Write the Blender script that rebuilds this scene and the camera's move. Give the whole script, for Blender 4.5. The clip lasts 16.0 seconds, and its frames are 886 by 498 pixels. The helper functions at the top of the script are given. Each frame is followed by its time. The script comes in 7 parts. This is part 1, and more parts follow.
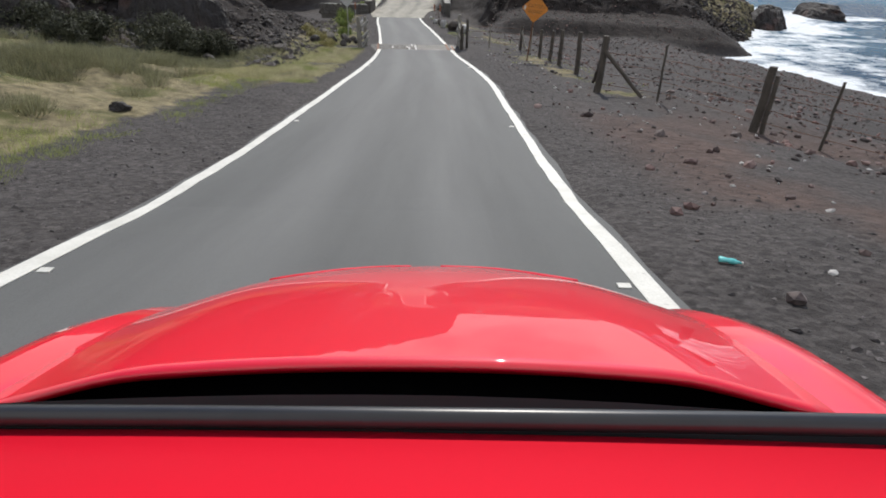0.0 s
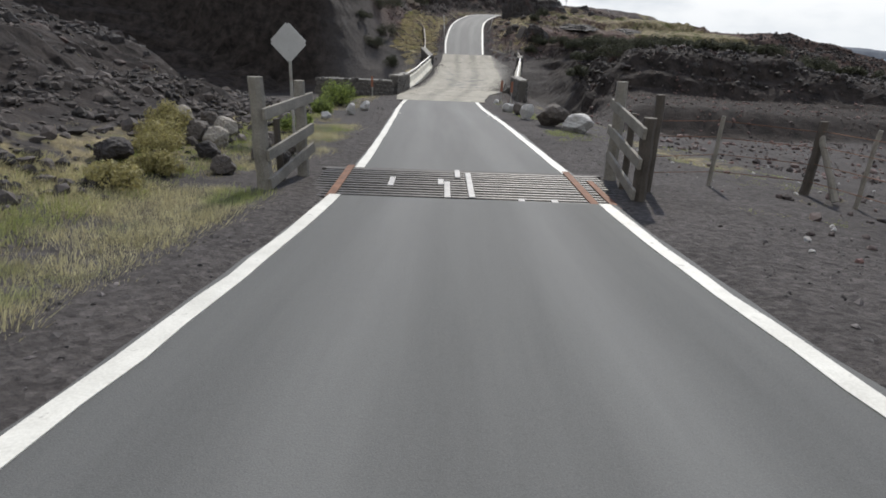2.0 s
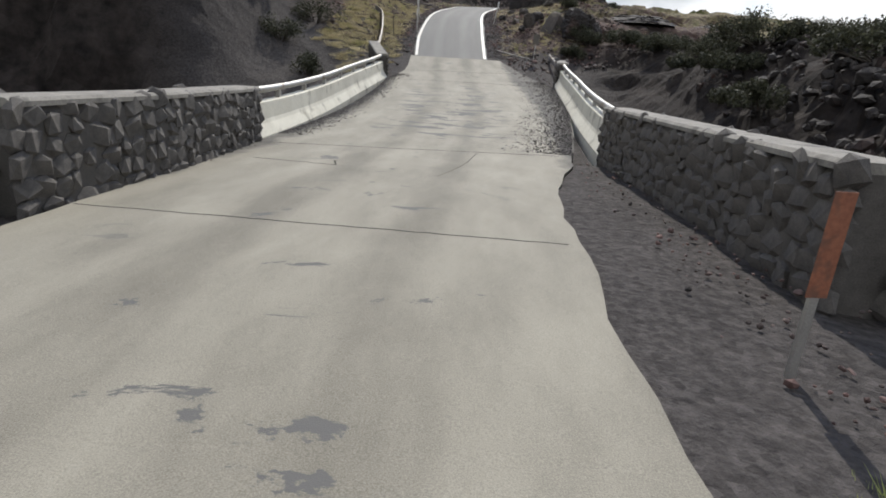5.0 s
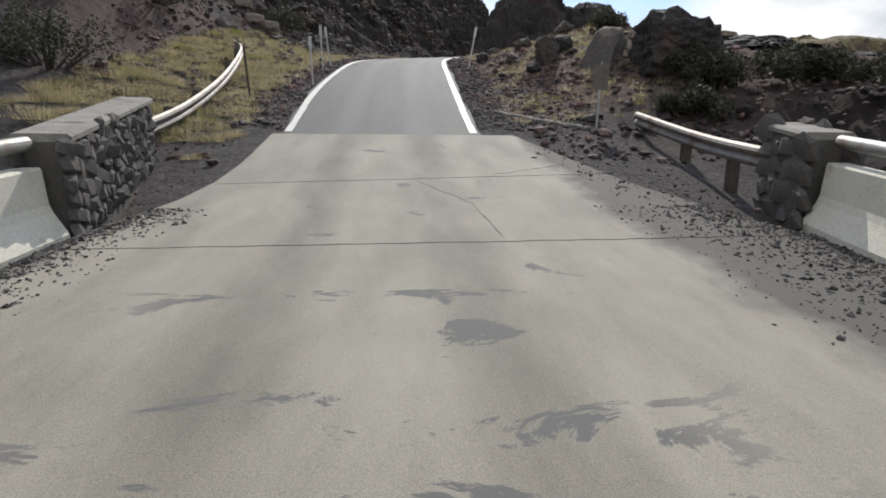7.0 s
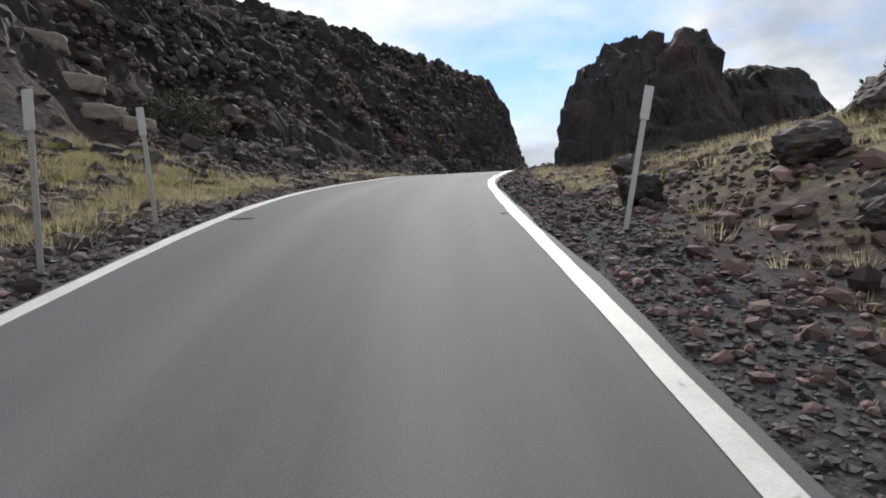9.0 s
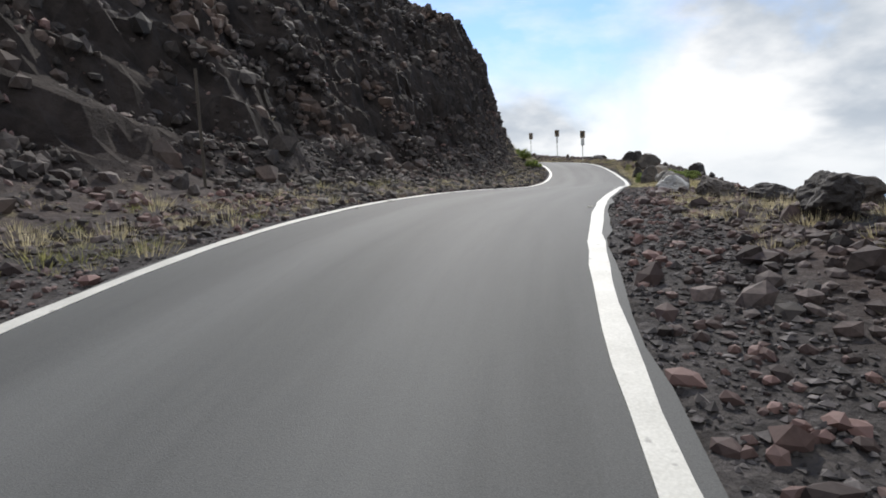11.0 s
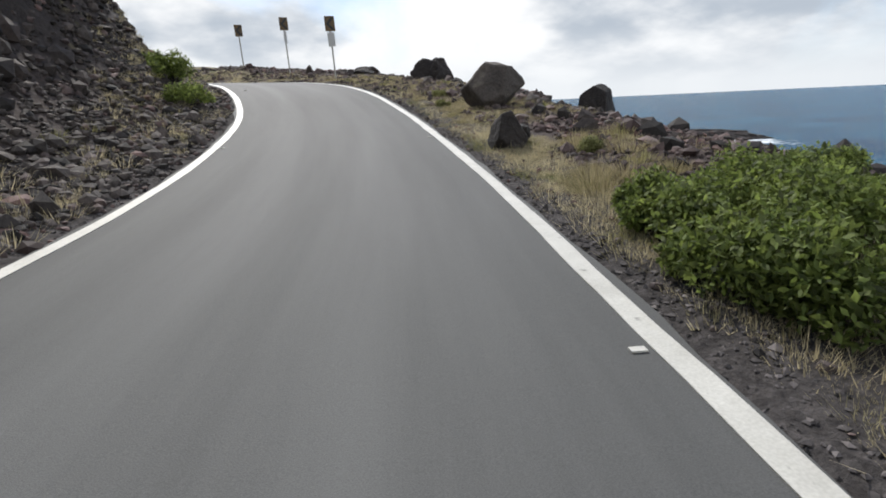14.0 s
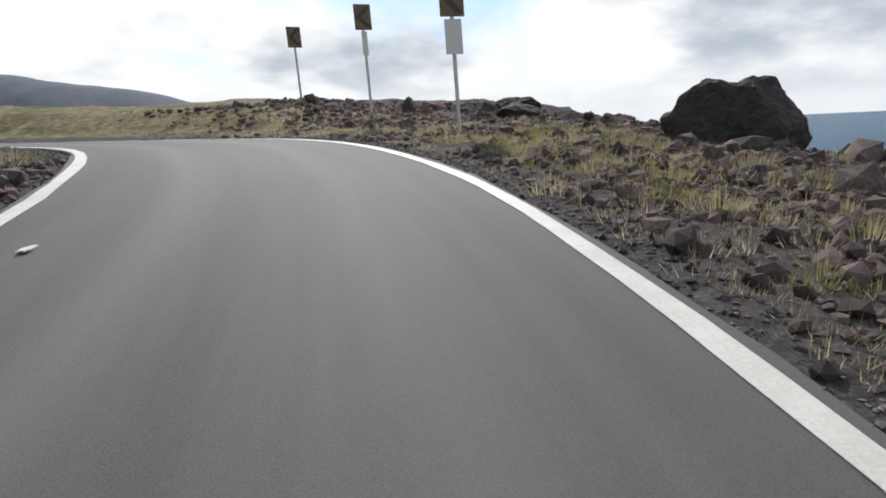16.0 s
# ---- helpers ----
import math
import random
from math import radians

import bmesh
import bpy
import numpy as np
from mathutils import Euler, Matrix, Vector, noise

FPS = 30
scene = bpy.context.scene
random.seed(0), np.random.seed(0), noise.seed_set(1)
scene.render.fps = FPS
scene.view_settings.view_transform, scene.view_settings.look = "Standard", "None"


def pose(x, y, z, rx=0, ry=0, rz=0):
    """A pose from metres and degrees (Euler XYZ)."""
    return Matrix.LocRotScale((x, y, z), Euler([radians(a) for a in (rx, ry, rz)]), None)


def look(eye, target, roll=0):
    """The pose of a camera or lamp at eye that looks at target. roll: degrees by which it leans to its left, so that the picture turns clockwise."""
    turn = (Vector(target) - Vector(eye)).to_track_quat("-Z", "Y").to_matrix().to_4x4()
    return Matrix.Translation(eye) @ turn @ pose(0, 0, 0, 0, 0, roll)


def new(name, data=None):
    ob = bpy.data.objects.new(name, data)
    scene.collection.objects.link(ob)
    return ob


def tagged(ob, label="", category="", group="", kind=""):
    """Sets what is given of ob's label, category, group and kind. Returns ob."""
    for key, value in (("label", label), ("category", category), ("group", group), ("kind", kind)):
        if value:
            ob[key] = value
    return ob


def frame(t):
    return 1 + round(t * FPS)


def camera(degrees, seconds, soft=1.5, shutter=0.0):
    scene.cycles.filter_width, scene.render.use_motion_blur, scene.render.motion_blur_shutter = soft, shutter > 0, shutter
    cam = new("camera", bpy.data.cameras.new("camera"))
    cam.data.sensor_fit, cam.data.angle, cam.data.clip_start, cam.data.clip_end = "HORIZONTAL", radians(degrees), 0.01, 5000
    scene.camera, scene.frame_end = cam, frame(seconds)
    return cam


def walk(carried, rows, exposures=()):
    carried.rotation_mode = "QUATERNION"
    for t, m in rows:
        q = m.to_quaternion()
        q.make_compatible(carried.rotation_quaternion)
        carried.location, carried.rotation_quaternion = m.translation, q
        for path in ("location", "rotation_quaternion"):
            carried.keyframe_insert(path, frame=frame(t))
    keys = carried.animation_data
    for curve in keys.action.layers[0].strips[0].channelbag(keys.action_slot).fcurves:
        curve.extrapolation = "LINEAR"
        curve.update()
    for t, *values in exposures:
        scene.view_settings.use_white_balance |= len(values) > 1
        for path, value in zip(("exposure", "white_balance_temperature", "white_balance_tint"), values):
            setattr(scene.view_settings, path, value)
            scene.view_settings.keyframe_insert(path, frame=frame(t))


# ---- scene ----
cam = camera(77.0, 16.0, soft=1.8)
PATH = [
    (0, (0.00, 0.08, 1.48), (-0.07, 8.84, -3.35), 1.73),
    (0.5, (-0.13, 5.89, 0.45), (-0.77, 14.71, -4.21), -0.37),
    (1, (-0.53, 12.00, -0.36), (-1.44, 21.15, -4.29), 0.58),
    (1.5, (-1.05, 17.69, -0.84), (-2.13, 26.95, -4.45), 1.25),
    (2, (-1.62, 23.49, -1.47), (-2.55, 32.80, -5.00), 2.12),
    (2.5, (-1.93, 28.27, -1.97), (-3.02, 37.58, -5.45), 0.32),
    (3, (-2.52, 33.19, -2.26), (-3.67, 42.56, -5.55), 1.52),
    (3.2, (-2.81, 34.99, -2.33), (-4.01, 44.37, -5.58), 1.21),
    (5.3, (-3.87, 55.63, -3.11), (-4.48, 65.07, -6.36), 3.60),
    (5.5, (-4.04, 57.96, -3.21), (-4.58, 67.39, -6.51), 2.89),
    (6, (-4.60, 63.75, -3.38), (-4.89, 73.39, -6.02), 1.17),
    (6.5, (-4.81, 68.92, -3.28), (-4.89, 78.69, -5.43), 1.10),
    (7, (-4.96, 73.99, -2.94), (-5.04, 83.78, -4.97), 0.48),
    (7.5, (-5.24, 78.41, -2.67), (-5.28, 88.21, -4.67), 1.05),
    (8, (-5.52, 82.67, -2.23), (-5.53, 92.54, -3.84), 1.95),
    (8.5, (-5.88, 86.68, -1.32), (-5.94, 96.66, -2.03), 1.54),
    (9, (-6.03, 90.95, -0.42), (-6.24, 100.94, -0.67), -1.17),
    (9.2, (-6.15, 92.37, -0.07), (-6.42, 102.37, -0.30), -1.32),
    (11.3, (-5.25, 108.48, 2.88), (-4.50, 118.38, 1.74), -1.04),
    (11.5, (-4.98, 110.16, 3.20), (-3.79, 120.01, 1.92), -2.39),
    (12, (-4.06, 114.50, 3.60), (-1.76, 124.11, 2.10), -2.51),
    (12.5, (-2.44, 118.83, 3.83), (0.48, 128.23, 2.01), -3.56),
    (13, (-0.92, 122.81, 3.99), (2.52, 131.97, 1.90), -2.15),
    (13.5, (0.59, 126.67, 4.11), (4.39, 135.61, 1.73), -1.27),
    (14, (2.39, 130.73, 4.17), (6.52, 139.48, 1.64), -2.61),
    (14.5, (3.94, 134.62, 4.35), (8.07, 143.36, 1.80), -3.22),
    (15, (5.36, 138.61, 4.60), (9.17, 147.53, 2.17), -3.91),
    (15.5, (6.36, 142.92, 5.09), (9.57, 152.12, 2.82), -3.96),
    (16, (6.91, 147.02, 5.57), (9.20, 156.53, 3.48), -2.67),
]
walk(cam, [(t, look(eye, target, roll)) for t, eye, target, roll in PATH])

# ---- world and sun ----
SUN_EL, SUN_AZ = 42.0, 6.0
sun_way = Vector((math.sin(radians(SUN_AZ)) * math.cos(radians(SUN_EL)), math.cos(radians(SUN_AZ)) * math.cos(radians(SUN_EL)), math.sin(radians(SUN_EL))))
world = bpy.data.worlds.new("sky")
scene.world = world
world.use_nodes = True
wn, wl = world.node_tree.nodes, world.node_tree.links
wn.clear()

sky = wn.new("ShaderNodeTexSky")
sky.sky_type, sky.sun_disc = "NISHITA", False
sky.sun_elevation, sky.sun_rotation = radians(SUN_EL), radians(SUN_AZ)
sky.air_density, sky.dust_density, sky.ozone_density = 1.0, 0.3, 2.5
coord = wn.new("ShaderNodeTexCoord")
sep = wn.new("ShaderNodeSeparateXYZ")
wl.new(coord.outputs["Generated"], sep.inputs[0])
# a flat cloud deck seen in perspective
lift = wn.new("ShaderNodeMath"); lift.operation = "ADD"; lift.inputs[1].default_value = 0.35
top = wn.new("ShaderNodeMath"); top.operation = "MAXIMUM"; top.inputs[1].default_value = 0.02
wl.new(sep.outputs["Z"], top.inputs[0]); wl.new(top.outputs[0], lift.inputs[0])
dx = wn.new("ShaderNodeMath"); dx.operation = "DIVIDE"
dy = wn.new("ShaderNodeMath"); dy.operation = "DIVIDE"
wl.new(sep.outputs["X"], dx.inputs[0]); wl.new(lift.outputs[0], dx.inputs[1])
wl.new(sep.outputs["Y"], dy.inputs[0]); wl.new(lift.outputs[0], dy.inputs[1])
comb = wn.new("ShaderNodeCombineXYZ"); comb.inputs["Z"].default_value = 3.7
wl.new(dx.outputs[0], comb.inputs["X"]); wl.new(dy.outputs[0], comb.inputs["Y"])
big = wn.new("ShaderNodeTexNoise"); big.inputs["Scale"].default_value = 0.62; big.inputs["Detail"].default_value = 9; big.inputs["Roughness"].default_value = 0.55; big.inputs["Distortion"].default_value = 0.35
wl.new(comb.outputs[0], big.inputs["Vector"])
ramp = wn.new("ShaderNodeValToRGB")
ramp.color_ramp.elements[0].position, ramp.color_ramp.elements[1].position = 0.475, 0.565
# more cloud towards the horizon
low = wn.new("ShaderNodeMapRange"); low.inputs["From Min"].default_value = 0.05; low.inputs["From Max"].default_value = 0.56
low.inputs["To Min"].default_value = 0.17; low.inputs["To Max"].default_value = 0.0
wl.new(sep.outputs["Z"], low.inputs["Value"])
cover = wn.new("ShaderNodeMath"); cover.operation = "ADD"
wl.new(big.outputs["Fac"], cover.inputs[0]); wl.new(low.outputs[0], cover.inputs[1])
wl.new(cover.outputs[0], ramp.inputs[0])
grey = wn.new("ShaderNodeTexNoise"); grey.inputs["Scale"].default_value = 2.3; grey.inputs["Detail"].default_value = 6
wl.new(comb.outputs[0], grey.inputs["Vector"])
shade = wn.new("ShaderNodeValToRGB")
shade.color_ramp.elements[0].position, shade.color_ramp.elements[0].color = 0.26, (5.6, 6.3, 7.2, 1)
shade.color_ramp.elements[1].position, shade.color_ramp.elements[1].color = 0.56, (11.8, 11.9, 12.0, 1)
shade.color_ramp.interpolation = "EASE"
bank = wn.new("ShaderNodeMapRange"); bank.interpolation_type = "SMOOTHSTEP"
bank.inputs["From Min"].default_value, bank.inputs["From Max"].default_value, bank.inputs["To Max"].default_value = 0.40, 0.85, -0.24
wl.new(sep.outputs["X"], bank.inputs["Value"])
duller = wn.new("ShaderNodeMath"); duller.operation = "ADD"
wl.new(grey.outputs["Fac"], duller.inputs[0]); wl.new(bank.outputs[0], duller.inputs[1])
wl.new(duller.outputs[0], shade.inputs[0])
mix = wn.new("ShaderNodeMix"); mix.data_type = "RGBA"
# pale haze low over the sea instead of the sky's yellow
clear = wn.new("ShaderNodeMix"); clear.data_type = "RGBA"; clear.inputs[7].default_value = (8.6, 9.4, 10.2, 1)
haze = wn.new("ShaderNodeMapRange"); haze.inputs["From Min"].default_value = 0.0; haze.inputs["From Max"].default_value = 0.28
haze.inputs["To Min"].default_value = 0.95; haze.inputs["To Max"].default_value = 0.0
wl.new(sep.outputs["Z"], haze.inputs["Value"])
gain = wn.new("ShaderNodeVectorMath"); gain.operation = "MULTIPLY"; gain.inputs[1].default_value = (1.25, 1.5, 1.8)
wl.new(sky.outputs[0], gain.inputs[0])
wl.new(haze.outputs[0], clear.inputs["Factor"]); wl.new(gain.outputs[0], clear.inputs[6])
wl.new(ramp.outputs["Color"], mix.inputs["Factor"]); wl.new(clear.outputs[2], mix.inputs[6]); wl.new(shade.outputs["Color"], mix.inputs[7])
back = wn.new("ShaderNodeBackground"); back.inputs["Strength"].default_value = 0.09
veil = wn.new("ShaderNodeMix"); veil.data_type = "RGBA"; veil.inputs[7].default_value = (9.6, 10.0, 10.4, 1)
thick = wn.new("ShaderNodeMapRange"); thick.inputs["From Min"].default_value = 0.015; thick.inputs["From Max"].default_value = 0.11
thick.inputs["To Min"].default_value = 0.9; thick.inputs["To Max"].default_value = 0.0
wl.new(sep.outputs["Z"], thick.inputs["Value"]); wl.new(thick.outputs[0], veil.inputs["Factor"]); wl.new(mix.outputs[2], veil.inputs[6])
wl.new(veil.outputs[2], back.inputs["Color"])
wout = wn.new("ShaderNodeOutputWorld"); wl.new(back.outputs[0], wout.inputs["Surface"])

sun = new("sun", bpy.data.lights.new("sun", "SUN"))
sun.data.energy, sun.data.angle, sun.data.color = 4.2, radians(0.6), (1.0, 0.95, 0.87)
sun.matrix_world = look(sun_way * 300, (0, 0, 0))
scene.view_settings.exposure = 0.0


# ---- materials ----
def material(name, dark, light, rough=0.85, scale=4.0, fine=40.0, bump=0.3, dist=0.02, metal=0.0, spots=None, coat=0.0, random_tint=0.0, detail=8, low=0.3, high=0.7, thin=0.0):
    """Two noises, coarse and fine, between two colours, with relief; spots: (colour, scale, from, to)."""
    m = bpy.data.materials.new(name)
    m.use_nodes = True
    n, l = m.node_tree.nodes, m.node_tree.links
    p = n["Principled BSDF"]
    tc = n.new("ShaderNodeTexCoord")
    a = n.new("ShaderNodeTexNoise"); a.inputs["Scale"].default_value = scale; a.inputs["Detail"].default_value = detail; a.inputs["Roughness"].default_value = 0.6
    b = n.new("ShaderNodeTexNoise"); b.inputs["Scale"].default_value = fine; b.inputs["Detail"].default_value = 4
    l.new(tc.outputs["Object"], a.inputs["Vector"]); l.new(tc.outputs["Object"], b.inputs["Vector"])
    mx = n.new("ShaderNodeMath"); mx.operation = "MULTIPLY_ADD"; mx.inputs[1].default_value = 0.45
    half = n.new("ShaderNodeMath"); half.operation = "MULTIPLY"; half.inputs[1].default_value = 0.55
    l.new(a.outputs["Fac"], half.inputs[0]); l.new(b.outputs["Fac"], mx.inputs[0]); l.new(half.outputs[0], mx.inputs[2])
    r = n.new("ShaderNodeValToRGB")
    r.color_ramp.elements[0].position, r.color_ramp.elements[0].color = low, (*dark, 1)
    r.color_ramp.elements[1].position, r.color_ramp.elements[1].color = high, (*light, 1)
    l.new(mx.outputs[0], r.inputs[0])
    col = r.outputs["Color"]
    if spots:
        colour, sc, lo, hi = spots
        s = n.new("ShaderNodeTexNoise"); s.inputs["Scale"].default_value = sc; s.inputs["Detail"].default_value = 6
        l.new(tc.outputs["Object"], s.inputs["Vector"])
        sr = n.new("ShaderNodeValToRGB"); sr.color_ramp.elements[0].position, sr.color_ramp.elements[1].position = lo, hi
        l.new(s.outputs["Fac"], sr.inputs[0])
        sm = n.new("ShaderNodeMix"); sm.data_type = "RGBA"; sm.inputs[7].default_value = (*colour, 1)
        l.new(sr.outputs["Color"], sm.inputs["Factor"]); l.new(col, sm.inputs[6])
        col = sm.outputs[2]
    if random_tint:
        oi = n.new("ShaderNodeNewGeometry")
        mr = n.new("ShaderNodeMapRange"); mr.inputs["To Min"].default_value = 1 - random_tint; mr.inputs["To Max"].default_value = 1 + random_tint
        l.new(oi.outputs["Random Per Island"], mr.inputs["Value"])
        vm = n.new("ShaderNodeVectorMath"); vm.operation = "SCALE"
        l.new(col, vm.inputs[0]); l.new(mr.outputs[0], vm.inputs["Scale"])
        col = vm.outputs[0]
    l.new(col, p.inputs["Base Color"])
    p.inputs["Roughness"].default_value, p.inputs["Metallic"].default_value = rough, metal
    p.inputs["Coat Weight"].default_value = coat
    if thin:
        tl = n.new("ShaderNodeBsdfTranslucent")
        l.new(col, tl.inputs["Color"])
        ms = n.new("ShaderNodeMixShader"); ms.inputs[0].default_value = thin
        l.new(p.outputs[0], ms.inputs[1]); l.new(tl.outputs[0], ms.inputs[2])
        l.new(ms.outputs[0], n["Material Output"].inputs["Surface"])
    if bump:
        bp = n.new("ShaderNodeBump"); bp.inputs["Strength"].default_value = bump; bp.inputs["Distance"].default_value = dist
        l.new(mx.outputs[0], bp.inputs["Height"]); l.new(bp.outputs["Normal"], p.inputs["Normal"])
    return m


M_PAINT = material("line_paint", (0.40, 0.39, 0.35), (0.62, 0.61, 0.56), 0.6, 3.0, 60, 0.2, 0.003, spots=((0.25, 0.24, 0.22), 9, 0.66, 0.74))
M_BARRIER = material("barrier_concrete", (0.46, 0.435, 0.36), (0.74, 0.715, 0.62), 0.8, 1.2, 40, 0.25, 0.006, spots=((0.20, 0.18, 0.14), 1.8, 0.58, 0.74))
M_GALV = material("galvanised_steel", (0.30, 0.295, 0.28), (0.50, 0.49, 0.46), 0.48, 5, 80, 0.1, 0.002, metal=0.7, spots=((0.20, 0.15, 0.11), 2.5, 0.58, 0.72))
M_RAIL = material("weathered_rail", (0.13, 0.115, 0.10), (0.34, 0.315, 0.28), 0.6, 5, 80, 0.1, 0.002, metal=0.35, spots=((0.14, 0.085, 0.055), 2.0, 0.52, 0.68))
M_RUST = material("rusty_steel", (0.07, 0.035, 0.02), (0.22, 0.10, 0.055), 0.8, 6, 70, 0.4, 0.004, metal=0.3)
M_IRON = material("worn_iron", (0.018, 0.016, 0.015), (0.09, 0.085, 0.08), 0.5, 4, 60, 0.2, 0.002, metal=0.6)
M_PLATE = material("worn_steel_plate", (0.20, 0.195, 0.19), (0.40, 0.395, 0.385), 0.65, 5, 60, 0.2, 0.002, metal=0.2)
M_WOOD = material("grey_wood", (0.10, 0.09, 0.075), (0.30, 0.28, 0.24), 0.9, 3, 50, 0.6, 0.01)
M_WOODDARK = material("dark_wood", (0.03, 0.025, 0.02), (0.10, 0.085, 0.07), 0.9, 3, 50, 0.6, 0.01)
M_STONE = material("wall_stone", (0.030, 0.028, 0.027), (0.105, 0.096, 0.088), 0.9, 2.5, 30, 0.6, 0.02, random_tint=0.4)
M_MORTAR = material("mortar", (0.05, 0.046, 0.042), (0.12, 0.11, 0.10), 0.95, 5, 60, 0.5, 0.01)
M_COPING = material("mortar_coping", (0.13, 0.12, 0.105), (0.30, 0.285, 0.255), 0.92, 2.5, 40, 0.6, 0.012, spots=((0.07, 0.065, 0.06), 3.0, 0.55, 0.7))
M_LAVA = material("lava_rock", (0.008, 0.007, 0.007), (0.048, 0.040, 0.037), 0.85, 1.1, 14, 1.0, 0.09, spots=((0.065, 0.036, 0.029), 0.6, 0.55, 0.7))
M_CLIFF = material("cliff_blocks", (0.013, 0.011, 0.0105), (0.088, 0.072, 0.065), 0.9, 1.1, 14, 0.8, 0.03, random_tint=0.6, spots=((0.11, 0.075, 0.06), 0.3, 0.52, 0.66))
M_LAVA2 = material("boulder_dark", (0.030, 0.026, 0.024), (0.12, 0.102, 0.088), 0.88, 1.4, 18, 0.8, 0.05, spots=((0.20, 0.175, 0.14), 1.6, 0.58, 0.72))
M_PALE = material("boulder_pale", (0.11, 0.095, 0.08), (0.36, 0.33, 0.28), 0.85, 1.6, 26, 0.45, 0.02, spots=((0.07, 0.056, 0.046), 1.5, 0.52, 0.68))
M_WHITE = material("boulder_white", (0.20, 0.19, 0.18), (0.58, 0.57, 0.55), 0.8, 1.8, 24, 0.4, 0.02, spots=((0.10, 0.09, 0.085), 1.9, 0.56, 0.68))
M_STONES = material("loose_stones", (0.015, 0.012, 0.0125), (0.125, 0.098, 0.090), 0.85, 3, 30, 0.5, 0.01, random_tint=0.85, spots=((0.105, 0.062, 0.055), 0.45, 0.44, 0.60))
M_SCORIA = material("purple_scoria", (0.022, 0.017, 0.018), (0.135, 0.098, 0.090), 0.92, 3, 30, 0.6, 0.01, random_tint=0.75)
M_CLINKER = material("dark_clinker", (0.010, 0.009, 0.009), (0.085, 0.070, 0.062), 0.88, 3, 30, 0.5, 0.01, random_tint=0.85)
M_GRASS = material("dry_grass", (0.20, 0.172, 0.10), (0.50, 0.44, 0.28), 0.85, 1.2, 9, 0, random_tint=0.5, spots=((0.16, 0.155, 0.06), 0.6, 0.52, 0.68), thin=0.5)
M_LEAF = material("green_leaves", (0.055, 0.09, 0.018), (0.235, 0.28, 0.075), 0.75, 2, 14, 0, random_tint=0.65, thin=0.5)
M_SCRUB = material("grey_scrub", (0.022, 0.025, 0.014), (0.068, 0.070, 0.040), 0.8, 2, 14, 0, random_tint=0.5, thin=0.2)
M_ORANGE = material("faded_orange_sign", (0.46, 0.155, 0.02), (0.62, 0.23, 0.03), 0.5, 3, 30, 0.05, 0.001, spots=((0.35, 0.13, 0.03), 4, 0.6, 0.75))
M_SIGNBACK = material("aluminium_sign_back", (0.40, 0.40, 0.395), (0.54, 0.54, 0.53), 0.5, 3, 40, 0.05, 0.001, metal=0.3)
M_BLACK = material("black_paint", (0.012, 0.012, 0.012), (0.03, 0.03, 0.03), 0.5, 3, 40, 0.0)
M_YELLOW = material("faded_yellow_sign", (0.085, 0.055, 0.025), (0.18, 0.12, 0.045), 0.6, 6, 40, 0.05, 0.001, spots=((0.09, 0.05, 0.03), 8, 0.45, 0.65))


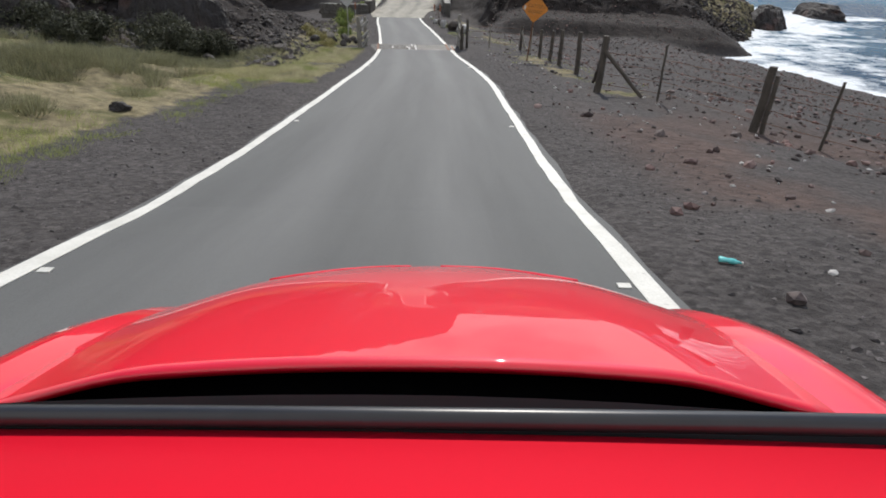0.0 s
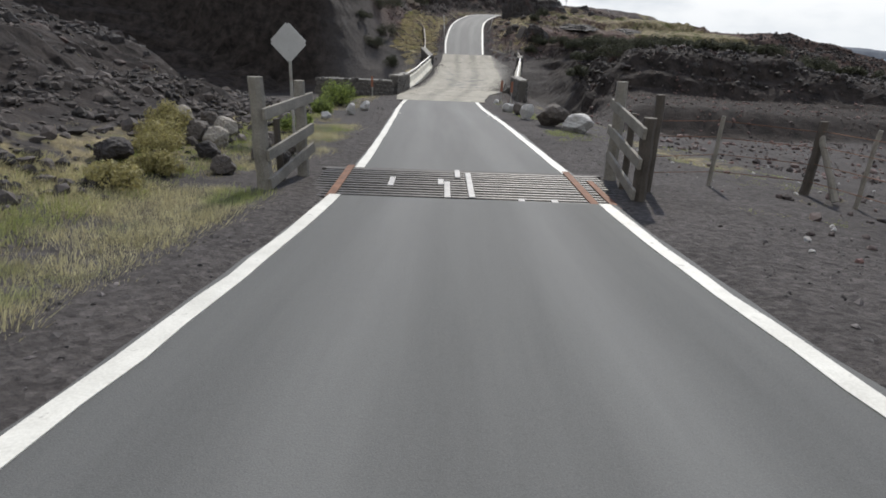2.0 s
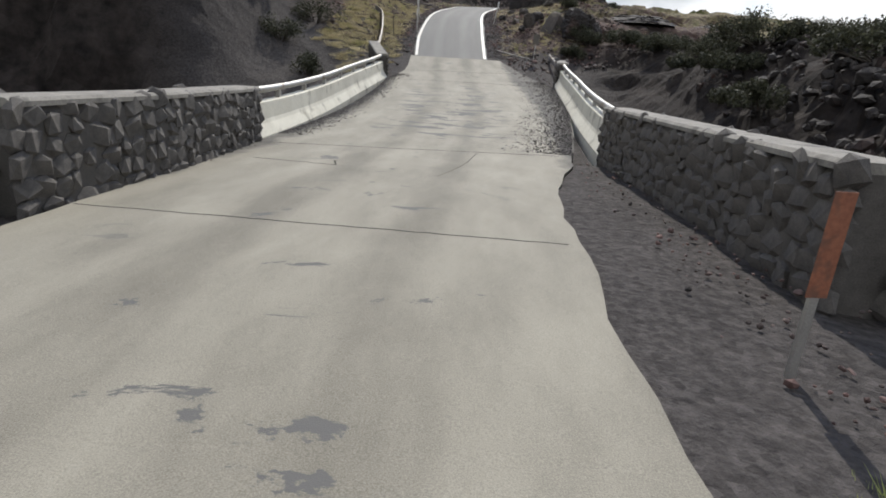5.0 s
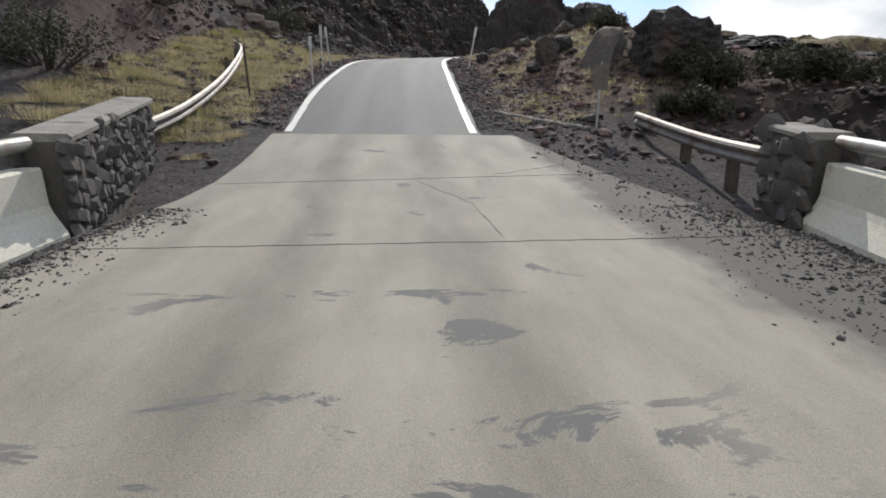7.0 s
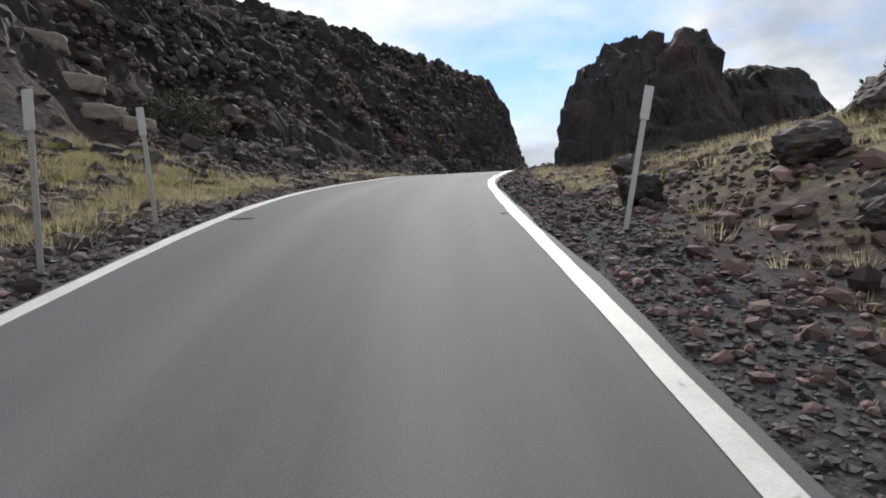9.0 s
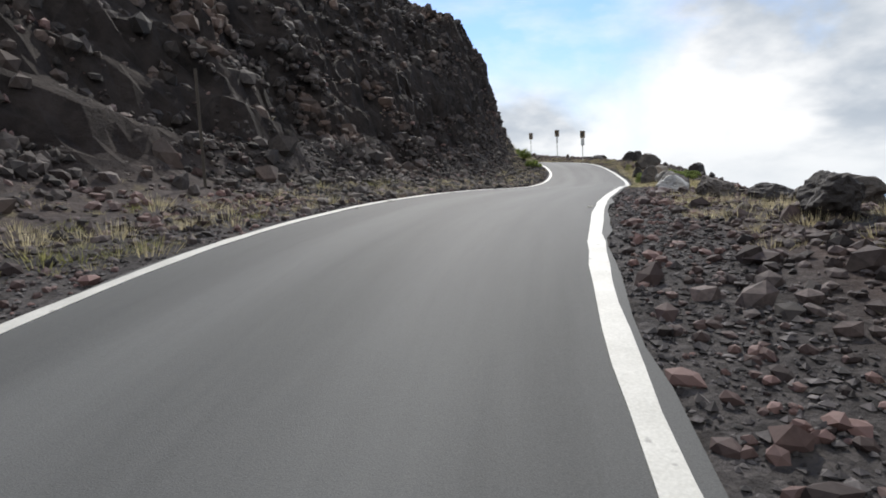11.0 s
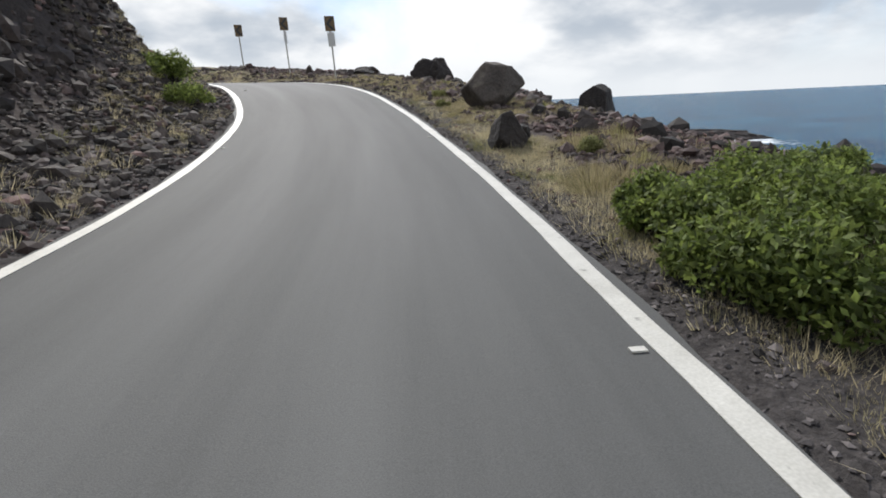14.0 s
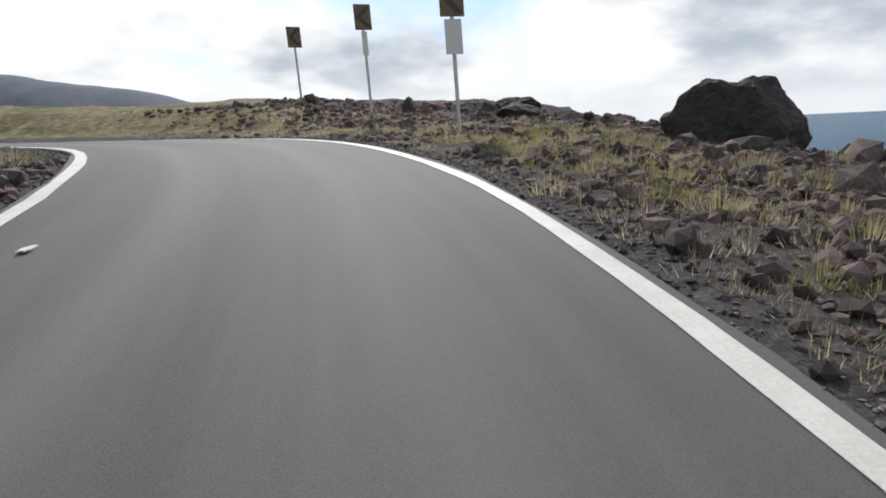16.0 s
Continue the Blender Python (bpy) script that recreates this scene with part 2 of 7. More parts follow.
def ground_material():
    m = bpy.data.materials.new("volcanic_ground")
    m.use_nodes = True
    n, l = m.node_tree.nodes, m.node_tree.links
    p = n["Principled BSDF"]
    tc = n.new("ShaderNodeTexCoord")
    at = n.new("ShaderNodeAttribute"); at.attribute_name = "cover"
    sp = n.new("ShaderNodeSeparateColor"); l.new(at.outputs["Color"], sp.inputs[0])

    def noise_ramp(scale, c0, c1, p0=0.35, p1=0.65, detail=8):
        t = n.new("ShaderNodeTexNoise"); t.inputs["Scale"].default_value = scale; t.inputs["Detail"].default_value = detail; t.inputs["Roughness"].default_value = 0.65
        l.new(tc.outputs["Object"], t.inputs["Vector"])
        r = n.new("ShaderNodeValToRGB")
        r.color_ramp.elements[0].position, r.color_ramp.elements[0].color = p0, (*c0, 1)
        r.color_ramp.elements[1].position, r.color_ramp.elements[1].color = p1, (*c1, 1)
        l.new(t.outputs["Fac"], r.inputs[0])
        return t, r

    def blend(fac, a, b):
        x = n.new("ShaderNodeMix"); x.data_type = "RGBA"
        l.new(fac, x.inputs["Factor"]); l.new(a, x.inputs[6]); l.new(b, x.inputs[7])
        return x.outputs[2]

    g1, gravel = noise_ramp(14, (0.030, 0.0275, 0.027), (0.090, 0.082, 0.079), 0.25, 0.78, 10)
    g2, rock = noise_ramp(1.3, (0.008, 0.0072, 0.007), (0.053, 0.044, 0.040), 0.3, 0.75, 12)
    g3, dirt = noise_ramp(5, (0.045, 0.030, 0.027), (0.135, 0.095, 0.080), 0.3, 0.7, 10)
    g4, grass = noise_ramp(3.5, (0.075, 0.064, 0.040), (0.29, 0.245, 0.145), 0.32, 0.72, 10)
    g5, green = noise_ramp(0.7, (0, 0, 0), (1, 1, 1), 0.5, 0.62)
    gr = n.new("ShaderNodeRGB"); gr.outputs[0].default_value = (0.085, 0.088, 0.034, 1)
    grass2 = blend(green.outputs["Color"], grass.outputs["Color"], gr.outputs[0])
    # single pebbles in the gravel, and broad lighter and darker drifts
    peb = n.new("ShaderNodeTexVoronoi"); peb.inputs["Scale"].default_value = 15; l.new(tc.outputs["Object"], peb.inputs["Vector"])
    drift = n.new("ShaderNodeTexNoise"); drift.inputs["Scale"].default_value = 0.45; drift.inputs["Detail"].default_value = 5; l.new(tc.outputs["Object"], drift.inputs["Vector"])
    pv = n.new("ShaderNodeSeparateColor"); l.new(peb.outputs["Color"], pv.inputs[0])
    sm = n.new("ShaderNodeMath"); sm.operation = "MULTIPLY_ADD"; sm.inputs[1].default_value = 1.3; l.new(drift.outputs["Fac"], sm.inputs[0]); l.new(pv.outputs["Red"], sm.inputs[2])
    sr = n.new("ShaderNodeMapRange"); sr.inputs["From Min"].default_value = 0.4; sr.inputs["From Max"].default_value = 1.7; sr.inputs["To Min"].default_value = 0.65; sr.inputs["To Max"].default_value = 1.4; l.new(sm.outputs[0], sr.inputs["Value"])
    gv = n.new("ShaderNodeVectorMath"); gv.operation = "SCALE"; l.new(gravel.outputs["Color"], gv.inputs[0]); l.new(sr.outputs[0], gv.inputs["Scale"])
    c = blend(sp.outputs["Blue"], gv.outputs[0], rock.outputs["Color"])
    c = blend(sp.outputs["Green"], c, dirt.outputs["Color"])
    # grass breaks up along a noise, not along the mask's soft edge
    gn = n.new("ShaderNodeTexNoise"); gn.inputs["Scale"].default_value = 2.2; gn.inputs["Detail"].default_value = 8
    l.new(tc.outputs["Object"], gn.inputs["Vector"])
    ad = n.new("ShaderNodeMath"); ad.operation = "ADD"; l.new(sp.outputs["Red"], ad.inputs[0]); l.new(gn.outputs["Fac"], ad.inputs[1])
    gm = n.new("ShaderNodeMapRange"); gm.inputs["From Min"].default_value = 0.88; gm.inputs["From Max"].default_value = 1.08
    l.new(ad.outputs[0], gm.inputs["Value"])
    c = blend(gm.outputs[0], c, grass2)
    l.new(c, p.inputs["Base Color"])
    p.inputs["Roughness"].default_value = 0.95
    p.inputs["Specular IOR Level"].default_value = 0.12
    v = n.new("ShaderNodeTexVoronoi"); v.inputs["Scale"].default_value = 34
    l.new(tc.outputs["Object"], v.inputs["Vector"])
    hsum = n.new("ShaderNodeMath"); hsum.operation = "ADD"
    l.new(g1.outputs["Fac"], hsum.inputs[0]); l.new(v.outputs["Distance"], hsum.inputs[1])
    bp = n.new("ShaderNodeBump"); bp.inputs["Strength"].default_value = 0.5; bp.inputs["Distance"].default_value = 0.014
    l.new(hsum.outputs[0], bp.inputs["Height"])
    b2 = n.new("ShaderNodeBump"); b2.inputs["Strength"].default_value = 0.8; b2.inputs["Distance"].default_value = 0.2
    l.new(g2.outputs["Fac"], b2.inputs["Height"]); l.new(bp.outputs["Normal"], b2.inputs["Normal"])
    l.new(b2.outputs["Normal"], p.inputs["Normal"])
    return m


def sea_material():
    m = bpy.data.materials.new("sea_water")
    m.use_nodes = True
    n, l = m.node_tree.nodes, m.node_tree.links
    p = n["Principled BSDF"]
    p.inputs["Base Color"].default_value = (0.012, 0.075, 0.12, 1)
    p.inputs["Roughness"].default_value = 0.12
    p.inputs["IOR"].default_value = 1.33
    p.inputs["Specular IOR Level"].default_value = 0.035
    tc = n.new("ShaderNodeTexCoord")
    a = n.new("ShaderNodeTexNoise"); a.inputs["Scale"].default_value = 0.25; a.inputs["Detail"].default_value = 10; a.inputs["Roughness"].default_value = 0.62
    l.new(tc.outputs["Object"], a.inputs["Vector"])
    bp = n.new("ShaderNodeBump"); bp.inputs["Strength"].default_value = 0.9; bp.inputs["Distance"].default_value = 1.6
    l.new(a.outputs["Fac"], bp.inputs["Height"]); l.new(bp.outputs["Normal"], p.inputs["Normal"])
    # foam near the shore and painted sun glitter, by the mesh's own mask, and a few whitecaps
    at = n.new("ShaderNodeAttribute"); at.attribute_name = "foam"
    f = n.new("ShaderNodeTexNoise"); f.inputs["Scale"].default_value = 0.22; f.inputs["Detail"].default_value = 9; f.inputs["Roughness"].default_value = 0.7
    l.new(tc.outputs["Object"], f.inputs["Vector"])
    s = n.new("ShaderNodeMath"); s.operation = "ADD"; l.new(at.outputs["Fac"], s.inputs[0]); l.new(f.outputs["Fac"], s.inputs[1])
    r = n.new("ShaderNodeMapRange"); r.inputs["From Min"].default_value = 0.71; r.inputs["From Max"].default_value = 0.86
    l.new(s.outputs[0], r.inputs["Value"])
    x = n.new("ShaderNodeMix"); x.data_type = "RGBA"; x.inputs[6].default_value = (0.007, 0.072, 0.150, 1); x.inputs[7].default_value = (0.75, 0.78, 0.8, 1)
    l.new(r.outputs[0], x.inputs["Factor"]); l.new(x.outputs[2], p.inputs["Base Color"])
    # drifting bands of deep blue and turquoise
    dr = n.new("ShaderNodeTexNoise"); dr.inputs["Scale"].default_value = 0.035; dr.inputs["Detail"].default_value = 7; l.new(tc.outputs["Object"], dr.inputs["Vector"])
    dc = n.new("ShaderNodeValToRGB"); dc.color_ramp.elements[0].position, dc.color_ramp.elements[0].color = 0.36, (0.004, 0.040, 0.092, 1)
    dc.color_ramp.elements[1].position, dc.color_ramp.elements[1].color = 0.66, (0.008, 0.088, 0.155, 1)
    l.new(dr.outputs["Fac"], dc.inputs[0]); l.new(dc.outputs["Color"], x.inputs[6])
    rr = n.new("ShaderNodeMapRange"); rr.inputs["To Min"].default_value = 0.22; rr.inputs["To Max"].default_value = 0.8
    l.new(r.outputs[0], rr.inputs["Value"]); l.new(rr.outputs[0], p.inputs["Roughness"])
    return m


def slab_material(name, dark, light, rough, streak, patch, patch_from, tracks):
    """Asphalt or concrete laid along the road: the mesh's own 'across' and 'along' metres drive streaks and patches."""
    m = bpy.data.materials.new(name)
    m.use_nodes = True
    n, l = m.node_tree.nodes, m.node_tree.links
    p = n["Principled BSDF"]
    tc = n.new("ShaderNodeTexCoord")
    ac = n.new("ShaderNodeAttribute"); ac.attribute_name = "across"
    al = n.new("ShaderNodeAttribute"); al.attribute_name = "along"

    def lay(sa, sl, scale, detail=7):
        mu = n.new("ShaderNodeMath"); mu.operation = "MULTIPLY"; mu.inputs[1].default_value = sa; l.new(ac.outputs["Fac"], mu.inputs[0])
        mv = n.new("ShaderNodeMath"); mv.operation = "MULTIPLY"; mv.inputs[1].default_value = sl; l.new(al.outputs["Fac"], mv.inputs[0])
        cb = n.new("ShaderNodeCombineXYZ"); l.new(mu.outputs[0], cb.inputs["X"]); l.new(mv.outputs[0], cb.inputs["Y"])
        t = n.new("ShaderNodeTexNoise"); t.inputs["Scale"].default_value = scale; t.inputs["Detail"].default_value = detail; t.inputs["Roughness"].default_value = 0.6
        l.new(cb.outputs[0], t.inputs["Vector"])
        return t

    grain = n.new("ShaderNodeTexNoise"); grain.inputs["Scale"].default_value = 130; grain.inputs["Detail"].default_value = 3
    l.new(tc.outputs["Object"], grain.inputs["Vector"])
    st = lay(1.6, streak, 1.0)
    # worn wheel tracks: two pale bands; on asphalt their paleness includes sun glare
    ab = n.new("ShaderNodeMath"); ab.operation = "ABSOLUTE"; l.new(ac.outputs["Fac"], ab.inputs[0])
    ds = n.new("ShaderNodeMath"); ds.operation = "SUBTRACT"; ds.inputs[1].default_value = 0.8; l.new(ab.outputs[0], ds.inputs[0])
    da = n.new("ShaderNodeMath"); da.operation = "ABSOLUTE"; l.new(ds.outputs[0], da.inputs[0])
    tr = n.new("ShaderNodeMapRange"); tr.interpolation_type = "SMOOTHSTEP"; tr.inputs["From Min"].default_value = 0.55; tr.inputs["From Max"].default_value = 0.0; tr.inputs["To Max"].default_value = tracks
    l.new(da.outputs[0], tr.inputs["Value"])
    s1 = n.new("ShaderNodeMath"); s1.operation = "MULTIPLY_ADD"; s1.inputs[1].default_value = 0.5; l.new(grain.outputs["Fac"], s1.inputs[0])
    s2 = n.new("ShaderNodeMath"); s2.operation = "MULTIPLY"; s2.inputs[1].default_value = 0.5; l.new(st.outputs["Fac"], s2.inputs[0]); l.new(s2.outputs[0], s1.inputs[2])
    s3 = n.new("ShaderNodeMath"); s3.operation = "ADD"; l.new(s1.outputs[0], s3.inputs[0]); l.new(tr.outputs[0], s3.inputs[1])
    r = n.new("ShaderNodeValToRGB")
    r.color_ramp.elements[0].position, r.color_ramp.elements[0].color = 0.3, (*dark, 1)
    r.color_ramp.elements[1].position, r.color_ramp.elements[1].color = 0.8, (*light, 1)
    l.new(s3.outputs[0], r.inputs[0])
    col = r.outputs["Color"]
    if patch:
        pn = lay(0.42, 0.9, 2.0, 12)
        pn.inputs["Roughness"].default_value, pn.inputs["Distortion"].default_value = 0.68, 0.6
        pr = n.new("ShaderNodeValToRGB"); pr.color_ramp.elements[0].position, pr.color_ramp.elements[1].position = patch_from, patch_from + 0.02
        l.new(pn.outputs["Fac"], pr.inputs[0])
        mid = n.new("ShaderNodeMapRange"); mid.inputs["From Min"].default_value = 2.1; mid.inputs["From Max"].default_value = 1.3; l.new(ab.outputs[0], mid.inputs["Value"])
        pm = n.new("ShaderNodeMath"); pm.operation = "MULTIPLY"; l.new(pr.outputs["Color"], pm.inputs[0]); l.new(mid.outputs[0], pm.inputs[1])
        span = n.new("ShaderNodeMapRange"); span.inputs["From Min"].default_value = 64; span.inputs["From Max"].default_value = 68; l.new(al.outputs["Fac"], span.inputs["Value"])
        end = n.new("ShaderNodeMapRange"); end.inputs["From Min"].default_value = 79; end.inputs["From Max"].default_value = 75; l.new(al.outputs["Fac"], end.inputs["Value"])
        both = n.new("ShaderNodeMath"); both.operation = "MULTIPLY"; l.new(span.outputs[0], both.inputs[0]); l.new(end.outputs[0], both.inputs[1])
        # thin out the patches towards both ends of the span
        less = n.new("ShaderNodeMapRange"); less.inputs["To Min"].default_value = -0.085; less.inputs["To Max"].default_value = 0.0; l.new(both.outputs[0], less.inputs["Value"])
        thin = n.new("ShaderNodeMath"); thin.operation = "ADD"; l.new(pn.outputs["Fac"], thin.inputs[0]); l.new(less.outputs[0], thin.inputs[1]); l.new(thin.outputs[0], pr.inputs[0])
        x = n.new("ShaderNodeMix"); x.data_type = "RGBA"; x.inputs[7].default_value = (*patch, 1)
        l.new(pm.outputs[0], x.inputs["Factor"]); l.new(col, x.inputs[6])
        # dark grit gathered along both edges
        ed = n.new("ShaderNodeMath"); ed.operation = "ADD"; l.new(ab.outputs[0], ed.inputs[0])
        en = lay(1.2, 0.8, 1.5); l.new(en.outputs["Fac"], ed.inputs[1])
        em = n.new("ShaderNodeMapRange"); em.inputs["From Min"].default_value = 3.25; em.inputs["From Max"].default_value = 3.6; em.inputs["To Max"].default_value = 0.85; l.new(ed.outputs[0], em.inputs["Value"])
        y = n.new("ShaderNodeMix"); y.data_type = "RGBA"; y.inputs[7].default_value = (0.06, 0.056, 0.052, 1)
        l.new(em.outputs[0], y.inputs["Factor"]); l.new(x.outputs[2], y.inputs[6])
        col = y.outputs[2]
    l.new(col, p.inputs["Base Color"])
    p.inputs["Roughness"].default_value = rough
    p.inputs["Specular IOR Level"].default_value = 0.38
    bp = n.new("ShaderNodeBump"); bp.inputs["Strength"].default_value = 0.35; bp.inputs["Distance"].default_value = 0.006
    l.new(grain.outputs["Fac"], bp.inputs["Height"]); l.new(bp.outputs["Normal"], p.inputs["Normal"])
    return m


M_ASPHALT = slab_material("asphalt", (0.050, 0.051, 0.050), (0.124, 0.125, 0.122), 0.8, 0.12, None, 0, 0.13)
M_DECK = slab_material("deck_concrete", (0.135, 0.124, 0.100), (0.39, 0.365, 0.300), 0.85, 0.5, (0.105, 0.103, 0.099), 0.535, -0.12)


M_GROUND, M_SEA = ground_material(), sea_material()


# ---- helpers of this scene ----
def part(name, bm, mat, parent=None, label="", smooth=False):
    me = bpy.data.meshes.new(name)
    bm.to_mesh(me)
    bm.free()
    me.materials.append(mat)
    if smooth:
        me.polygons.foreach_set("use_smooth", [True] * len(me.polygons))
    ob = new(name, me)
    if parent is not None:
        ob.parent = parent
    if label:
        ob["label"] = label
    return ob


def mesh_np(name, verts, faces, mat, smooth=False):
    """One mesh from numpy arrays; all faces have the same number of corners."""
    me = bpy.data.meshes.new(name)
    verts, faces = np.asarray(verts, np.float32), np.asarray(faces, np.int32)
    k = faces.shape[1]
    me.vertices.add(len(verts)); me.vertices.foreach_set("co", verts.ravel())
    me.loops.add(faces.size); me.loops.foreach_set("vertex_index", faces.ravel())
    me.polygons.add(len(faces)); me.polygons.foreach_set("loop_start", np.arange(0, faces.size, k, dtype=np.int32))
    me.polygons.foreach_set("use_smooth", np.full(len(faces), smooth))
    me.update(calc_edges=True)
    me.materials.append(mat)
    return new(name, me)


def box(bm, lo, hi, bevel=0.0, m=None):
    lo, hi = Vector(lo), Vector(hi)
    g = bmesh.ops.create_cube(bm, size=1.0, matrix=(m or Matrix()) @ Matrix.Translation((lo + hi) / 2) @ Matrix.Diagonal((*(hi - lo), 1)))
    if bevel:
        es = list({e for v in g["verts"] for e in v.link_edges})
        bmesh.ops.bevel(bm, geom=es, offset=bevel, segments=2, affect="EDGES", profile=0.6)
    return g["verts"]


def tube(bm, a, b, r, r2=None, seg=10, wob=0.0):
    """A rod from a to b, a little crooked when wob is given."""
    a, b = Vector(a), Vector(b)
    n = 1 if not wob else 6
    q = (b - a).to_track_quat("Z", "Y")
    rings = []
    for i in range(n + 1):
        f = i / n
        c = a.lerp(b, f) + (Vector((random.uniform(-wob, wob), random.uniform(-wob, wob), 0)) if 0 < i < n else Vector())
        rr = r + ((r if r2 is None else r2) - r) * f
        rings.append([bm.verts.new(c + q @ Vector((math.cos(6.28318 * k / seg) * rr, math.sin(6.28318 * k / seg) * rr, 0))) for k in range(seg)])
    for r0, r1 in zip(rings, rings[1:]):
        for k in range(seg):
            bm.faces.new((r0[k], r0[(k + 1) % seg], r1[(k + 1) % seg], r1[k]))
    bm.faces.new(rings[0][::-1]); bm.faces.new(rings[-1])


def empty(name, m=None):
    e = new(name)
    e.empty_display_size = 0.2
    if m is not None:
        e.matrix_world = m
    return e


def lattice(ix, iy, seed):
    h = (ix.astype(np.int64) * 374761393 + iy.astype(np.int64) * 668265263 + seed * 974634777) & 0xFFFFFFFF
    h = ((h ^ (h >> 13)) * 1274126177) & 0xFFFFFFFF
    return ((h ^ (h >> 16)) & 0xFFFFFF) / 16777215.0


def vnoise(x, y, seed=0):
    x, y = np.asarray(x, float), np.asarray(y, float)
    ix, iy = np.floor(x), np.floor(y)
    fx, fy = x - ix, y - iy
    fx, fy = fx * fx * (3 - 2 * fx), fy * fy * (3 - 2 * fy)
    a, b = lattice(ix, iy, seed), lattice(ix + 1, iy, seed)
    c, d = lattice(ix, iy + 1, seed), lattice(ix + 1, iy + 1, seed)
    return (a * (1 - fx) + b * fx) * (1 - fy) + (c * (1 - fx) + d * fx) * fy


def fbm(x, y, octaves=4, seed=0):
    s, amp, tot = 0.0, 1.0, 0.0
    for o in range(octaves):
        s = s + amp * vnoise(x * 2**o, y * 2**o, seed + 17 * o)
        tot += amp
        amp *= 0.5
    return s / tot


def ridged(x, y, octaves=4, seed=0):
    s, amp, tot = 0.0, 1.0, 0.0
    for o in range(octaves):
        s = s + amp * (1 - np.abs(2 * vnoise(x * 2**o, y * 2**o, seed + 31 * o) - 1))
        tot += amp
        amp *= 0.55
    return s / tot


def step01(a, b, v):
    f = np.clip((v - a) / (b - a), 0, 1)
    return f * f * (3 - 2 * f)


# ---- the road's centre line: x, y, z, half the width between its lines ----
ROAD = [
    (-0.51, -60.00, 8.99, 2.03), (-0.54, -30.00, 4.92, 2.07), (-0.70, -0.00, 0.05, 2.06), (-0.81, 6.00, -1.02, 2.15), (-0.93, 12.00, -1.76, 2.24),
    (-1.04, 17.70, -2.29, 2.19), (-1.38, 23.50, -2.91, 2.08), (-1.78, 28.30, -3.40, 1.97), (-2.24, 33.00, -3.68, 1.88), (-3.45, 41.81, -4.00, 1.82),
    (-4.36, 48.01, -4.27, 1.81), (-5.03, 54.00, -4.50, 1.82), (-5.18, 58.00, -4.64, 1.83), (-5.12, 64.00, -4.82, 1.88), (-5.06, 69.00, -4.71, 1.90),
    (-5.16, 73.99, -4.39, 1.91), (-5.59, 79.01, -4.07, 1.92), (-6.00, 82.61, -3.64, 1.94), (-6.37, 86.01, -2.97, 1.97), (-6.83, 91.00, -1.80, 2.08),
    (-7.08, 95.49, -0.78, 2.07), (-7.23, 99.99, 0.12, 2.01), (-7.11, 104.50, 0.82, 1.99),
]
ROAD2 = [
    (-6.61, 108.50, 1.39, 2.03), (-5.83, 111.98, 1.89, 2.10), (-4.61, 115.94, 2.23, 2.23), (-3.21, 119.74, 2.43, 2.35), (-1.74, 123.50, 2.57, 2.42),
    (-0.26, 127.26, 2.67, 2.43), (1.28, 130.84, 2.75, 2.43), (2.75, 134.50, 2.88, 2.39), (4.12, 138.14, 3.13, 2.29), (5.30, 142.02, 3.54, 2.17),
    (6.17, 145.80, 4.04, 2.10), (6.55, 149.70, 4.66, 2.12), (6.41, 154.00, 5.15, 2.13), (5.23, 158.42, 5.48, 2.12), (2.51, 162.17, 5.62, 2.16),
    (-1.97, 165.06, 5.75, 2.21), (-9.96, 167.25, 5.95, 2.28), (-24.99, 169.06, 6.20, 2.31), (-50.01, 173.96, 7.00, 2.31),
]


def smooth_line(ctrl, per=12):
    c = np.array(ctrl, float)
    p = np.vstack([2 * c[0] - c[1], c, 2 * c[-1] - c[-2]])
    out = []
    for i in range(1, len(p) - 2):
        a, b, d, e = p[i - 1], p[i], p[i + 1], p[i + 2]
        for k in range(per):
            t = k / per
            out.append(0.5 * (2 * b + (d - a) * t + (2 * a - 5 * b + 4 * d - e) * t * t + (3 * b - a - 3 * d + e) * t**3))
    out.append(c[-1])
    return np.array(out)


CL = smooth_line(ROAD + ROAD2)
TAN = np.gradient(CL[:, :2], axis=0)
TAN /= np.linalg.norm(TAN, axis=1)[:, None]
RGT = np.stack([TAN[:, 1], -TAN[:, 0]], 1)
K150 = int(np.argmax(CL[:, 1] > 150))
ARC = np.r_[0, np.cumsum(np.linalg.norm(np.diff(CL[:, :2], axis=0), axis=1))]
STN = np.where(np.arange(len(CL)) < K150, CL[:, 1], 150 + ARC - ARC[K150])


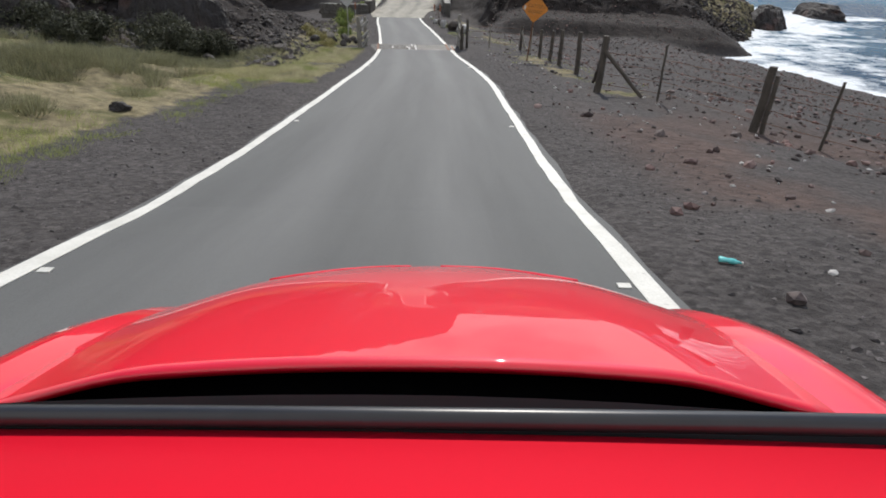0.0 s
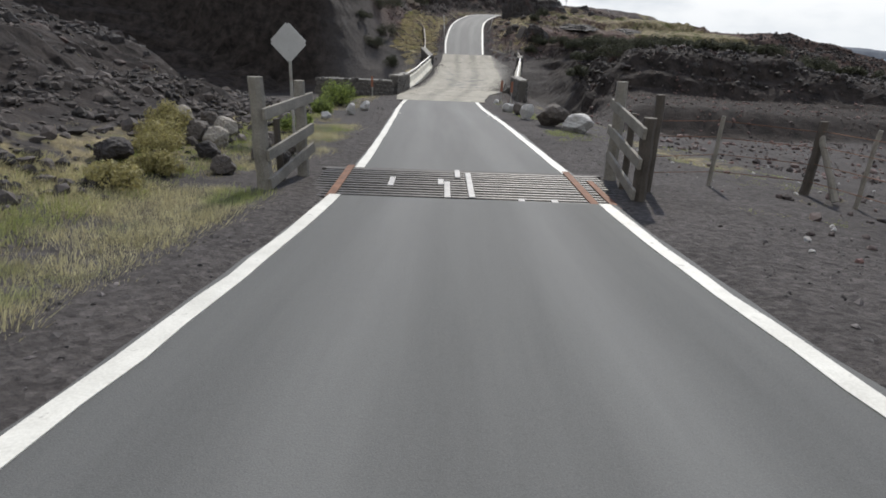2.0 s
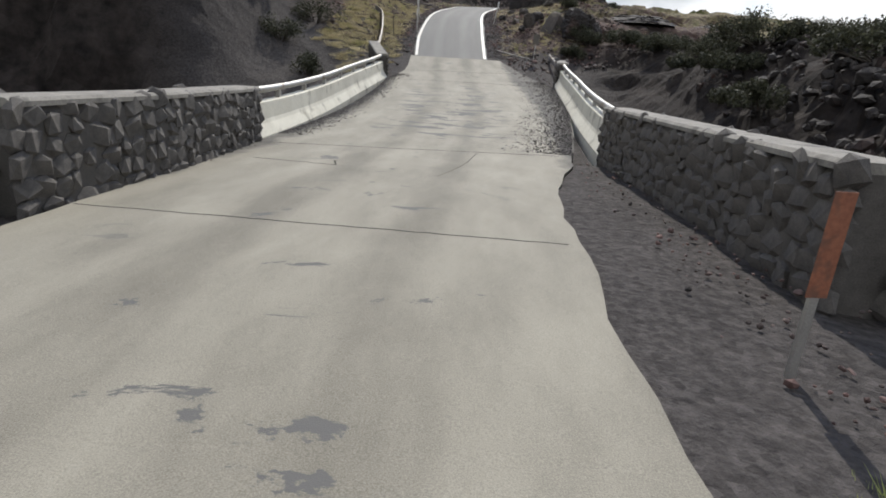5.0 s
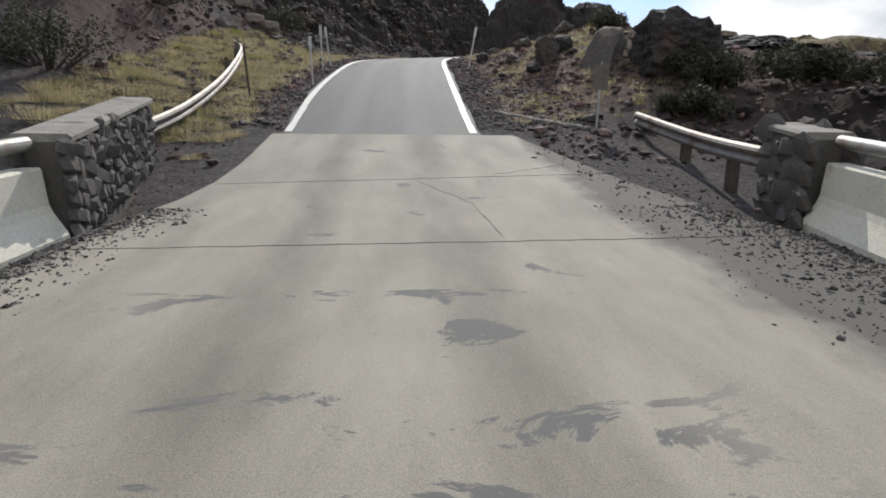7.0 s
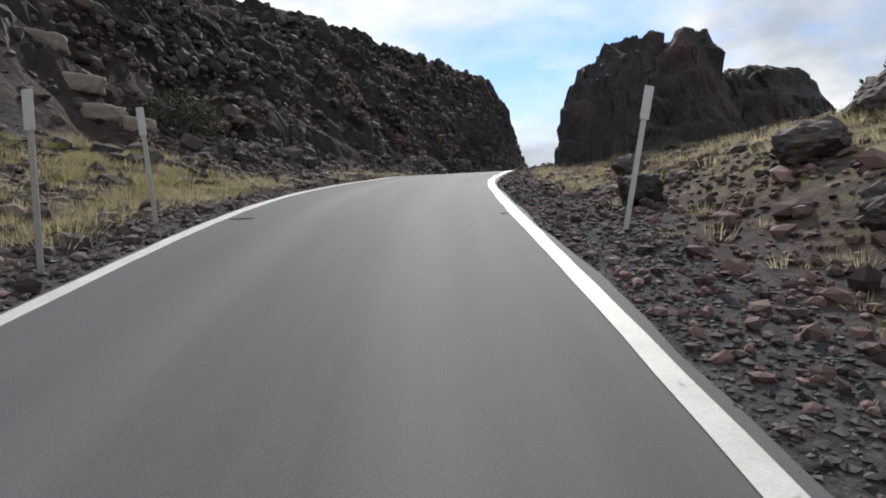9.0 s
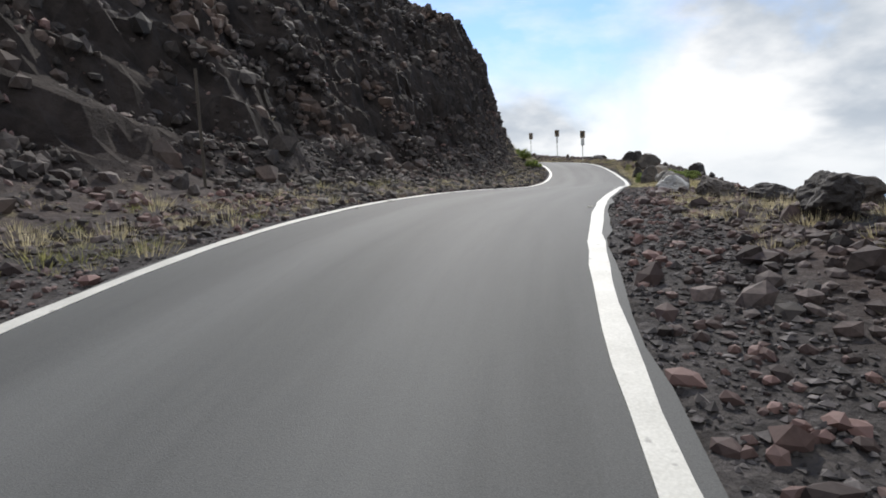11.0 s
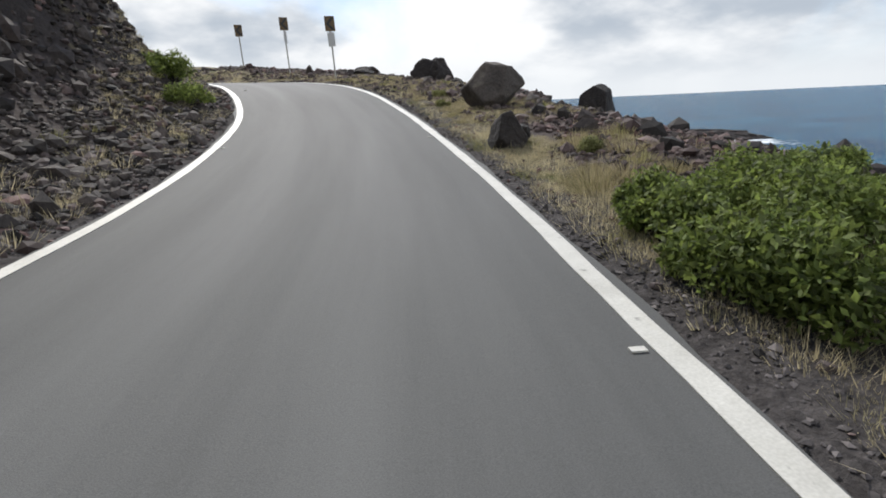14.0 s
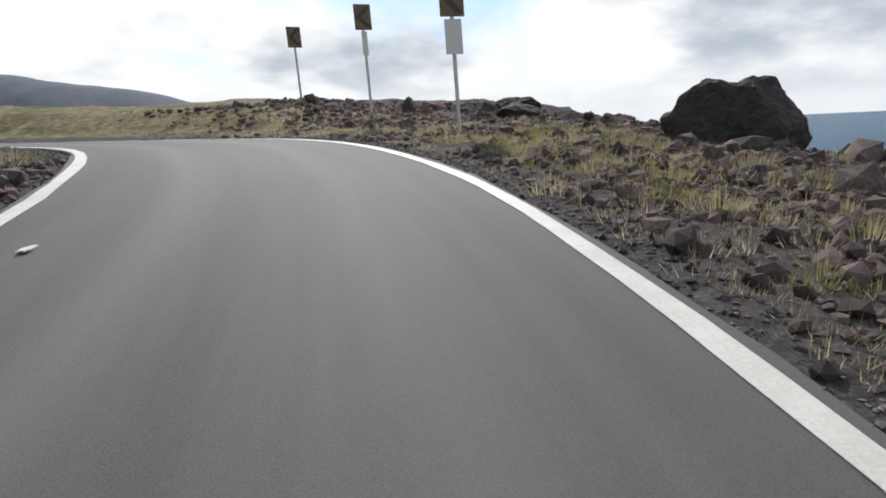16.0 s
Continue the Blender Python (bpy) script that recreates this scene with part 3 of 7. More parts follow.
def near_road(x, y):
    """Station, offset to the right, height and half width of the road nearest to each point."""
    x, y = np.ravel(x), np.ravel(y)
    st, off, z, hw = (np.empty(len(x)) for _ in range(4))
    a, b = CL[:-1], CL[1:]
    d = b[:, :2] - a[:, :2]
    l2 = (d**2).sum(1)
    for i in range(0, len(x), 4000):
        px, py = x[i : i + 4000, None], y[i : i + 4000, None]
        t = np.clip(((px - a[:, 0]) * d[:, 0] + (py - a[:, 1]) * d[:, 1]) / l2, 0, 1)
        qx, qy = px - (a[:, 0] + t * d[:, 0]), py - (a[:, 1] + t * d[:, 1])
        k = (qx**2 + qy**2).argmin(1)
        r = np.arange(len(k))
        tk = t[r, k]
        dist = np.hypot(qx[r, k], qy[r, k])
        side = np.sign(qx[r, k] * d[k, 1] - qy[r, k] * d[k, 0])
        sl = slice(i, i + 4000)
        st[sl] = STN[k] + tk * (STN[k + 1] - STN[k])
        off[sl] = dist * side
        z[sl] = a[k, 2] + tk * (b[k, 2] - a[k, 2])
        hw[sl] = a[k, 3] + tk * (b[k, 3] - a[k, 3])
    return st, off, z, hw


def at_station(v):
    """Centre, unit right, unit ahead, half width at a station."""
    c = np.array([np.interp(v, STN, CL[:, k]) for k in range(4)])
    t = np.array([np.interp(v, STN, TAN[:, k]) for k in range(2)])
    t /= np.linalg.norm(t)
    return Vector(c[:3]), Vector((t[1], -t[0], 0)), Vector((t[0], t[1], 0)), c[3]


# ---- the land beside the road: rise over the road at given distances, by station ----
LEFT_D = (2.5, 4, 5.5, 7, 9, 13, 20, 40, 90)
LEFT_A = [
    (-60, 0, 0.1, 0.3, 0.6, 1.0, 2.2, 5, 12, 24), (0, 0, 0.0, 0.1, 0.3, 0.5, 1.2, 3.0, 8, 18), (14, 0, 0.05, 0.2, 0.35, 0.6, 1.2, 2.2, 6, 18),
    (24, 0, 0.05, 0.15, 0.2, 0.3, 0.6, 1.4, 3, 16), (28, 0, 0.05, 0.3, 0.6, 0.8, 1.2, 2.4, 4, 16), (32, 0, 0.05, 0.3, 0.8, 1.4, 2.4, 3.6, 6, 16), (40, 0, 0.0, 0.1, 0.2, 0.8, 2.8, 4.4, 7, 16), (46, 0, 0.0, 0.0, 0.0, 0.3, 2.4, 4.2, 7, 16),
    (50, 0, 0.0, -0.1, -0.5, -0.8, 0.2, 1.5, 3, 16), (57, 0, -0.1, -0.4, -1.2, -2.0, -2.6, -2.8, -2, 16), (61.5, -0.05, -0.15, -0.9, -2.0, -2.6, -3.0, -3, -2, 16), (63.2, -0.05, -0.2, -1.2, -2.2, -2.8, -3.0, -3, -2, 16),
]
LEFT_B = [
    (65, -3.3, -3.4, -3.4, -3.4, -3.4, -3.2, -3, -2, 16), (77, -3.2, -3.2, -3.2, -2.8, -2.2, -1.8, -1.5, 0, 16), (80.5, -0.3, -0.5, -0.9, -1.0, -0.7, -0.4, 0, 2, 17), (86, 0, 0.0, 0.1, 0.3, 0.5, 0.8, 2, 6, 18),
    (94, 0, 0.1, 0.35, 0.7, 1.2, 2.6, 5, 9, 20), (103, 0, 0.1, 0.4, 0.9, 1.9, 4.2, 8, 12, 20),
]
LEFT_C = [
    (110, 0, 0.1, 0.45, 1.2, 3.0, 6.4, 10, 14, 20), (122, 0, 0.1, 0.5, 1.6, 4.6, 9.3, 12.6, 15.5, 18), (135, 0, 0.15, 0.6, 2.0, 6.0, 11.2, 14.0, 15.5, 16), (145, 0, 0.3, 1.4, 4.8, 9.6, 12.0, 13.8, 14, 13),
    (149.5, 0, 0.5, 3.2, 8.6, 10.6, 11.8, 11.8, 10, 9), (153, 0, 0.5, 3.4, 8.4, 9.8, 10, 9, 7, 6), (156.5, 0, 0.2, 0.5, 0.8, 1.2, 2.0, 2.0, 2, 2), (163, 0, 0.1, 0.3, 0.5, 0.8, 1.2, 1.5, 3, 3), (230, 0, 0.1, 0.3, 0.4, 0.6, 0.8, 1.5, 3, 6),
]
RIGHT_D = (2.5, 4, 5.5, 8, 12, 20, 40, 90, 200)
RIGHT_A = [
    (-60, 0, 0, -0.1, -0.6, -2.0, -5, -14, -18, -30), (0, 0, 0, -0.05, -0.35, -1.0, -3.0, -7.5, -12, -25), (15, 0, 0, -0.1, -0.3, -0.9, -2.1, -5.6, -10, -22),
    (30, 0, 0, -0.1, -0.3, -0.6, -1.6, -4.6, -8, -20), (40, 0, -0.05, -0.2, -0.5, -0.8, -1.4, -4.4, -8, -20), (54, 0, -0.05, -0.3, -1.0, -1.2, -1.2, -4.0, -8, -20),
    (61.5, -0.04, -0.05, -0.3, -2.0, -1.6, -0.6, -3.0, -8, -20), (63.9, -0.05, -0.06, -0.5, -2.2, -1.2, -0.2, -2.6, -8, -19),
]
RIGHT_B = [
    (65, -3.3, -3.3, -3.2, -2.2, -1.0, 0.2, -2.4, -8, -18), (72, -3.1, -3.1, -2.8, -1.5, 1.0, 2.4, 0.2, -7, -18), (76, -3.0, -3.0, -2.4, -1.2, 1.2, 2.7, 0.0, -7, -18), (80.5, 0, -0.1, -0.3, -0.5, 1.2, 2.5, -0.4, -7, -18),
    (86.5, 0, 0.0, 0.1, 0.6, 0.9, 1.0, -0.8, -8, -18), (91.5, 0, 0.05, 0.8, 1.7, 0.7, 0.5, -1.4, -8, -18), (96, 0, 0.25, 1.1, 1.5, 0.9, 0.7, -0.8, -8, -20),
]
RIGHT_C = [
    (102, 0, 0.2, 0.5, 1.0, 0.9, 0.8, -0.2, -8, -22), (107, 0, 0.2, 0.5, 0.8, 0.6, 0.4, -1.5, -9, -22), (111, 0, 0.15, 0.5, 1.0, 0.4, -2, -9, -13, -24), (117, 0, 0.05, -0.3, -1.6, -4.0, -7, -11.5, -14, -25), (125, 0, 0.05, -0.3, -1.7, -4.2, -7.5, -12, -15, -25), (130, 0, 0.05, 0.0, -0.7, -2.8, -6, -12, -15, -25),
    (134, 0, 0.08, 0.12, -0.1, -1.8, -5, -12, -15, -25), (138, 0, 0.1, 0.2, 0.0, -1.5, -5, -12, -15, -25), (144, 0, 0.12, 0.2, -0.2, -1.8, -6, -13, -16, -26), (149, 0, 0.05, 0.1, -0.3, -2.0, -6, -13, -16, -26), (154, 0, 0.1, 0.1, -0.3, -1.6, -5, -12, -17, -26), (158, 0, 0.15, 0.3, 0.2, -0.3, -1.8, -8, -12, -20), (164, 0, 0.25, 0.9, 1.25, 1.4, 1.6, 1.6, 1, -2),
    (180, 0, 0.3, 1.1, 1.5, 1.7, 2.0, 2.5, 3, 3),
]
COAST_Y = (-80, 0, 20, 40, 50, 58, 64, 70, 84, 100, 106, 110, 113, 116, 121, 126, 132, 138, 146, 156, 166, 190, 260, 500)
COAST_X = (300, 70, 44, 31, 28.5, 27.5, 31, 33, 40, 45, 40, 20, 9.5, 7.6, 7.2, 8.0, 9.4, 11.6, 14.0, 15.8, 19.5, 30, 62, 150)


def profile(st, d, table, dist):
    tab = np.array(table, float)
    cols = [np.interp(st, tab[:, 0], tab[:, k + 1]) for k in range(len(dist))]
    out = cols[0].copy()
    for k in range(len(dist) - 1):
        f = np.clip((d - dist[k]) / (dist[k + 1] - dist[k]), 0, 1)
        out = np.where(d > dist[k], cols[k] * (1 - f) + cols[k + 1] * f, out)
    return out


SEA = -7.0


box_in = lambda v, a, b: step01(a - 0.5, a + 0.5, v) * (1 - step01(b - 0.5, b + 0.5, v))


def land(x, y):
    """Height of the ground, and its cover: grass, dirt, bare rock; and where it is broken rock."""
    x, y = np.ravel(x), np.ravel(y)
    st, off, z, hw = near_road(x, y)
    d = np.abs(off)
    ragged = st + np.clip(d - 6, 0, 10) * 1.6 * (fbm(x / 7, y / 7, 4, 67) - 0.5)
    rise = np.where(off < 0, profile(st, d, LEFT_A + LEFT_B + LEFT_C, LEFT_D), profile(st, d, RIGHT_A + RIGHT_B + RIGHT_C, RIGHT_D))
    verge = step01(2.7, 5.0, d)
    wild = step01(4.5, 9.0, d)
    cliff = np.where(off < 0, step01(5.0, 7.5, d) * step01(99, 109, st) * (1 - step01(153.5, 156, st)), 0)
    h = z + rise
    # the dark wall of the ravine across the stream
    west = step01(15, 22, -x) * step01(66, 74, y) * (1 - step01(112, 136, y))
    foot = 73 + 0.12 * (-13 - x) + 3.0 * (fbm(x / 9, x * 0 + 3, 3, 71) - 0.5)
    wall = -7.2 + 13.5 * step01(0, 5, y - foot) + 0.12 * np.clip(y - foot - 11, 0, 200)
    h = h * (1 - west) + np.maximum(h, wall) * west
    # a low bank, a gravel terrace and a black cliff beyond the stream's mouth
    foot = y - (52.3 + 0.12 * (x - 5) + 1.2 * (fbm(x / 4, x * 0 + 7, 3, 75) - 0.5))
    here = step01(2.2, 6.5, x) * (1 - step01(24, 30, x)) * (off > 0) * step01(-1.5, 0.0, foot) * (1 - step01(24, 34, foot))
    level = -4.35 - 0.035 * (x - 5) + 0.03 * np.clip(foot - 2.6, 0, 8)
    shelf = -5.7 + (level + 5.7) * step01(0.0, 2.4, foot) + np.clip(2.5 - 0.09 * np.abs(x - 12), 0, 3) * step01(8.5, 12.5, foot + 3.0 * (fbm(x / 5, y / 9, 3, 76) - 0.5))
    h = np.where(foot > 9, np.maximum(h, h * (1 - here) + shelf * here), h * (1 - here) + shelf * here)
    flatland = here * (1 - step01(8.0, 9.5, foot))
    # the shore falls away past the coast line
    past = x - np.interp(y, COAST_Y, COAST_X) + 2.6 * (fbm(y / 4, x / 4, 4, 73) - 0.5)
    h = np.where(past > 0, np.maximum(np.minimum(h, h - 1.25 * past), SEA - 4), h)
    hill = np.where(off < 0, step01(13, 26, d), 0)
    crag = np.where(off > 0, step01(5.5, 10, d) * step01(50, 60, ragged) * (1 - step01(30, 70, d)), 0) * (1 - step01(112, 122, st))
    crag = crag * (1 - flatland)
    shore = np.where(off > 0, step01(7, 11, d) * step01(112, 120, st) * (1 - step01(158, 166, st)), 0)
    bank = np.where(off < 0, step01(5.5, 8, d) * step01(20, 26, st) * (1 - step01(48, 53, st)), 0)
    # black rock cover; on the hill and ravine wall it also stands for shade
    dark = np.maximum(step01(9.5, 12.5, foot) * here, np.where(off < 0, 0.75 * hill * (1 - step01(50, 62, st)), 0))
    dark = np.maximum.reduce([dark, west, 0.95 * here, 0.8 * bank])
    broken = np.clip(np.maximum.reduce([cliff, crag * 0.9, shore * 0.9, bank * 0.7, hill * 0.8 * step01(60, 70, ragged), west]), 0, 1)
    h += verge * 0.14 * (fbm(x / 1.3, y / 1.3, 4, 3) - 0.5)
    h += np.where(off < 0, step01(5.0, 6.5, d) * (1 - step01(18, 26, st)), 0) * 0.5 * (fbm(x / 1.5, y / 1.5, 3, 4) - 0.5)
    h += wild * 0.7 * (fbm(x / 4.5, y / 4.5, 5, 5) - 0.5)
    h += cliff * (2.4 * (ridged(x / 5.0, y / 5.0, 5, 9) - 0.55) + 1.3 * (ridged(x / 1.6, y / 1.6, 4, 12) - 0.5))
    h += hill * (3.0 * (ridged(x / 22, y / 22, 5, 21) - 0.5) + 1.2 * (ridged(x / 4, y / 4, 4, 22) - 0.5))
    h += crag * (0.9 * (ridged(x / 6, y / 6, 5, 41) - 0.55) + 0.6 * (ridged(x / 1.5, y / 1.5, 4, 43) - 0.5))
    h += shore * (0.8 * (ridged(x / 5, y / 5, 5, 45) - 0.55) + 0.7 * (ridged(x / 1.4, y / 1.4, 4, 46) - 0.5))
    h += bank * (1.1 * (ridged(x / 3, y / 3, 5, 47) - 0.5))
    # ledges: broken rock falls in steps
    led = 1.1 + 1.0 * fbm(x / 5, y / 5, 2, 81)
    q = h / led
    h = h + (broken * 0.5 + 0.2 * cliff) * led * (np.floor(q) + step01(0.25, 0.75, q - np.floor(q)) - q)
    paved = (st < 52.6) | (st > 86)
    h = np.where((d < hw + 0.11) & paved, z - 0.10, np.where((d < hw + 0.36) & paved, np.minimum(h, z - 0.02), h))
    deck = (st > 52.4) & (st < 64.5) | (st > 78.5) & (st < 86.2)
    h = np.where(deck & (d < 3.6), np.minimum(h, z - np.where(st < 61, 0.03, 0.06)), h)
    h = np.where(x < 9, np.maximum(h, SEA + 0.5 + 0.3 * fbm(x / 2, y / 2, 3, 83)), h)
    n1 = fbm(x / 3.1, y / 3.1, 4, 51)
    flat = 1 - 0.9 * np.maximum(cliff, west)
    grass = np.where(off < 0, step01(4.2, 5.6, d) * flat * (1 - 0.45 * hill), 0.0)
    grass = np.where((off < 0) & (st > 20) & (st < 52), grass * np.where(d > 6.8, 0.28, 0.66), grass)
    grass = np.where((off < 0) & (st > 76) & (st < 110), grass * (1 - 0.92 * step01(5.2, 6.8, d)) * (0.45 + 0.4 * step01(0.42, 0.58, fbm(x / 1.3, y / 1.3, 4, 57))), grass)
    grass = np.where((off < 0) & (st > 93) & (st < 106), grass * 0.72, grass)
    grass = np.where((off < 0) & (st > 106) & (st < 157), 0.32 * step01(3.6, 5, d) * (1 - cliff), grass)
    grass = np.where((off < 0) & (h < z - 1.2) & (st > 38) & (st < 90), grass * 0.12, grass)
    lim = 1.1 * step01(131, 135, st) * (1 - step01(152, 156, st))
    bare = 0.45 + 0.75 * step01(140, 147, st)
    g_r = step01(hw + bare, hw + bare + 0.4, d) * (0.32 + 0.68 * step01(0.42, 0.58, fbm(x / 1.1, y / 1.1, 4, 53))) * (1 - 0.9 * step01(5.8, 7.4, d + lim)) * step01(120, 126, st) * 0.85
    g_r = g_r * (1 - 0.85 * box_in(st, 134.5, 142) * step01(3.5, 4.1, d + 2.2 * (fbm(x / 1.4, y / 1.4, 3, 187) - 0.5)))
    grass = np.where(off > 0, np.maximum(g_r, 0.5 * step01(3.2, 4.5, d) * step01(90, 96, st) * (1 - step01(106, 118, st))), grass)
    grass = np.where((off > 0) & (st > 14) & (st < 56), 0.66 * step01(4.2, 5.6, d) * (1 - step01(5.6, 8.5, d)) * step01(0.42, 0.6, n1), grass)
    grass = np.where(st > 166, step01(2.8, 3.6, d) * 0.9, grass)
    far = step01(13, 24, d) * np.where(off < 0, 1.0, step01(60, 70, st))
    grass = grass * (1 - far) + far * 0.62 * step01(0.46, 0.62, fbm(x / 16, y / 16, 5, 69)) * (1 - west)
    dirt = np.where(off > 0, step01(3.0, 4.5, d) * (0.8 * (1 - step01(10, 18, st)) + 0.95 * step01(84, 90, st) * (1 - 0.5 * step01(114, 124, st))), 0.8 * step01(87, 95, st) * step01(3.6, 5.0, d) * (1 - 0.85 * cliff) * (1 - 0.65 * step01(106, 114, st)) * (1 - step01(9, 14, d))) * step01(0.34, 0.54, n1)
    grass, dirt = grass * (1 - dark), dirt * (1 - dark)
    return h, np.stack([grass * (0.6 + 0.7 * fbm(x / 5, y / 5, 3, 61)), dirt, np.clip(np.maximum(broken * 1.2, dark), 0, 1), np.ones_like(h)], 1), broken


def axis(fine_lo, fine_hi, step, lo, hi, grow=1.13):
    core = list(np.arange(fine_lo, fine_hi + step / 2, step))
    s, v, up = step, core[-1], []
    while v < hi:
        s *= grow
        v += s
        up.append(v)
    s, v, dn = step, core[0], []
    while v > lo:
        s *= grow
        v -= s
        dn.append(v)
    return np.array(dn[::-1] + core + up)


gx, gy = axis(-20, 20, 0.25, -900, 420, 1.1), axis(-3, 172, 0.27, -500, 900, 1.1)
GX, GY = np.meshgrid(gx, gy)
GH, GC, GB = land(GX, GY)
nx, ny = len(gx), len(gy)
idx = np.arange(nx * ny).reshape(ny, nx)
quads = np.stack([idx[:-1, :-1], idx[:-1, 1:], idx[1:, 1:], idx[1:, :-1]], -1).reshape(-1, 4)
# broken rock is pushed sideways too, so that it overhangs and breaks up
push = GB * np.where(np.abs(GX.ravel()) < 40, 1.0, 0.0)
PX = GX.ravel() + push * 0.9 * (ridged(GY.ravel() / 2.2, GH / 1.7, 4, 91) - 0.5)
PY = GY.ravel() + push * 0.9 * (ridged(GX.ravel() / 2.2, GH / 1.7, 4, 92) - 0.5)
ground = mesh_np("ground", np.stack([PX, PY, GH], 1), quads, M_GROUND, True)
ground.data.polygons.foreach_set("use_smooth", GB[quads].max(1) < 0.25)
ca = ground.data.color_attributes.new("cover", "FLOAT_COLOR", "POINT")
ca.data.foreach_set("color", GC.astype(np.float32).ravel())
tagged(ground, "dark volcanic ground with gravel verges, dry grass and lava rock", "ground", kind="structure")
HGT = GH.reshape(ny, nx)


def ground_at(x, y):
    """Height of the built ground sheet at points."""
    x, y = np.atleast_1d(np.asarray(x, float)), np.atleast_1d(np.asarray(y, float))
    i = np.clip(np.searchsorted(gx, x) - 1, 0, nx - 2)
    j = np.clip(np.searchsorted(gy, y) - 1, 0, ny - 2)
    fx, fy = (x - gx[i]) / (gx[i + 1] - gx[i]), (y - gy[j]) / (gy[j + 1] - gy[j])
    return (HGT[j, i] * (1 - fx) + HGT[j, i + 1] * fx) * (1 - fy) + (HGT[j + 1, i] * (1 - fx) + HGT[j + 1, i + 1] * fx) * fy


def gz(x, y):
    return float(ground_at(x, y)[0])


# ---- sea ----
sx, sy = axis(10, 90, 2.0, -1500, 4500, 1.25), axis(-20, 260, 2.0, -3000, 4500, 1.25)
SX, SY = np.meshgrid(sx, sy)
depth = SEA - ground_at(np.clip(SX.ravel(), gx[0], gx[-1]), np.clip(SY.ravel(), gy[0], gy[-1]))
ids = np.arange(len(sx) * len(sy)).reshape(len(sy), len(sx))
sq = np.stack([ids[:-1, :-1], ids[:-1, 1:], ids[1:, 1:], ids[1:, :-1]], -1).reshape(-1, 4)
sea = mesh_np("water", np.stack([SX.ravel(), SY.ravel(), np.full(SX.size, SEA)], 1), sq, M_SEA, True)
fo = sea.data.attributes.new("foam", "FLOAT", "POINT")
surf = 0.42 * (1 - step01(0.2, 3.4, depth)) * (depth > -2)
reach = SX.ravel() - np.interp(SY.ravel(), COAST_Y, COAST_X)
# wide foam band off the beach; its white also stands for sun glitter
surf = np.maximum(surf, 0.32 * (1 - step01(6, 30, reach)) * step01(30, 44, SY.ravel()) * (1 - step01(120, 150, SY.ravel())) * (reach > -4))
SEA_ROCKS = [(77, 177, 12, 6, 3.0), (118, 228, 12, 34, 2.6), (150, 305, 12, 44, 2.6), (40, 78, 10, 5, 2.6), (55, 92, 14, 5, 2.2)]
for rx, ry, ra, rb, _ in SEA_ROCKS:
    away = np.hypot((SX.ravel() - rx) / (ra / 2 + 1), (SY.ravel() - ry) / (rb / 2 + 1))
    surf = np.maximum(surf, 0.40 * (1 - step01(0.9, 1.9, away)))
fo.data.foreach_set("value", surf.astype(np.float32))
tagged(sea, "blue ocean with white surf breaking on the rocks and painted-in sun glitter", "sea", kind="structure")


# ---- road, lines, bridge deck ----
def strip(name, st0, st1, edges, mat, dz, step=0.5, thick=0.12, **tags):
    """A slab along the road; edges: function of station giving (left, right) offsets."""
    n = max(2, int((st1 - st0) / step) + 1)
    v, f, ac, al = [], [], [], []
    for s in np.linspace(st0, st1, n):
        c, r, _, hw = at_station(s)
        a, b = edges(s, hw)
        k = 6
        ac += [a + (b - a) * i / k for i in range(k + 1)] + [b, a]
        al += [s] * (k + 3)
        for i in range(k + 1):
            v.append(c + r * (a + (b - a) * i / k) + Vector((0, 0, dz)))
        v.append(c + r * b + Vector((0, 0, dz - thick)))
        v.append(c + r * a + Vector((0, 0, dz - thick)))
    m = 9
    for j in range(n - 1):
        for i in range(m):
            p, q = j * m + i, j * m + (i + 1) % m
            f.append((p, q, q + m, p + m))
    ob = mesh_np(name, [tuple(q) for q in v], f, mat)
    for key, vals in (("across", ac), ("along", al)):
        ob.data.attributes.new(key, "FLOAT", "POINT").data.foreach_set("value", np.array(vals, np.float32))
    bm = bmesh.new(); bm.from_mesh(ob.data); bmesh.ops.recalc_face_normals(bm, faces=bm.faces); bm.to_mesh(ob.data); bm.free()
    return tagged(ob, **tags)


CG0, CG1 = 31.15, 33.1
wobble = lambda s, k: 0.08 * (float(vnoise(s * 0.9, k, 77)) - 0.5) + 0.05 * (float(vnoise(s * 3.1, k, 78)) - 0.5)
asp = lambda s, hw: (-hw - 0.13 + wobble(s, 1), hw + 0.15 + wobble(s, 5))
strip("road", -60, CG0, asp, M_ASPHALT, 0.0, label="grey asphalt road with worn wheel tracks, paled for sun glare", category="road", kind="structure")
strip("road", CG1, 52.6, asp, M_ASPHALT, 0.0, label="grey asphalt road between cattle guard and bridge", category="road", kind="structure")
strip("road", 86, 225, asp, M_ASPHALT, 0.0, label="grey asphalt road climbing and bending round the cliff", category="road", kind="structure")
for a, b in ((-60, CG0), (CG1, 52.4), (86.2, 225)):
    for sd in (-1, 1):
        strip("trim", a, b, lambda s, hw, sd=sd: tuple(sorted((sd * (hw - 0.08 + wobble(s * 2, 9) * 0.3), sd * (hw + 0.08 + wobble(s * 2, 12) * 0.3)))), M_PAINT, 0.008, thick=0.006, label="white painted edge line on the asphalt", category="road marking", kind="structure")
deck_l = lambda s: float(np.interp(s, (52.6, 57, 60, 63.6, 79.5, 82.2, 86), (-2.26, -2.75, -2.9, -3.45, -3.15, -2.4, -2.25)))
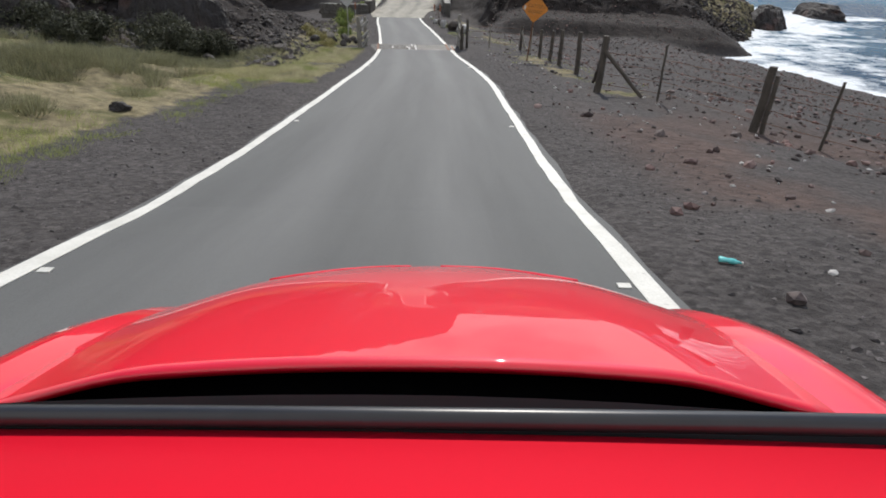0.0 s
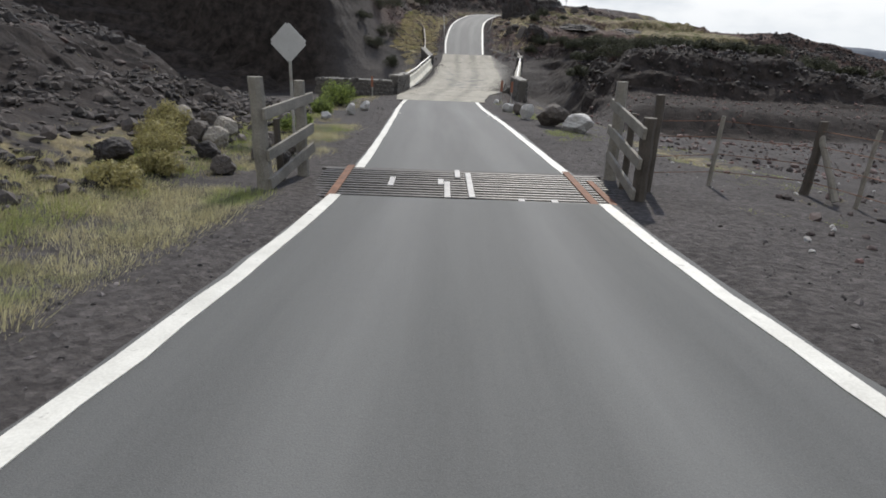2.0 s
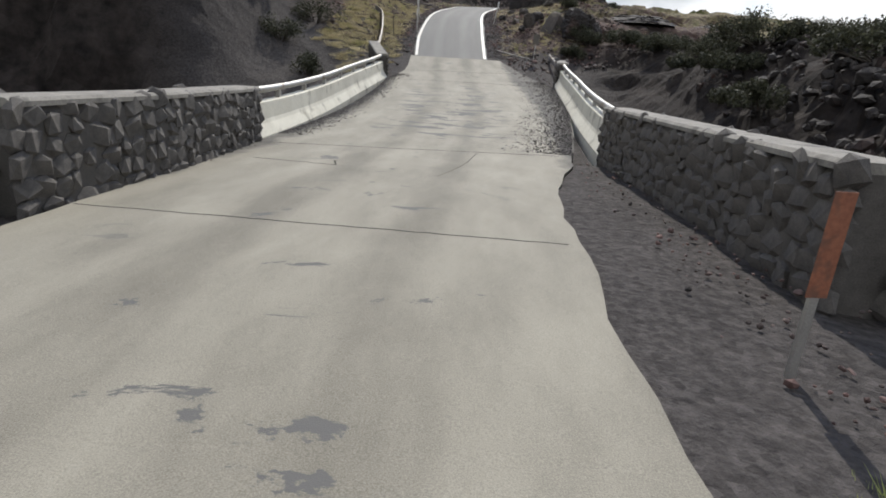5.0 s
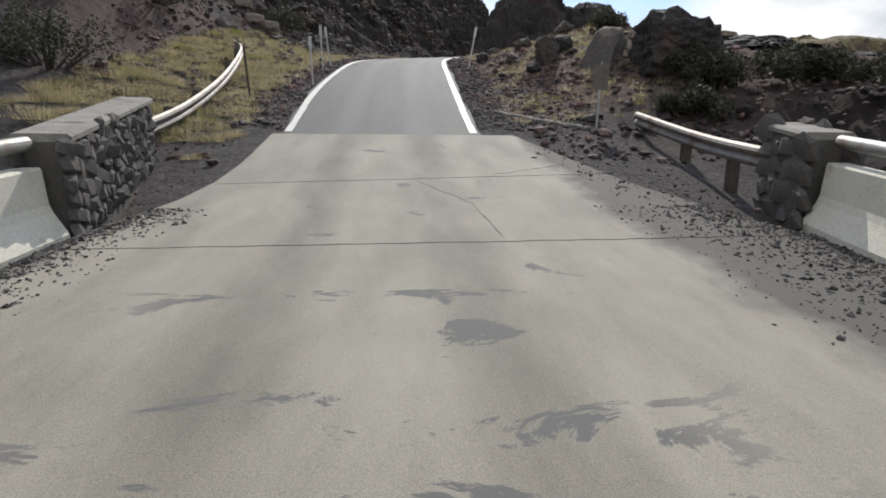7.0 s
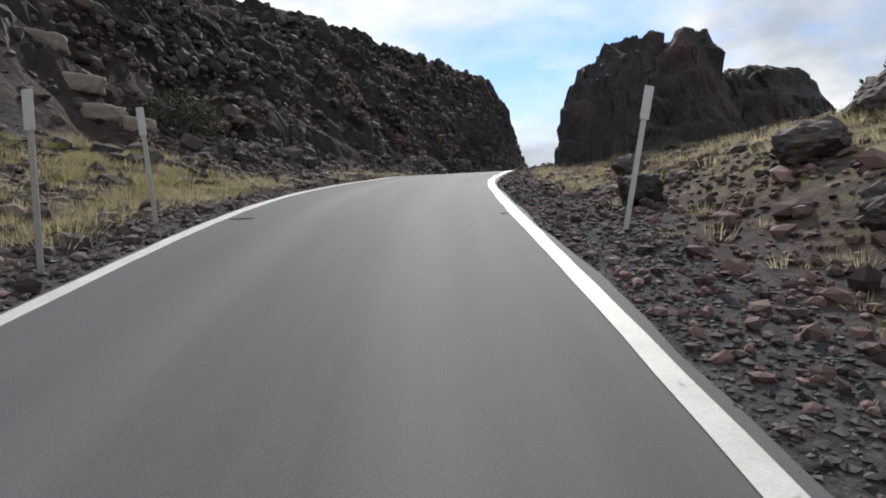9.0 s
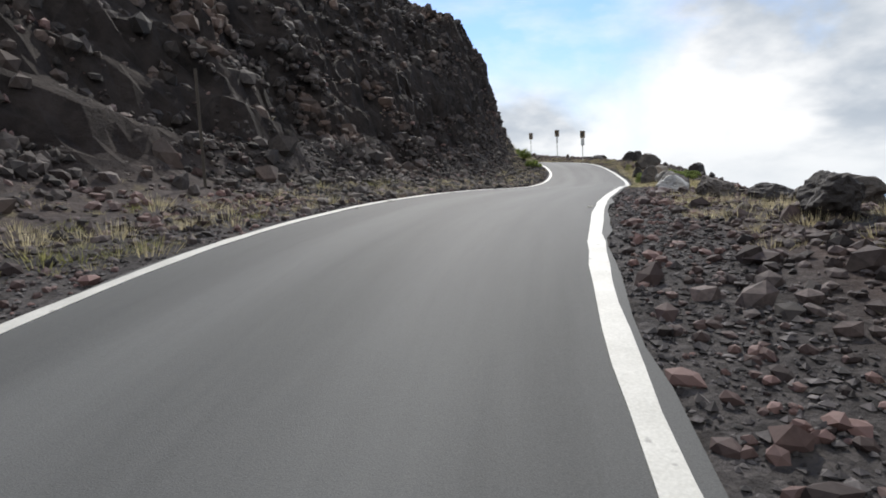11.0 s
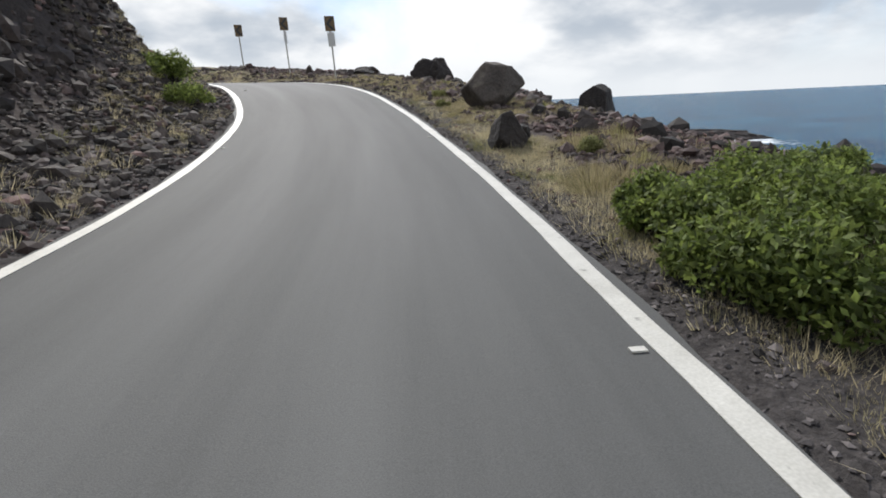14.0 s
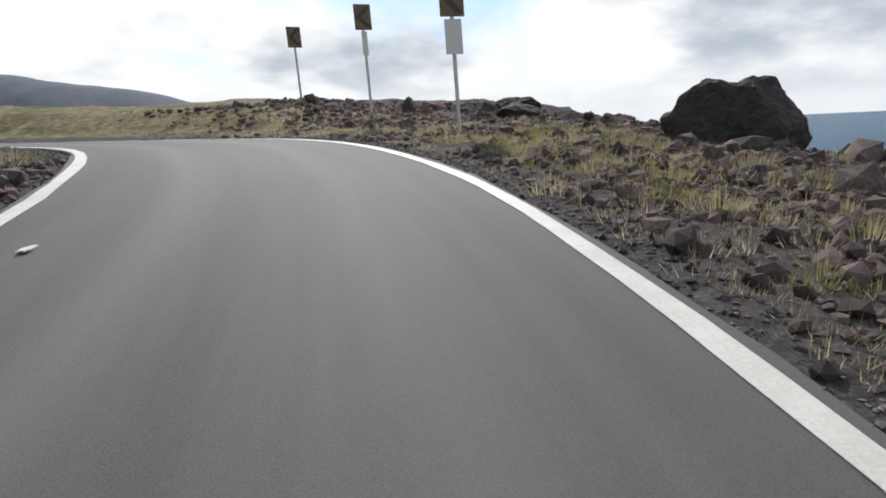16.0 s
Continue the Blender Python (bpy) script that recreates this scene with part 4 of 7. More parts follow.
deck_r = lambda s: float(np.interp(s, (52.6, 57, 60, 62.2, 63.2, 64.6, 79.5, 82.2, 86), (2.26, 2.4, 2.5, 2.78, 3.0, 3.22, 4.8, 4.0, 2.85)))
strip("pavement", 52.6, 86, lambda s, hw: (deck_l(s) + 0.8 * wobble(s, 21), deck_r(s) + 1.2 * wobble(s, 23)), M_DECK, 0.005, thick=0.35, label="pale worn concrete bridge deck with dark patches", category="bridge deck", kind="structure")


# ---- cattle guard ----
def cattle_guard():
    c, r, a, _ = at_station((CG0 + CG1) / 2)
    m = Matrix((( r.x, a.x, 0, c.x - 0.05), (r.y, a.y, 0, c.y), (0, 0, 1, c.z), (0, 0, 0, 1)))
    root = empty("cattle_guard", m)
    tagged(root, "worn steel cattle guard of crosswise rails over a pit", "cattle guard")
    L, W = CG1 - CG0, 2.35
    bm = bmesh.new()
    box(bm, (-W - 0.1, -L / 2, -0.6), (W + 0.1, L / 2, -0.5))
    part("pit", bm, M_BLACK, root, "dark pit under the rails")
    for i in range(13):
        bm = bmesh.new()
        y = -L / 2 + 0.09 + i * (L - 0.18) / 12
        box(bm, (-W, y - 0.035, -0.09), (W, y + 0.035, 0.012 + random.uniform(-0.004, 0.004)), 0.012)
        part("rail", bm, M_IRON, root)
    for x0, y0, y1, t in ((-1.95, -1.1, 1.1, 0.12), (1.85, -1.1, 1.15, 0.12), (2.12, -1.15, 0.5, 0.1)):
        bm = bmesh.new()
        box(bm, (x0 - t / 2, y0, 0.012), (x0 + t / 2, y1, 0.03), 0.004)
        part("strap", bm, M_RUST, root, "rusty strap")
    for x0, y0, y1 in ((-0.27, -0.85, 0.1), (-0.09, 0.4, 0.95), (0.09, -0.8, 0.75), (-0.37, -0.1, 0.25), (-1.15, -0.25, 0.3), (0.8, -0.97, -0.82), (1.28, -0.97, -0.82)):
        bm = bmesh.new()
        box(bm, (x0 - 0.045, y0, 0.013), (x0 + 0.045, y1, 0.034), 0.004)
        part("plate", bm, M_PLATE, root, "bright welded plate")
    bm = bmesh.new()
    for y in (-L / 2 - 0.06, L / 2 + 0.06):
        box(bm, (-W - 0.1, y - 0.06, -0.6), (W + 0.1, y + 0.06, -0.006), 0.01)
    part("curb", bm, M_STONE, root)


cattle_guard()


# ---- rocks ----
def boulder(name, x, y, size, mat, label, seed, sink=0.12, turn=None, rough=0.33, sub=4, group="", tilt=0.0, zbase=None, fine=0.10, face=None, planes=None):
    """A rough boulder with flattened facets standing on the ground."""
    rnd = random.Random(seed)
    bm = bmesh.new()
    bmesh.ops.create_icosphere(bm, subdivisions=sub, radius=1.0)
    cuts = [(Vector((rnd.gauss(0, 1), rnd.gauss(0, 1), rnd.gauss(0, 0.8))).normalized(), rnd.uniform(0.55, 0.9)) for _ in range(11)]
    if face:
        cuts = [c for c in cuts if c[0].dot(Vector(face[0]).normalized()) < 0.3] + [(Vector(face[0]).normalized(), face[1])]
    if planes:
        cuts = [(Vector(q).normalized(), h) for q, h in planes]
    o = Vector((seed * 3.17 % 50, seed * 7.3 % 50, seed * 1.7 % 50))
    for v in bm.verts:
        p = v.co.normalized()
        rad = 1.0
        for nrm, h in cuts:
            dp = p.dot(nrm)
            if dp > h * rad:
                rad = min(rad, h / dp)
        rad *= 1 + rough * 0.5 * noise.fractal(p * 1.6 + o, 1.0, 2.0, 3) + fine * noise.fractal(p * 5 + o, 0.9, 2.0, 4)
        v.co = p * rad
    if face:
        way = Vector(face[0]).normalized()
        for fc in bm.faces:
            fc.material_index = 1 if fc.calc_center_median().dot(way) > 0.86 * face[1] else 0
    mz = min(v.co.z for v in bm.verts)
    tz = max(v.co.z for v in bm.verts)
    mx = max(abs(v.co.x) for v in bm.verts)
    my = max(abs(v.co.y) for v in bm.verts)
    for v in bm.verts:
        v.co = Vector((v.co.x / mx * size[0] / 2, v.co.y / my * size[1] / 2, (v.co.z - mz) / (tz - mz) * size[2]))
    ob = part(name, bm, mat, smooth=bool(planes))
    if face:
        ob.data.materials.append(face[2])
    z = gz(x, y) if zbase is None else zbase
    ob.matrix_world = pose(x, y, z - sink * size[2], tilt, 0, rnd.uniform(0, 360) if turn is None else turn)
    return tagged(ob, label, "rock", group)


def crag(name, x, y, size, label, seed, turn=0.0, sharp=3.0, sink=0.5, mat=None, steps=0.5, n=70, zbase=None, peaky=0.75):
    """A broken outcrop: steep sides, stepped ledges, a jagged top."""
    u = np.linspace(-1.15, 1.15, n)
    U, V = np.meshgrid(u, u)
    U, V = U.ravel(), V.ravel()
    r = np.hypot(U, V) * (1 + 0.35 * (fbm(U * 2 + seed, V * 2, 3, seed) - 0.5))
    body = 1 - np.clip(r, 0, 1.3) ** sharp
    top = 0.62 + peaky * (ridged(U * 1.3 + seed * 1.7, V * 1.3, 4, seed + 5) - 0.35)
    Z = np.clip(body, -0.4, 1) * top
    Z *= size[2] / Z.max()
    led = size[2] / 6.5
    q = Z / led + 0.6 * fbm(U * 2, V * 2, 2, seed + 8)
    Z = Z + steps * led * (np.floor(q) + step01(0.2, 0.8, q - np.floor(q)) - q)
    Z += size[2] * 0.09 * (ridged(U * 6, V * 6, 4, seed + 11) - 0.5)
    Z = Z.reshape(n, n)
    k = max(2, n // 40)
    for pick in (np.minimum, np.maximum):
        for _ in range(k):
            for ax in (0, 1):
                Z = pick(pick(Z, np.roll(Z, 1, ax)), np.roll(Z, -1, ax))
    Z = Z.ravel() + size[2] * 0.05 * (ridged(U * 9, V * 9, 3, seed + 14) - 0.5)
    X = U * size[0] / 2 + size[0] * 0.10 * (ridged(V * 3, Z / size[2] * 4, 4, seed + 21) - 0.5)
    Y = V * size[1] / 2 + size[1] * 0.10 * (ridged(U * 3, Z / size[2] * 4, 4, seed + 22) - 0.5)
    i = np.arange(n * n).reshape(n, n)
    f = np.stack([i[:-1, :-1], i[:-1, 1:], i[1:, 1:], i[1:, :-1]], -1).reshape(-1, 4)
    ob = mesh_np(name, np.stack([X, Y, Z], 1), f, mat or M_LAVA)
    ob.matrix_world = pose(x, y, (gz(x, y) if zbase is None else zbase) - sink, 0, 0, turn)
    return tagged(ob, label, "rock")



def along(points, step):
    """Places and headings at even steps along a line of points."""
    p = [Vector(q) for q in points]
    out, carry = [], 0.0
    for a, b in zip(p, p[1:]):
        d = (b - a).length
        t = carry
        while t <= d + 1e-6:
            out.append((a.lerp(b, min(1, t / d)), (b - a).normalized()))
            t += step
        carry = t - d
    return out


def sweep(bm, prof, points, closed=True):
    """Sweeps a profile of (across, up) along a line; across is to the right of the way."""
    pts = [Vector(q) for q in points]
    rings = []
    for i, p in enumerate(pts):
        d = (pts[min(i + 1, len(pts) - 1)] - pts[max(i - 1, 0)]).normalized()
        r = Vector((d.y, -d.x, 0)).normalized()
        rings.append([bm.verts.new(p + r * u + Vector((0, 0, w))) for u, w in prof])
    n = len(prof)
    for a, b in zip(rings, rings[1:]):
        for k in range(n if closed else n - 1):
            bm.faces.new((a[k], a[(k + 1) % n], b[(k + 1) % n], b[k]))
    if closed:
        bm.faces.new(rings[0]); bm.faces.new(rings[-1][::-1])
    bmesh.ops.recalc_face_normals(bm, faces=bm.faces)


def road_z(y):
    return at_station(y)[0].z


# ---- bridge parapets ----
def parapet(x0, y0, x1, y1, side):
    """Concrete barrier with a sloped foot and a steel pipe rail on stub posts; side: +1 when the road is on its left."""
    root = empty("bridge_parapet")
    tagged(root, "pale stained concrete bridge barrier with a galvanised pipe rail on top", "barrier", "parapets of the bridge")
    ys = np.linspace(y0, y1, 18)
    line = [Vector((x0 + (x1 - x0) * (y - y0) / (y1 - y0), y, road_z(y) - 0.02)) for y in ys]
    prof = [(side * u, w) for u, w in ((0, -0.3), (0, 0.05), (0.03, 0.10), (0.14, 0.28), (0.17, 0.36), (0.20, 0.71), (0.22, 0.73), (0.43, 0.73), (0.45, 0.71), (0.50, -0.3))]
    bm = bmesh.new(); sweep(bm, prof, line)
    part("barrier", bm, M_BARRIER, root)
    rail = [p + Vector((side * 0.33, 0, 0.96)) for p in line]
    bm = bmesh.new()
    sweep(bm, [(0.075 * math.cos(a), 0.075 * math.sin(a)) for a in np.linspace(0, 2 * math.pi, 12, endpoint=False)], rail)
    part("rail", bm, M_GALV, root, "galvanised pipe rail", smooth=True)
    for p, d in along(rail, 2.05):
        bm = bmesh.new()
        box(bm, (-0.05, -0.07, -0.27), (0.05, 0.07, -0.05), 0.01)
        o = part("post", bm, M_GALV, root)
        o.location = p


parapet(-8.45, 63.6, -8.85, 79.6, -1)
parapet(-1.33, 64.6, -0.88, 80.4, 1)


# ---- dry-stone looking walls ----
STONE_MESHES = []
for k in range(6):
    rnd = random.Random(100 + k)
    bm = bmesh.new()
    bmesh.ops.create_icosphere(bm, subdivisions=1, radius=0.5)
    for v in bm.verts:
        q = v.co.copy()
        q = Vector([math.copysign(abs(c * 2) ** 0.6 / 2, c) for c in q])
        v.co = q * rnd.uniform(0.85, 1.12)
    me = bpy.data.meshes.new("stone")
    bm.to_mesh(me); bm.free(); me.materials.append(M_STONE)
    STONE_MESHES.append(me)


def stone_wall(name, pts, high, thick, label, stone=0.3, seed=1):
    """A mortared lava-stone wall along points, its stones standing proud of the core."""
    rnd = random.Random(seed)
    root = empty(name)
    tagged(root, label, "stone wall", "stone walls of the bridge")
    line = [Vector((x, y, road_z(y))) for x, y in pts]
    h = thick / 2
    bm = bmesh.new()
    sweep(bm, [(-h, -0.5), (-h, high - 0.06), (-h + 0.05, high), (h - 0.05, high), (h, high - 0.06), (h, -0.5)], [line[0].lerp(line[1], 0.0), *line[1:]])
    part("core", bm, M_MORTAR, root)
    bm = bmesh.new()
    sweep(bm, [(-h - 0.03, high), (-h - 0.03, high + 0.05), (-h + 0.01, high + 0.085), (h - 0.01, high + 0.085), (h + 0.03, high + 0.05), (h + 0.03, high)], line)
    part("coping", bm, M_COPING, root, "rough pale mortar coping")
    cells = along(line, stone)
    for p, d in cells:
        r = Vector((d.y, -d.x, 0)).normalized()
        for sd in (-1, 1):
            z = -0.12
            while z < high - 0.1:
                s = rnd.uniform(0.75, 1.25) * stone
                o = new("stone", rnd.choice(STONE_MESHES)); o.parent = root
                c = p + d * rnd.uniform(-0.3, 0.3) * stone + r * sd * (h - 0.02) + Vector((0, 0, z + s * 0.4))
                o.matrix_world = Matrix.LocRotScale(c, Euler((rnd.uniform(-0.4, 0.4), rnd.uniform(-0.4, 0.4), math.atan2(d.y, d.x) + rnd.uniform(-0.5, 0.5))), (s * 1.2, 0.14, s * 0.95))
                z += s * 0.8


stone_wall("stone_wall", [(-8.25, 57.0), (-8.3, 59.7), (-8.68, 63.55)], 0.98, 0.5, "dark lava-stone wall ending at the bridge parapet", 0.26, 3)
stone_wall("stone_wall", [(-12.5, 56.2), (-8.3, 56.7)], 0.7, 0.45, "low dark lava-stone wing wall beside the gully", 0.28, 4)
stone_wall("stone_wall", [(-0.75, 56.6), (-0.8, 59.5), (-1.1, 64.55)], 1.0, 0.55, "dark lava-stone wall in shade beside the bridge deck", 0.26, 5)
stone_wall("stone_wall", [(-9.1, 79.7), (-10.45, 84.0)], 0.95, 0.5, "lava-stone wall between parapet and guard rail", 0.24, 6)
stone_wall("stone_wall", [(-0.62, 80.5), (-0.5, 81.6)], 0.95, 0.5, "short lava-stone pillar at the parapet's end", 0.34, 7)


# ---- guard rails ----
def guard_rail(pts, side, label, step=1.9):
    """Steel W-beam on wooden posts; pts: x, y, top height."""
    root = empty("guard_rail")
    tagged(root, label, "guard rail", "guard rails")
    fine = smooth_line([(x, y, z, 0) for x, y, z in pts], 6)
    line = [Vector(p[:3]) for p in fine]
    w = [(0.0, 0.0), (0.05, -0.03), (0.075, -0.075), (0.05, -0.12), (0.0, -0.155), (0.05, -0.19), (0.075, -0.235), (0.05, -0.28), (0.0, -0.31)]
    prof = [(side * u, v) for u, v in w] + [(side * (u - 0.012), v) for u, v in w[::-1]]
    bm = bmesh.new(); sweep(bm, prof, line)
    part("beam", bm, M_RAIL, root)
    for p, d in along(line, step)[:-1]:
        bm = bmesh.new()
        box(bm, (-0.08, -0.08, -1.3), (0.08, 0.08, 0.03), 0.012)
        o = part("post", bm, M_WOODDARK, root, "dark timber post")
        r = Vector((d.y, -d.x, 0)).normalized()
        o.matrix_world = Matrix.Translation(p - r * side * 0.10) @ Matrix.Rotation(math.atan2(d.y, d.x), 4, "Z")


guard_rail([(-10.5, 83.9, -2.85), (-10.7, 86.5, -2.3), (-11.2, 90, -1.35), (-11.9, 93.4, -0.2), (-12.8, 95.2, 0.35)], 1, "weathered steel guard rail on dark timber posts above dry grass")
guard_rail([(-0.45, 81.4, -3.15), (-0.5, 84, -2.9), (-0.7, 87.0, -2.42)], -1, "weathered steel guard rail on short timber posts", 1.7)


# ---- fences ----
def wooden_post(root, x, y, high, r, mat, lean=(0, 0), name="post", z=None):
    bm = bmesh.new()
    tube(bm, (0, 0, -0.4), (lean[0], lean[1], high), r, r * 0.85, 9, 0.012)
    o = part(name, bm, mat, root)
    o.location = (x, y, gz(x, y) if z is None else z)
    return o


def beach_fence():
    root = empty("wire_fence")
    tagged(root, "weathered wire fence on dark timber posts above the beach", "fence")
    main = [(4.2, 16.6, 1.55, 0.11), (4.68, 21.9, 1.5, 0.10), (4.62, 25.4, 1.45, 0.10), (4.75, 28.9, 1.4, 0.10), (4.55, 31.0, 1.4, 0.09), (3.82, 33.9, 1.3, 0.085)]
    for x, y, h, r in main:
        wooden_post(root, x, y, h, r, M_WOODDARK, (random.uniform(-0.05, 0.08), random.uniform(-0.05, 0.05)))
    side = [(5.75, 15.9, 1.5, 0.035), (6.95, 12.8, 1.45, 0.1), (7.12, 12.7, 1.3, 0.06), (7.95, 11.8, 1.45, 0.035), (9.6, 9.6, 1.4, 0.05), (11.5, 7.2, 1.4, 0.05)]
    for x, y, h, r in side:
        wooden_post(root, x, y, h, r, M_WOODDARK, (random.uniform(-0.08, 0.08), 0))
    for x, y, h in ((2.0, 33.5, 1.2), (4.32, 33.2, 1.3)):
        wooden_post(root, x, y, h, 0.04, M_WOOD, (0.04, 0))
    for a, b in (((4.25, 16.7, 1.05), (4.5, 18.4, 0.1)), ((4.25, 16.55, 1.15), (5.35, 16.05, 0.05)), ((4.05, 33.3, 0.05), (3.85, 33.9, 1.1))):
        bm = bmesh.new()
        tube(bm, (a[0], a[1], gz(a[0], a[1]) + a[2]), (b[0], b[1], gz(b[0], b[1]) + b[2]), 0.06, 0.05, 8, 0.02)
        part("brace", bm, M_WOODDARK if a[1] < 30 else M_WOOD, root)
    runs = [[(q[0], q[1]) for q in main] + [(2.0, 33.5), (0.75, 32.7)], [(4.2, 16.6)] + [(q[0], q[1]) for q in side if q[0] != 7.12]]
    for run in runs:
        for h in (0.25, 0.55, 0.85, 1.12):
            bm = bmesh.new()
            for (xa, ya), (xb, yb) in zip(run, run[1:]):
                tube(bm, (xa, ya, gz(xa, ya) + h), (xb, yb, gz(xb, yb) + h + random.uniform(-0.03, 0.03)), 0.006, seg=4)
            part("wire", bm, M_RUST, root)


beach_fence()


def gate_wing(label, posts, rails):
    root = empty("timber_fence")
    tagged(root, label, "fence", "timber wings of the cattle guard")
    for x, y, h, r, mat in posts:
        wooden_post(root, x, y, h, r, mat, (random.uniform(-0.03, 0.03), random.uniform(-0.03, 0.03)))
    for a, b in rails:
        bm = bmesh.new()
        pa, pb = Vector((a[0], a[1], gz(a[0], a[1]) + a[2])), Vector((b[0], b[1], gz(b[0], b[1]) + b[2]))
        q = (pb - pa).to_track_quat("Y", "Z").to_matrix().to_4x4()
        L = (pb - pa).length
        box(bm, (-0.025, 0, -0.08), (0.025, L, 0.08), 0.012, Matrix.Translation(pa) @ q)
        for v in bm.verts:
            v.co.z += 0.02 * math.sin(v.co.y * 5 + a[2] * 9)
        part("rail", bm, M_WOOD, root, "bleached split rail")


up = lambda x, y, z: (x, y, z - gz(x, y))
gate_wing("bleached timber rail fence beside the cattle guard",
          [(-4.98, 31.0, 1.55, 0.12, M_WOOD), (-4.84, 32.2, 1.5, 0.10, M_WOOD), (-4.98, 31.65, 0.95, 0.06, M_WOODDARK)],
          [(up(-4.86, 30.85, -2.52), up(-4.74, 32.5, -2.44)), (up(-4.86, 30.9, -3.1), up(-4.70, 32.35, -2.9)), (up(-4.86, 30.9, -3.47), up(-4.72, 32.4, -3.2))])
gate_wing("grey timber rail fence with dark posts beside the cattle guard",
          [(0.3, 33.35, 1.65, 0.11, M_WOOD), (0.42, 31.75, 1.2, 0.11, M_WOODDARK), (0.72, 32.5, 1.5, 0.08, M_WOODDARK), (0.35, 32.6, 1.2, 0.06, M_WOODDARK)],
          [((0.2, 33.6, 1.3), (0.32, 31.5, 1.0)), ((0.2, 33.6, 0.86), (0.32, 31.5, 0.55)), ((0.2, 33.4, 0.42), (0.32, 31.6, 0.12))])


# ---- signs ----
def text_part(body, size, parent, m, mat, name="lettering"):
    cu = bpy.data.curves.new(name, "FONT")
    cu.body, cu.size, cu.align_x, cu.align_y, cu.extrude = body, size, "CENTER", "CENTER", 0.001
    tmp = bpy.data.objects.new("tmp", cu)
    scene.collection.objects.link(tmp)
    me = bpy.data.meshes.new_from_object(tmp.evaluated_get(bpy.context.evaluated_depsgraph_get()))
    bpy.data.objects.remove(tmp)
    me.materials.append(mat)
    o = new(name, me)
    o.parent = parent
    o.matrix_local = m
    return o


def diamond(bm, side, thick, y=0.0):
    box(bm, (-side / 2, y - thick / 2, -side / 2), (side / 2, y + thick / 2, side / 2), 0.0, Matrix.Rotation(radians(45), 4, "Y"))
    es = [e for e in bm.edges if abs(e.verts[0].co.y - e.verts[1].co.y) > thick * 0.5]
    bmesh.ops.bevel(bm, geom=es, offset=0.05, segments=3, affect="EDGES")


M_WORN = material("worn_lettering", (0.09, 0.05, 0.02), (0.24, 0.11, 0.03), 0.6, 9, 60, 0)


def diamond_sign(name, x, y, turn, side, centre, mat, label, lean=0.0, pole=0.03, front=True):
    root = empty(name, pose(x, y, gz(x, y), 0, lean, turn))
    tagged(root, label, "road sign")
    bm = bmesh.new()
    box(bm, (-pole, 0.02, -0.5), (pole, 0.02 + pole, centre + side * 0.5), 0.004)
    part("post", bm, M_RUST if front else M_GALV, root)
    bm = bmesh.new(); diamond(bm, side, 0.006)
    o = part("panel", bm, mat, root); o.location = (0, 0, centre)
    if front:
        face = lambda dx, dz: pose(dx, -0.006, centre + dz, 90, 0, 0)
        text_part("CATTLE", 0.19, root, face(0, 0.1), M_WORN)
        text_part("GUARD", 0.19, root, face(0, -0.14), M_WORN)
        bm = bmesh.new(); box(bm, (-0.62, -0.006, -0.09), (-0.54, -0.0035, 0.09))
        o = part("patch", bm, M_PAINT, root, "small white sticker"); o.location = (0.12, 0, centre)
    for dz in (-0.2, 0.2):
        bm = bmesh.new()
        bmesh.ops.create_cone(bm, cap_ends=True, segments=8, radius1=0.012, radius2=0.012, depth=0.02, matrix=pose(0, -0.008, centre + dz * side / 0.76, 90))
        part("bolt", bm, M_GALV, root)
    return root


diamond_sign("cattle_guard_sign", 3.45, 27.35, -4, 0.86, 2.3, M_ORANGE, "faded orange diamond warning sign on a leaning rusty post", lean=4.0)
diamond_sign("warning_sign", -6.45, 36.05, 0, 0.62, 2.15, M_SIGNBACK, "grey aluminium back of a diamond sign on a steel post", front=False)

root = empty("road_sign", pose(-1.6, 87.0, gz(-1.6, 87.0), 0, 2, 8))
M_DULL = material("weathered_sign_back", (0.075, 0.066, 0.055), (0.16, 0.145, 0.125), 0.7, 6, 40, 0.1, 0.002)
tagged(root, "dull brown-grey back of a small sign on a thin post", "road sign")
bm = bmesh.new(); box(bm, (-0.02, 0, -0.4), (0.02, 0.03, 1.45), 0.004); part("post", bm, M_GALV, root)
bm = bmesh.new(); box(bm, (-0.18, -0.006, 0.85), (0.18, 0.0, 1.4), 0.0); part("panel", bm, M_DULL, root)


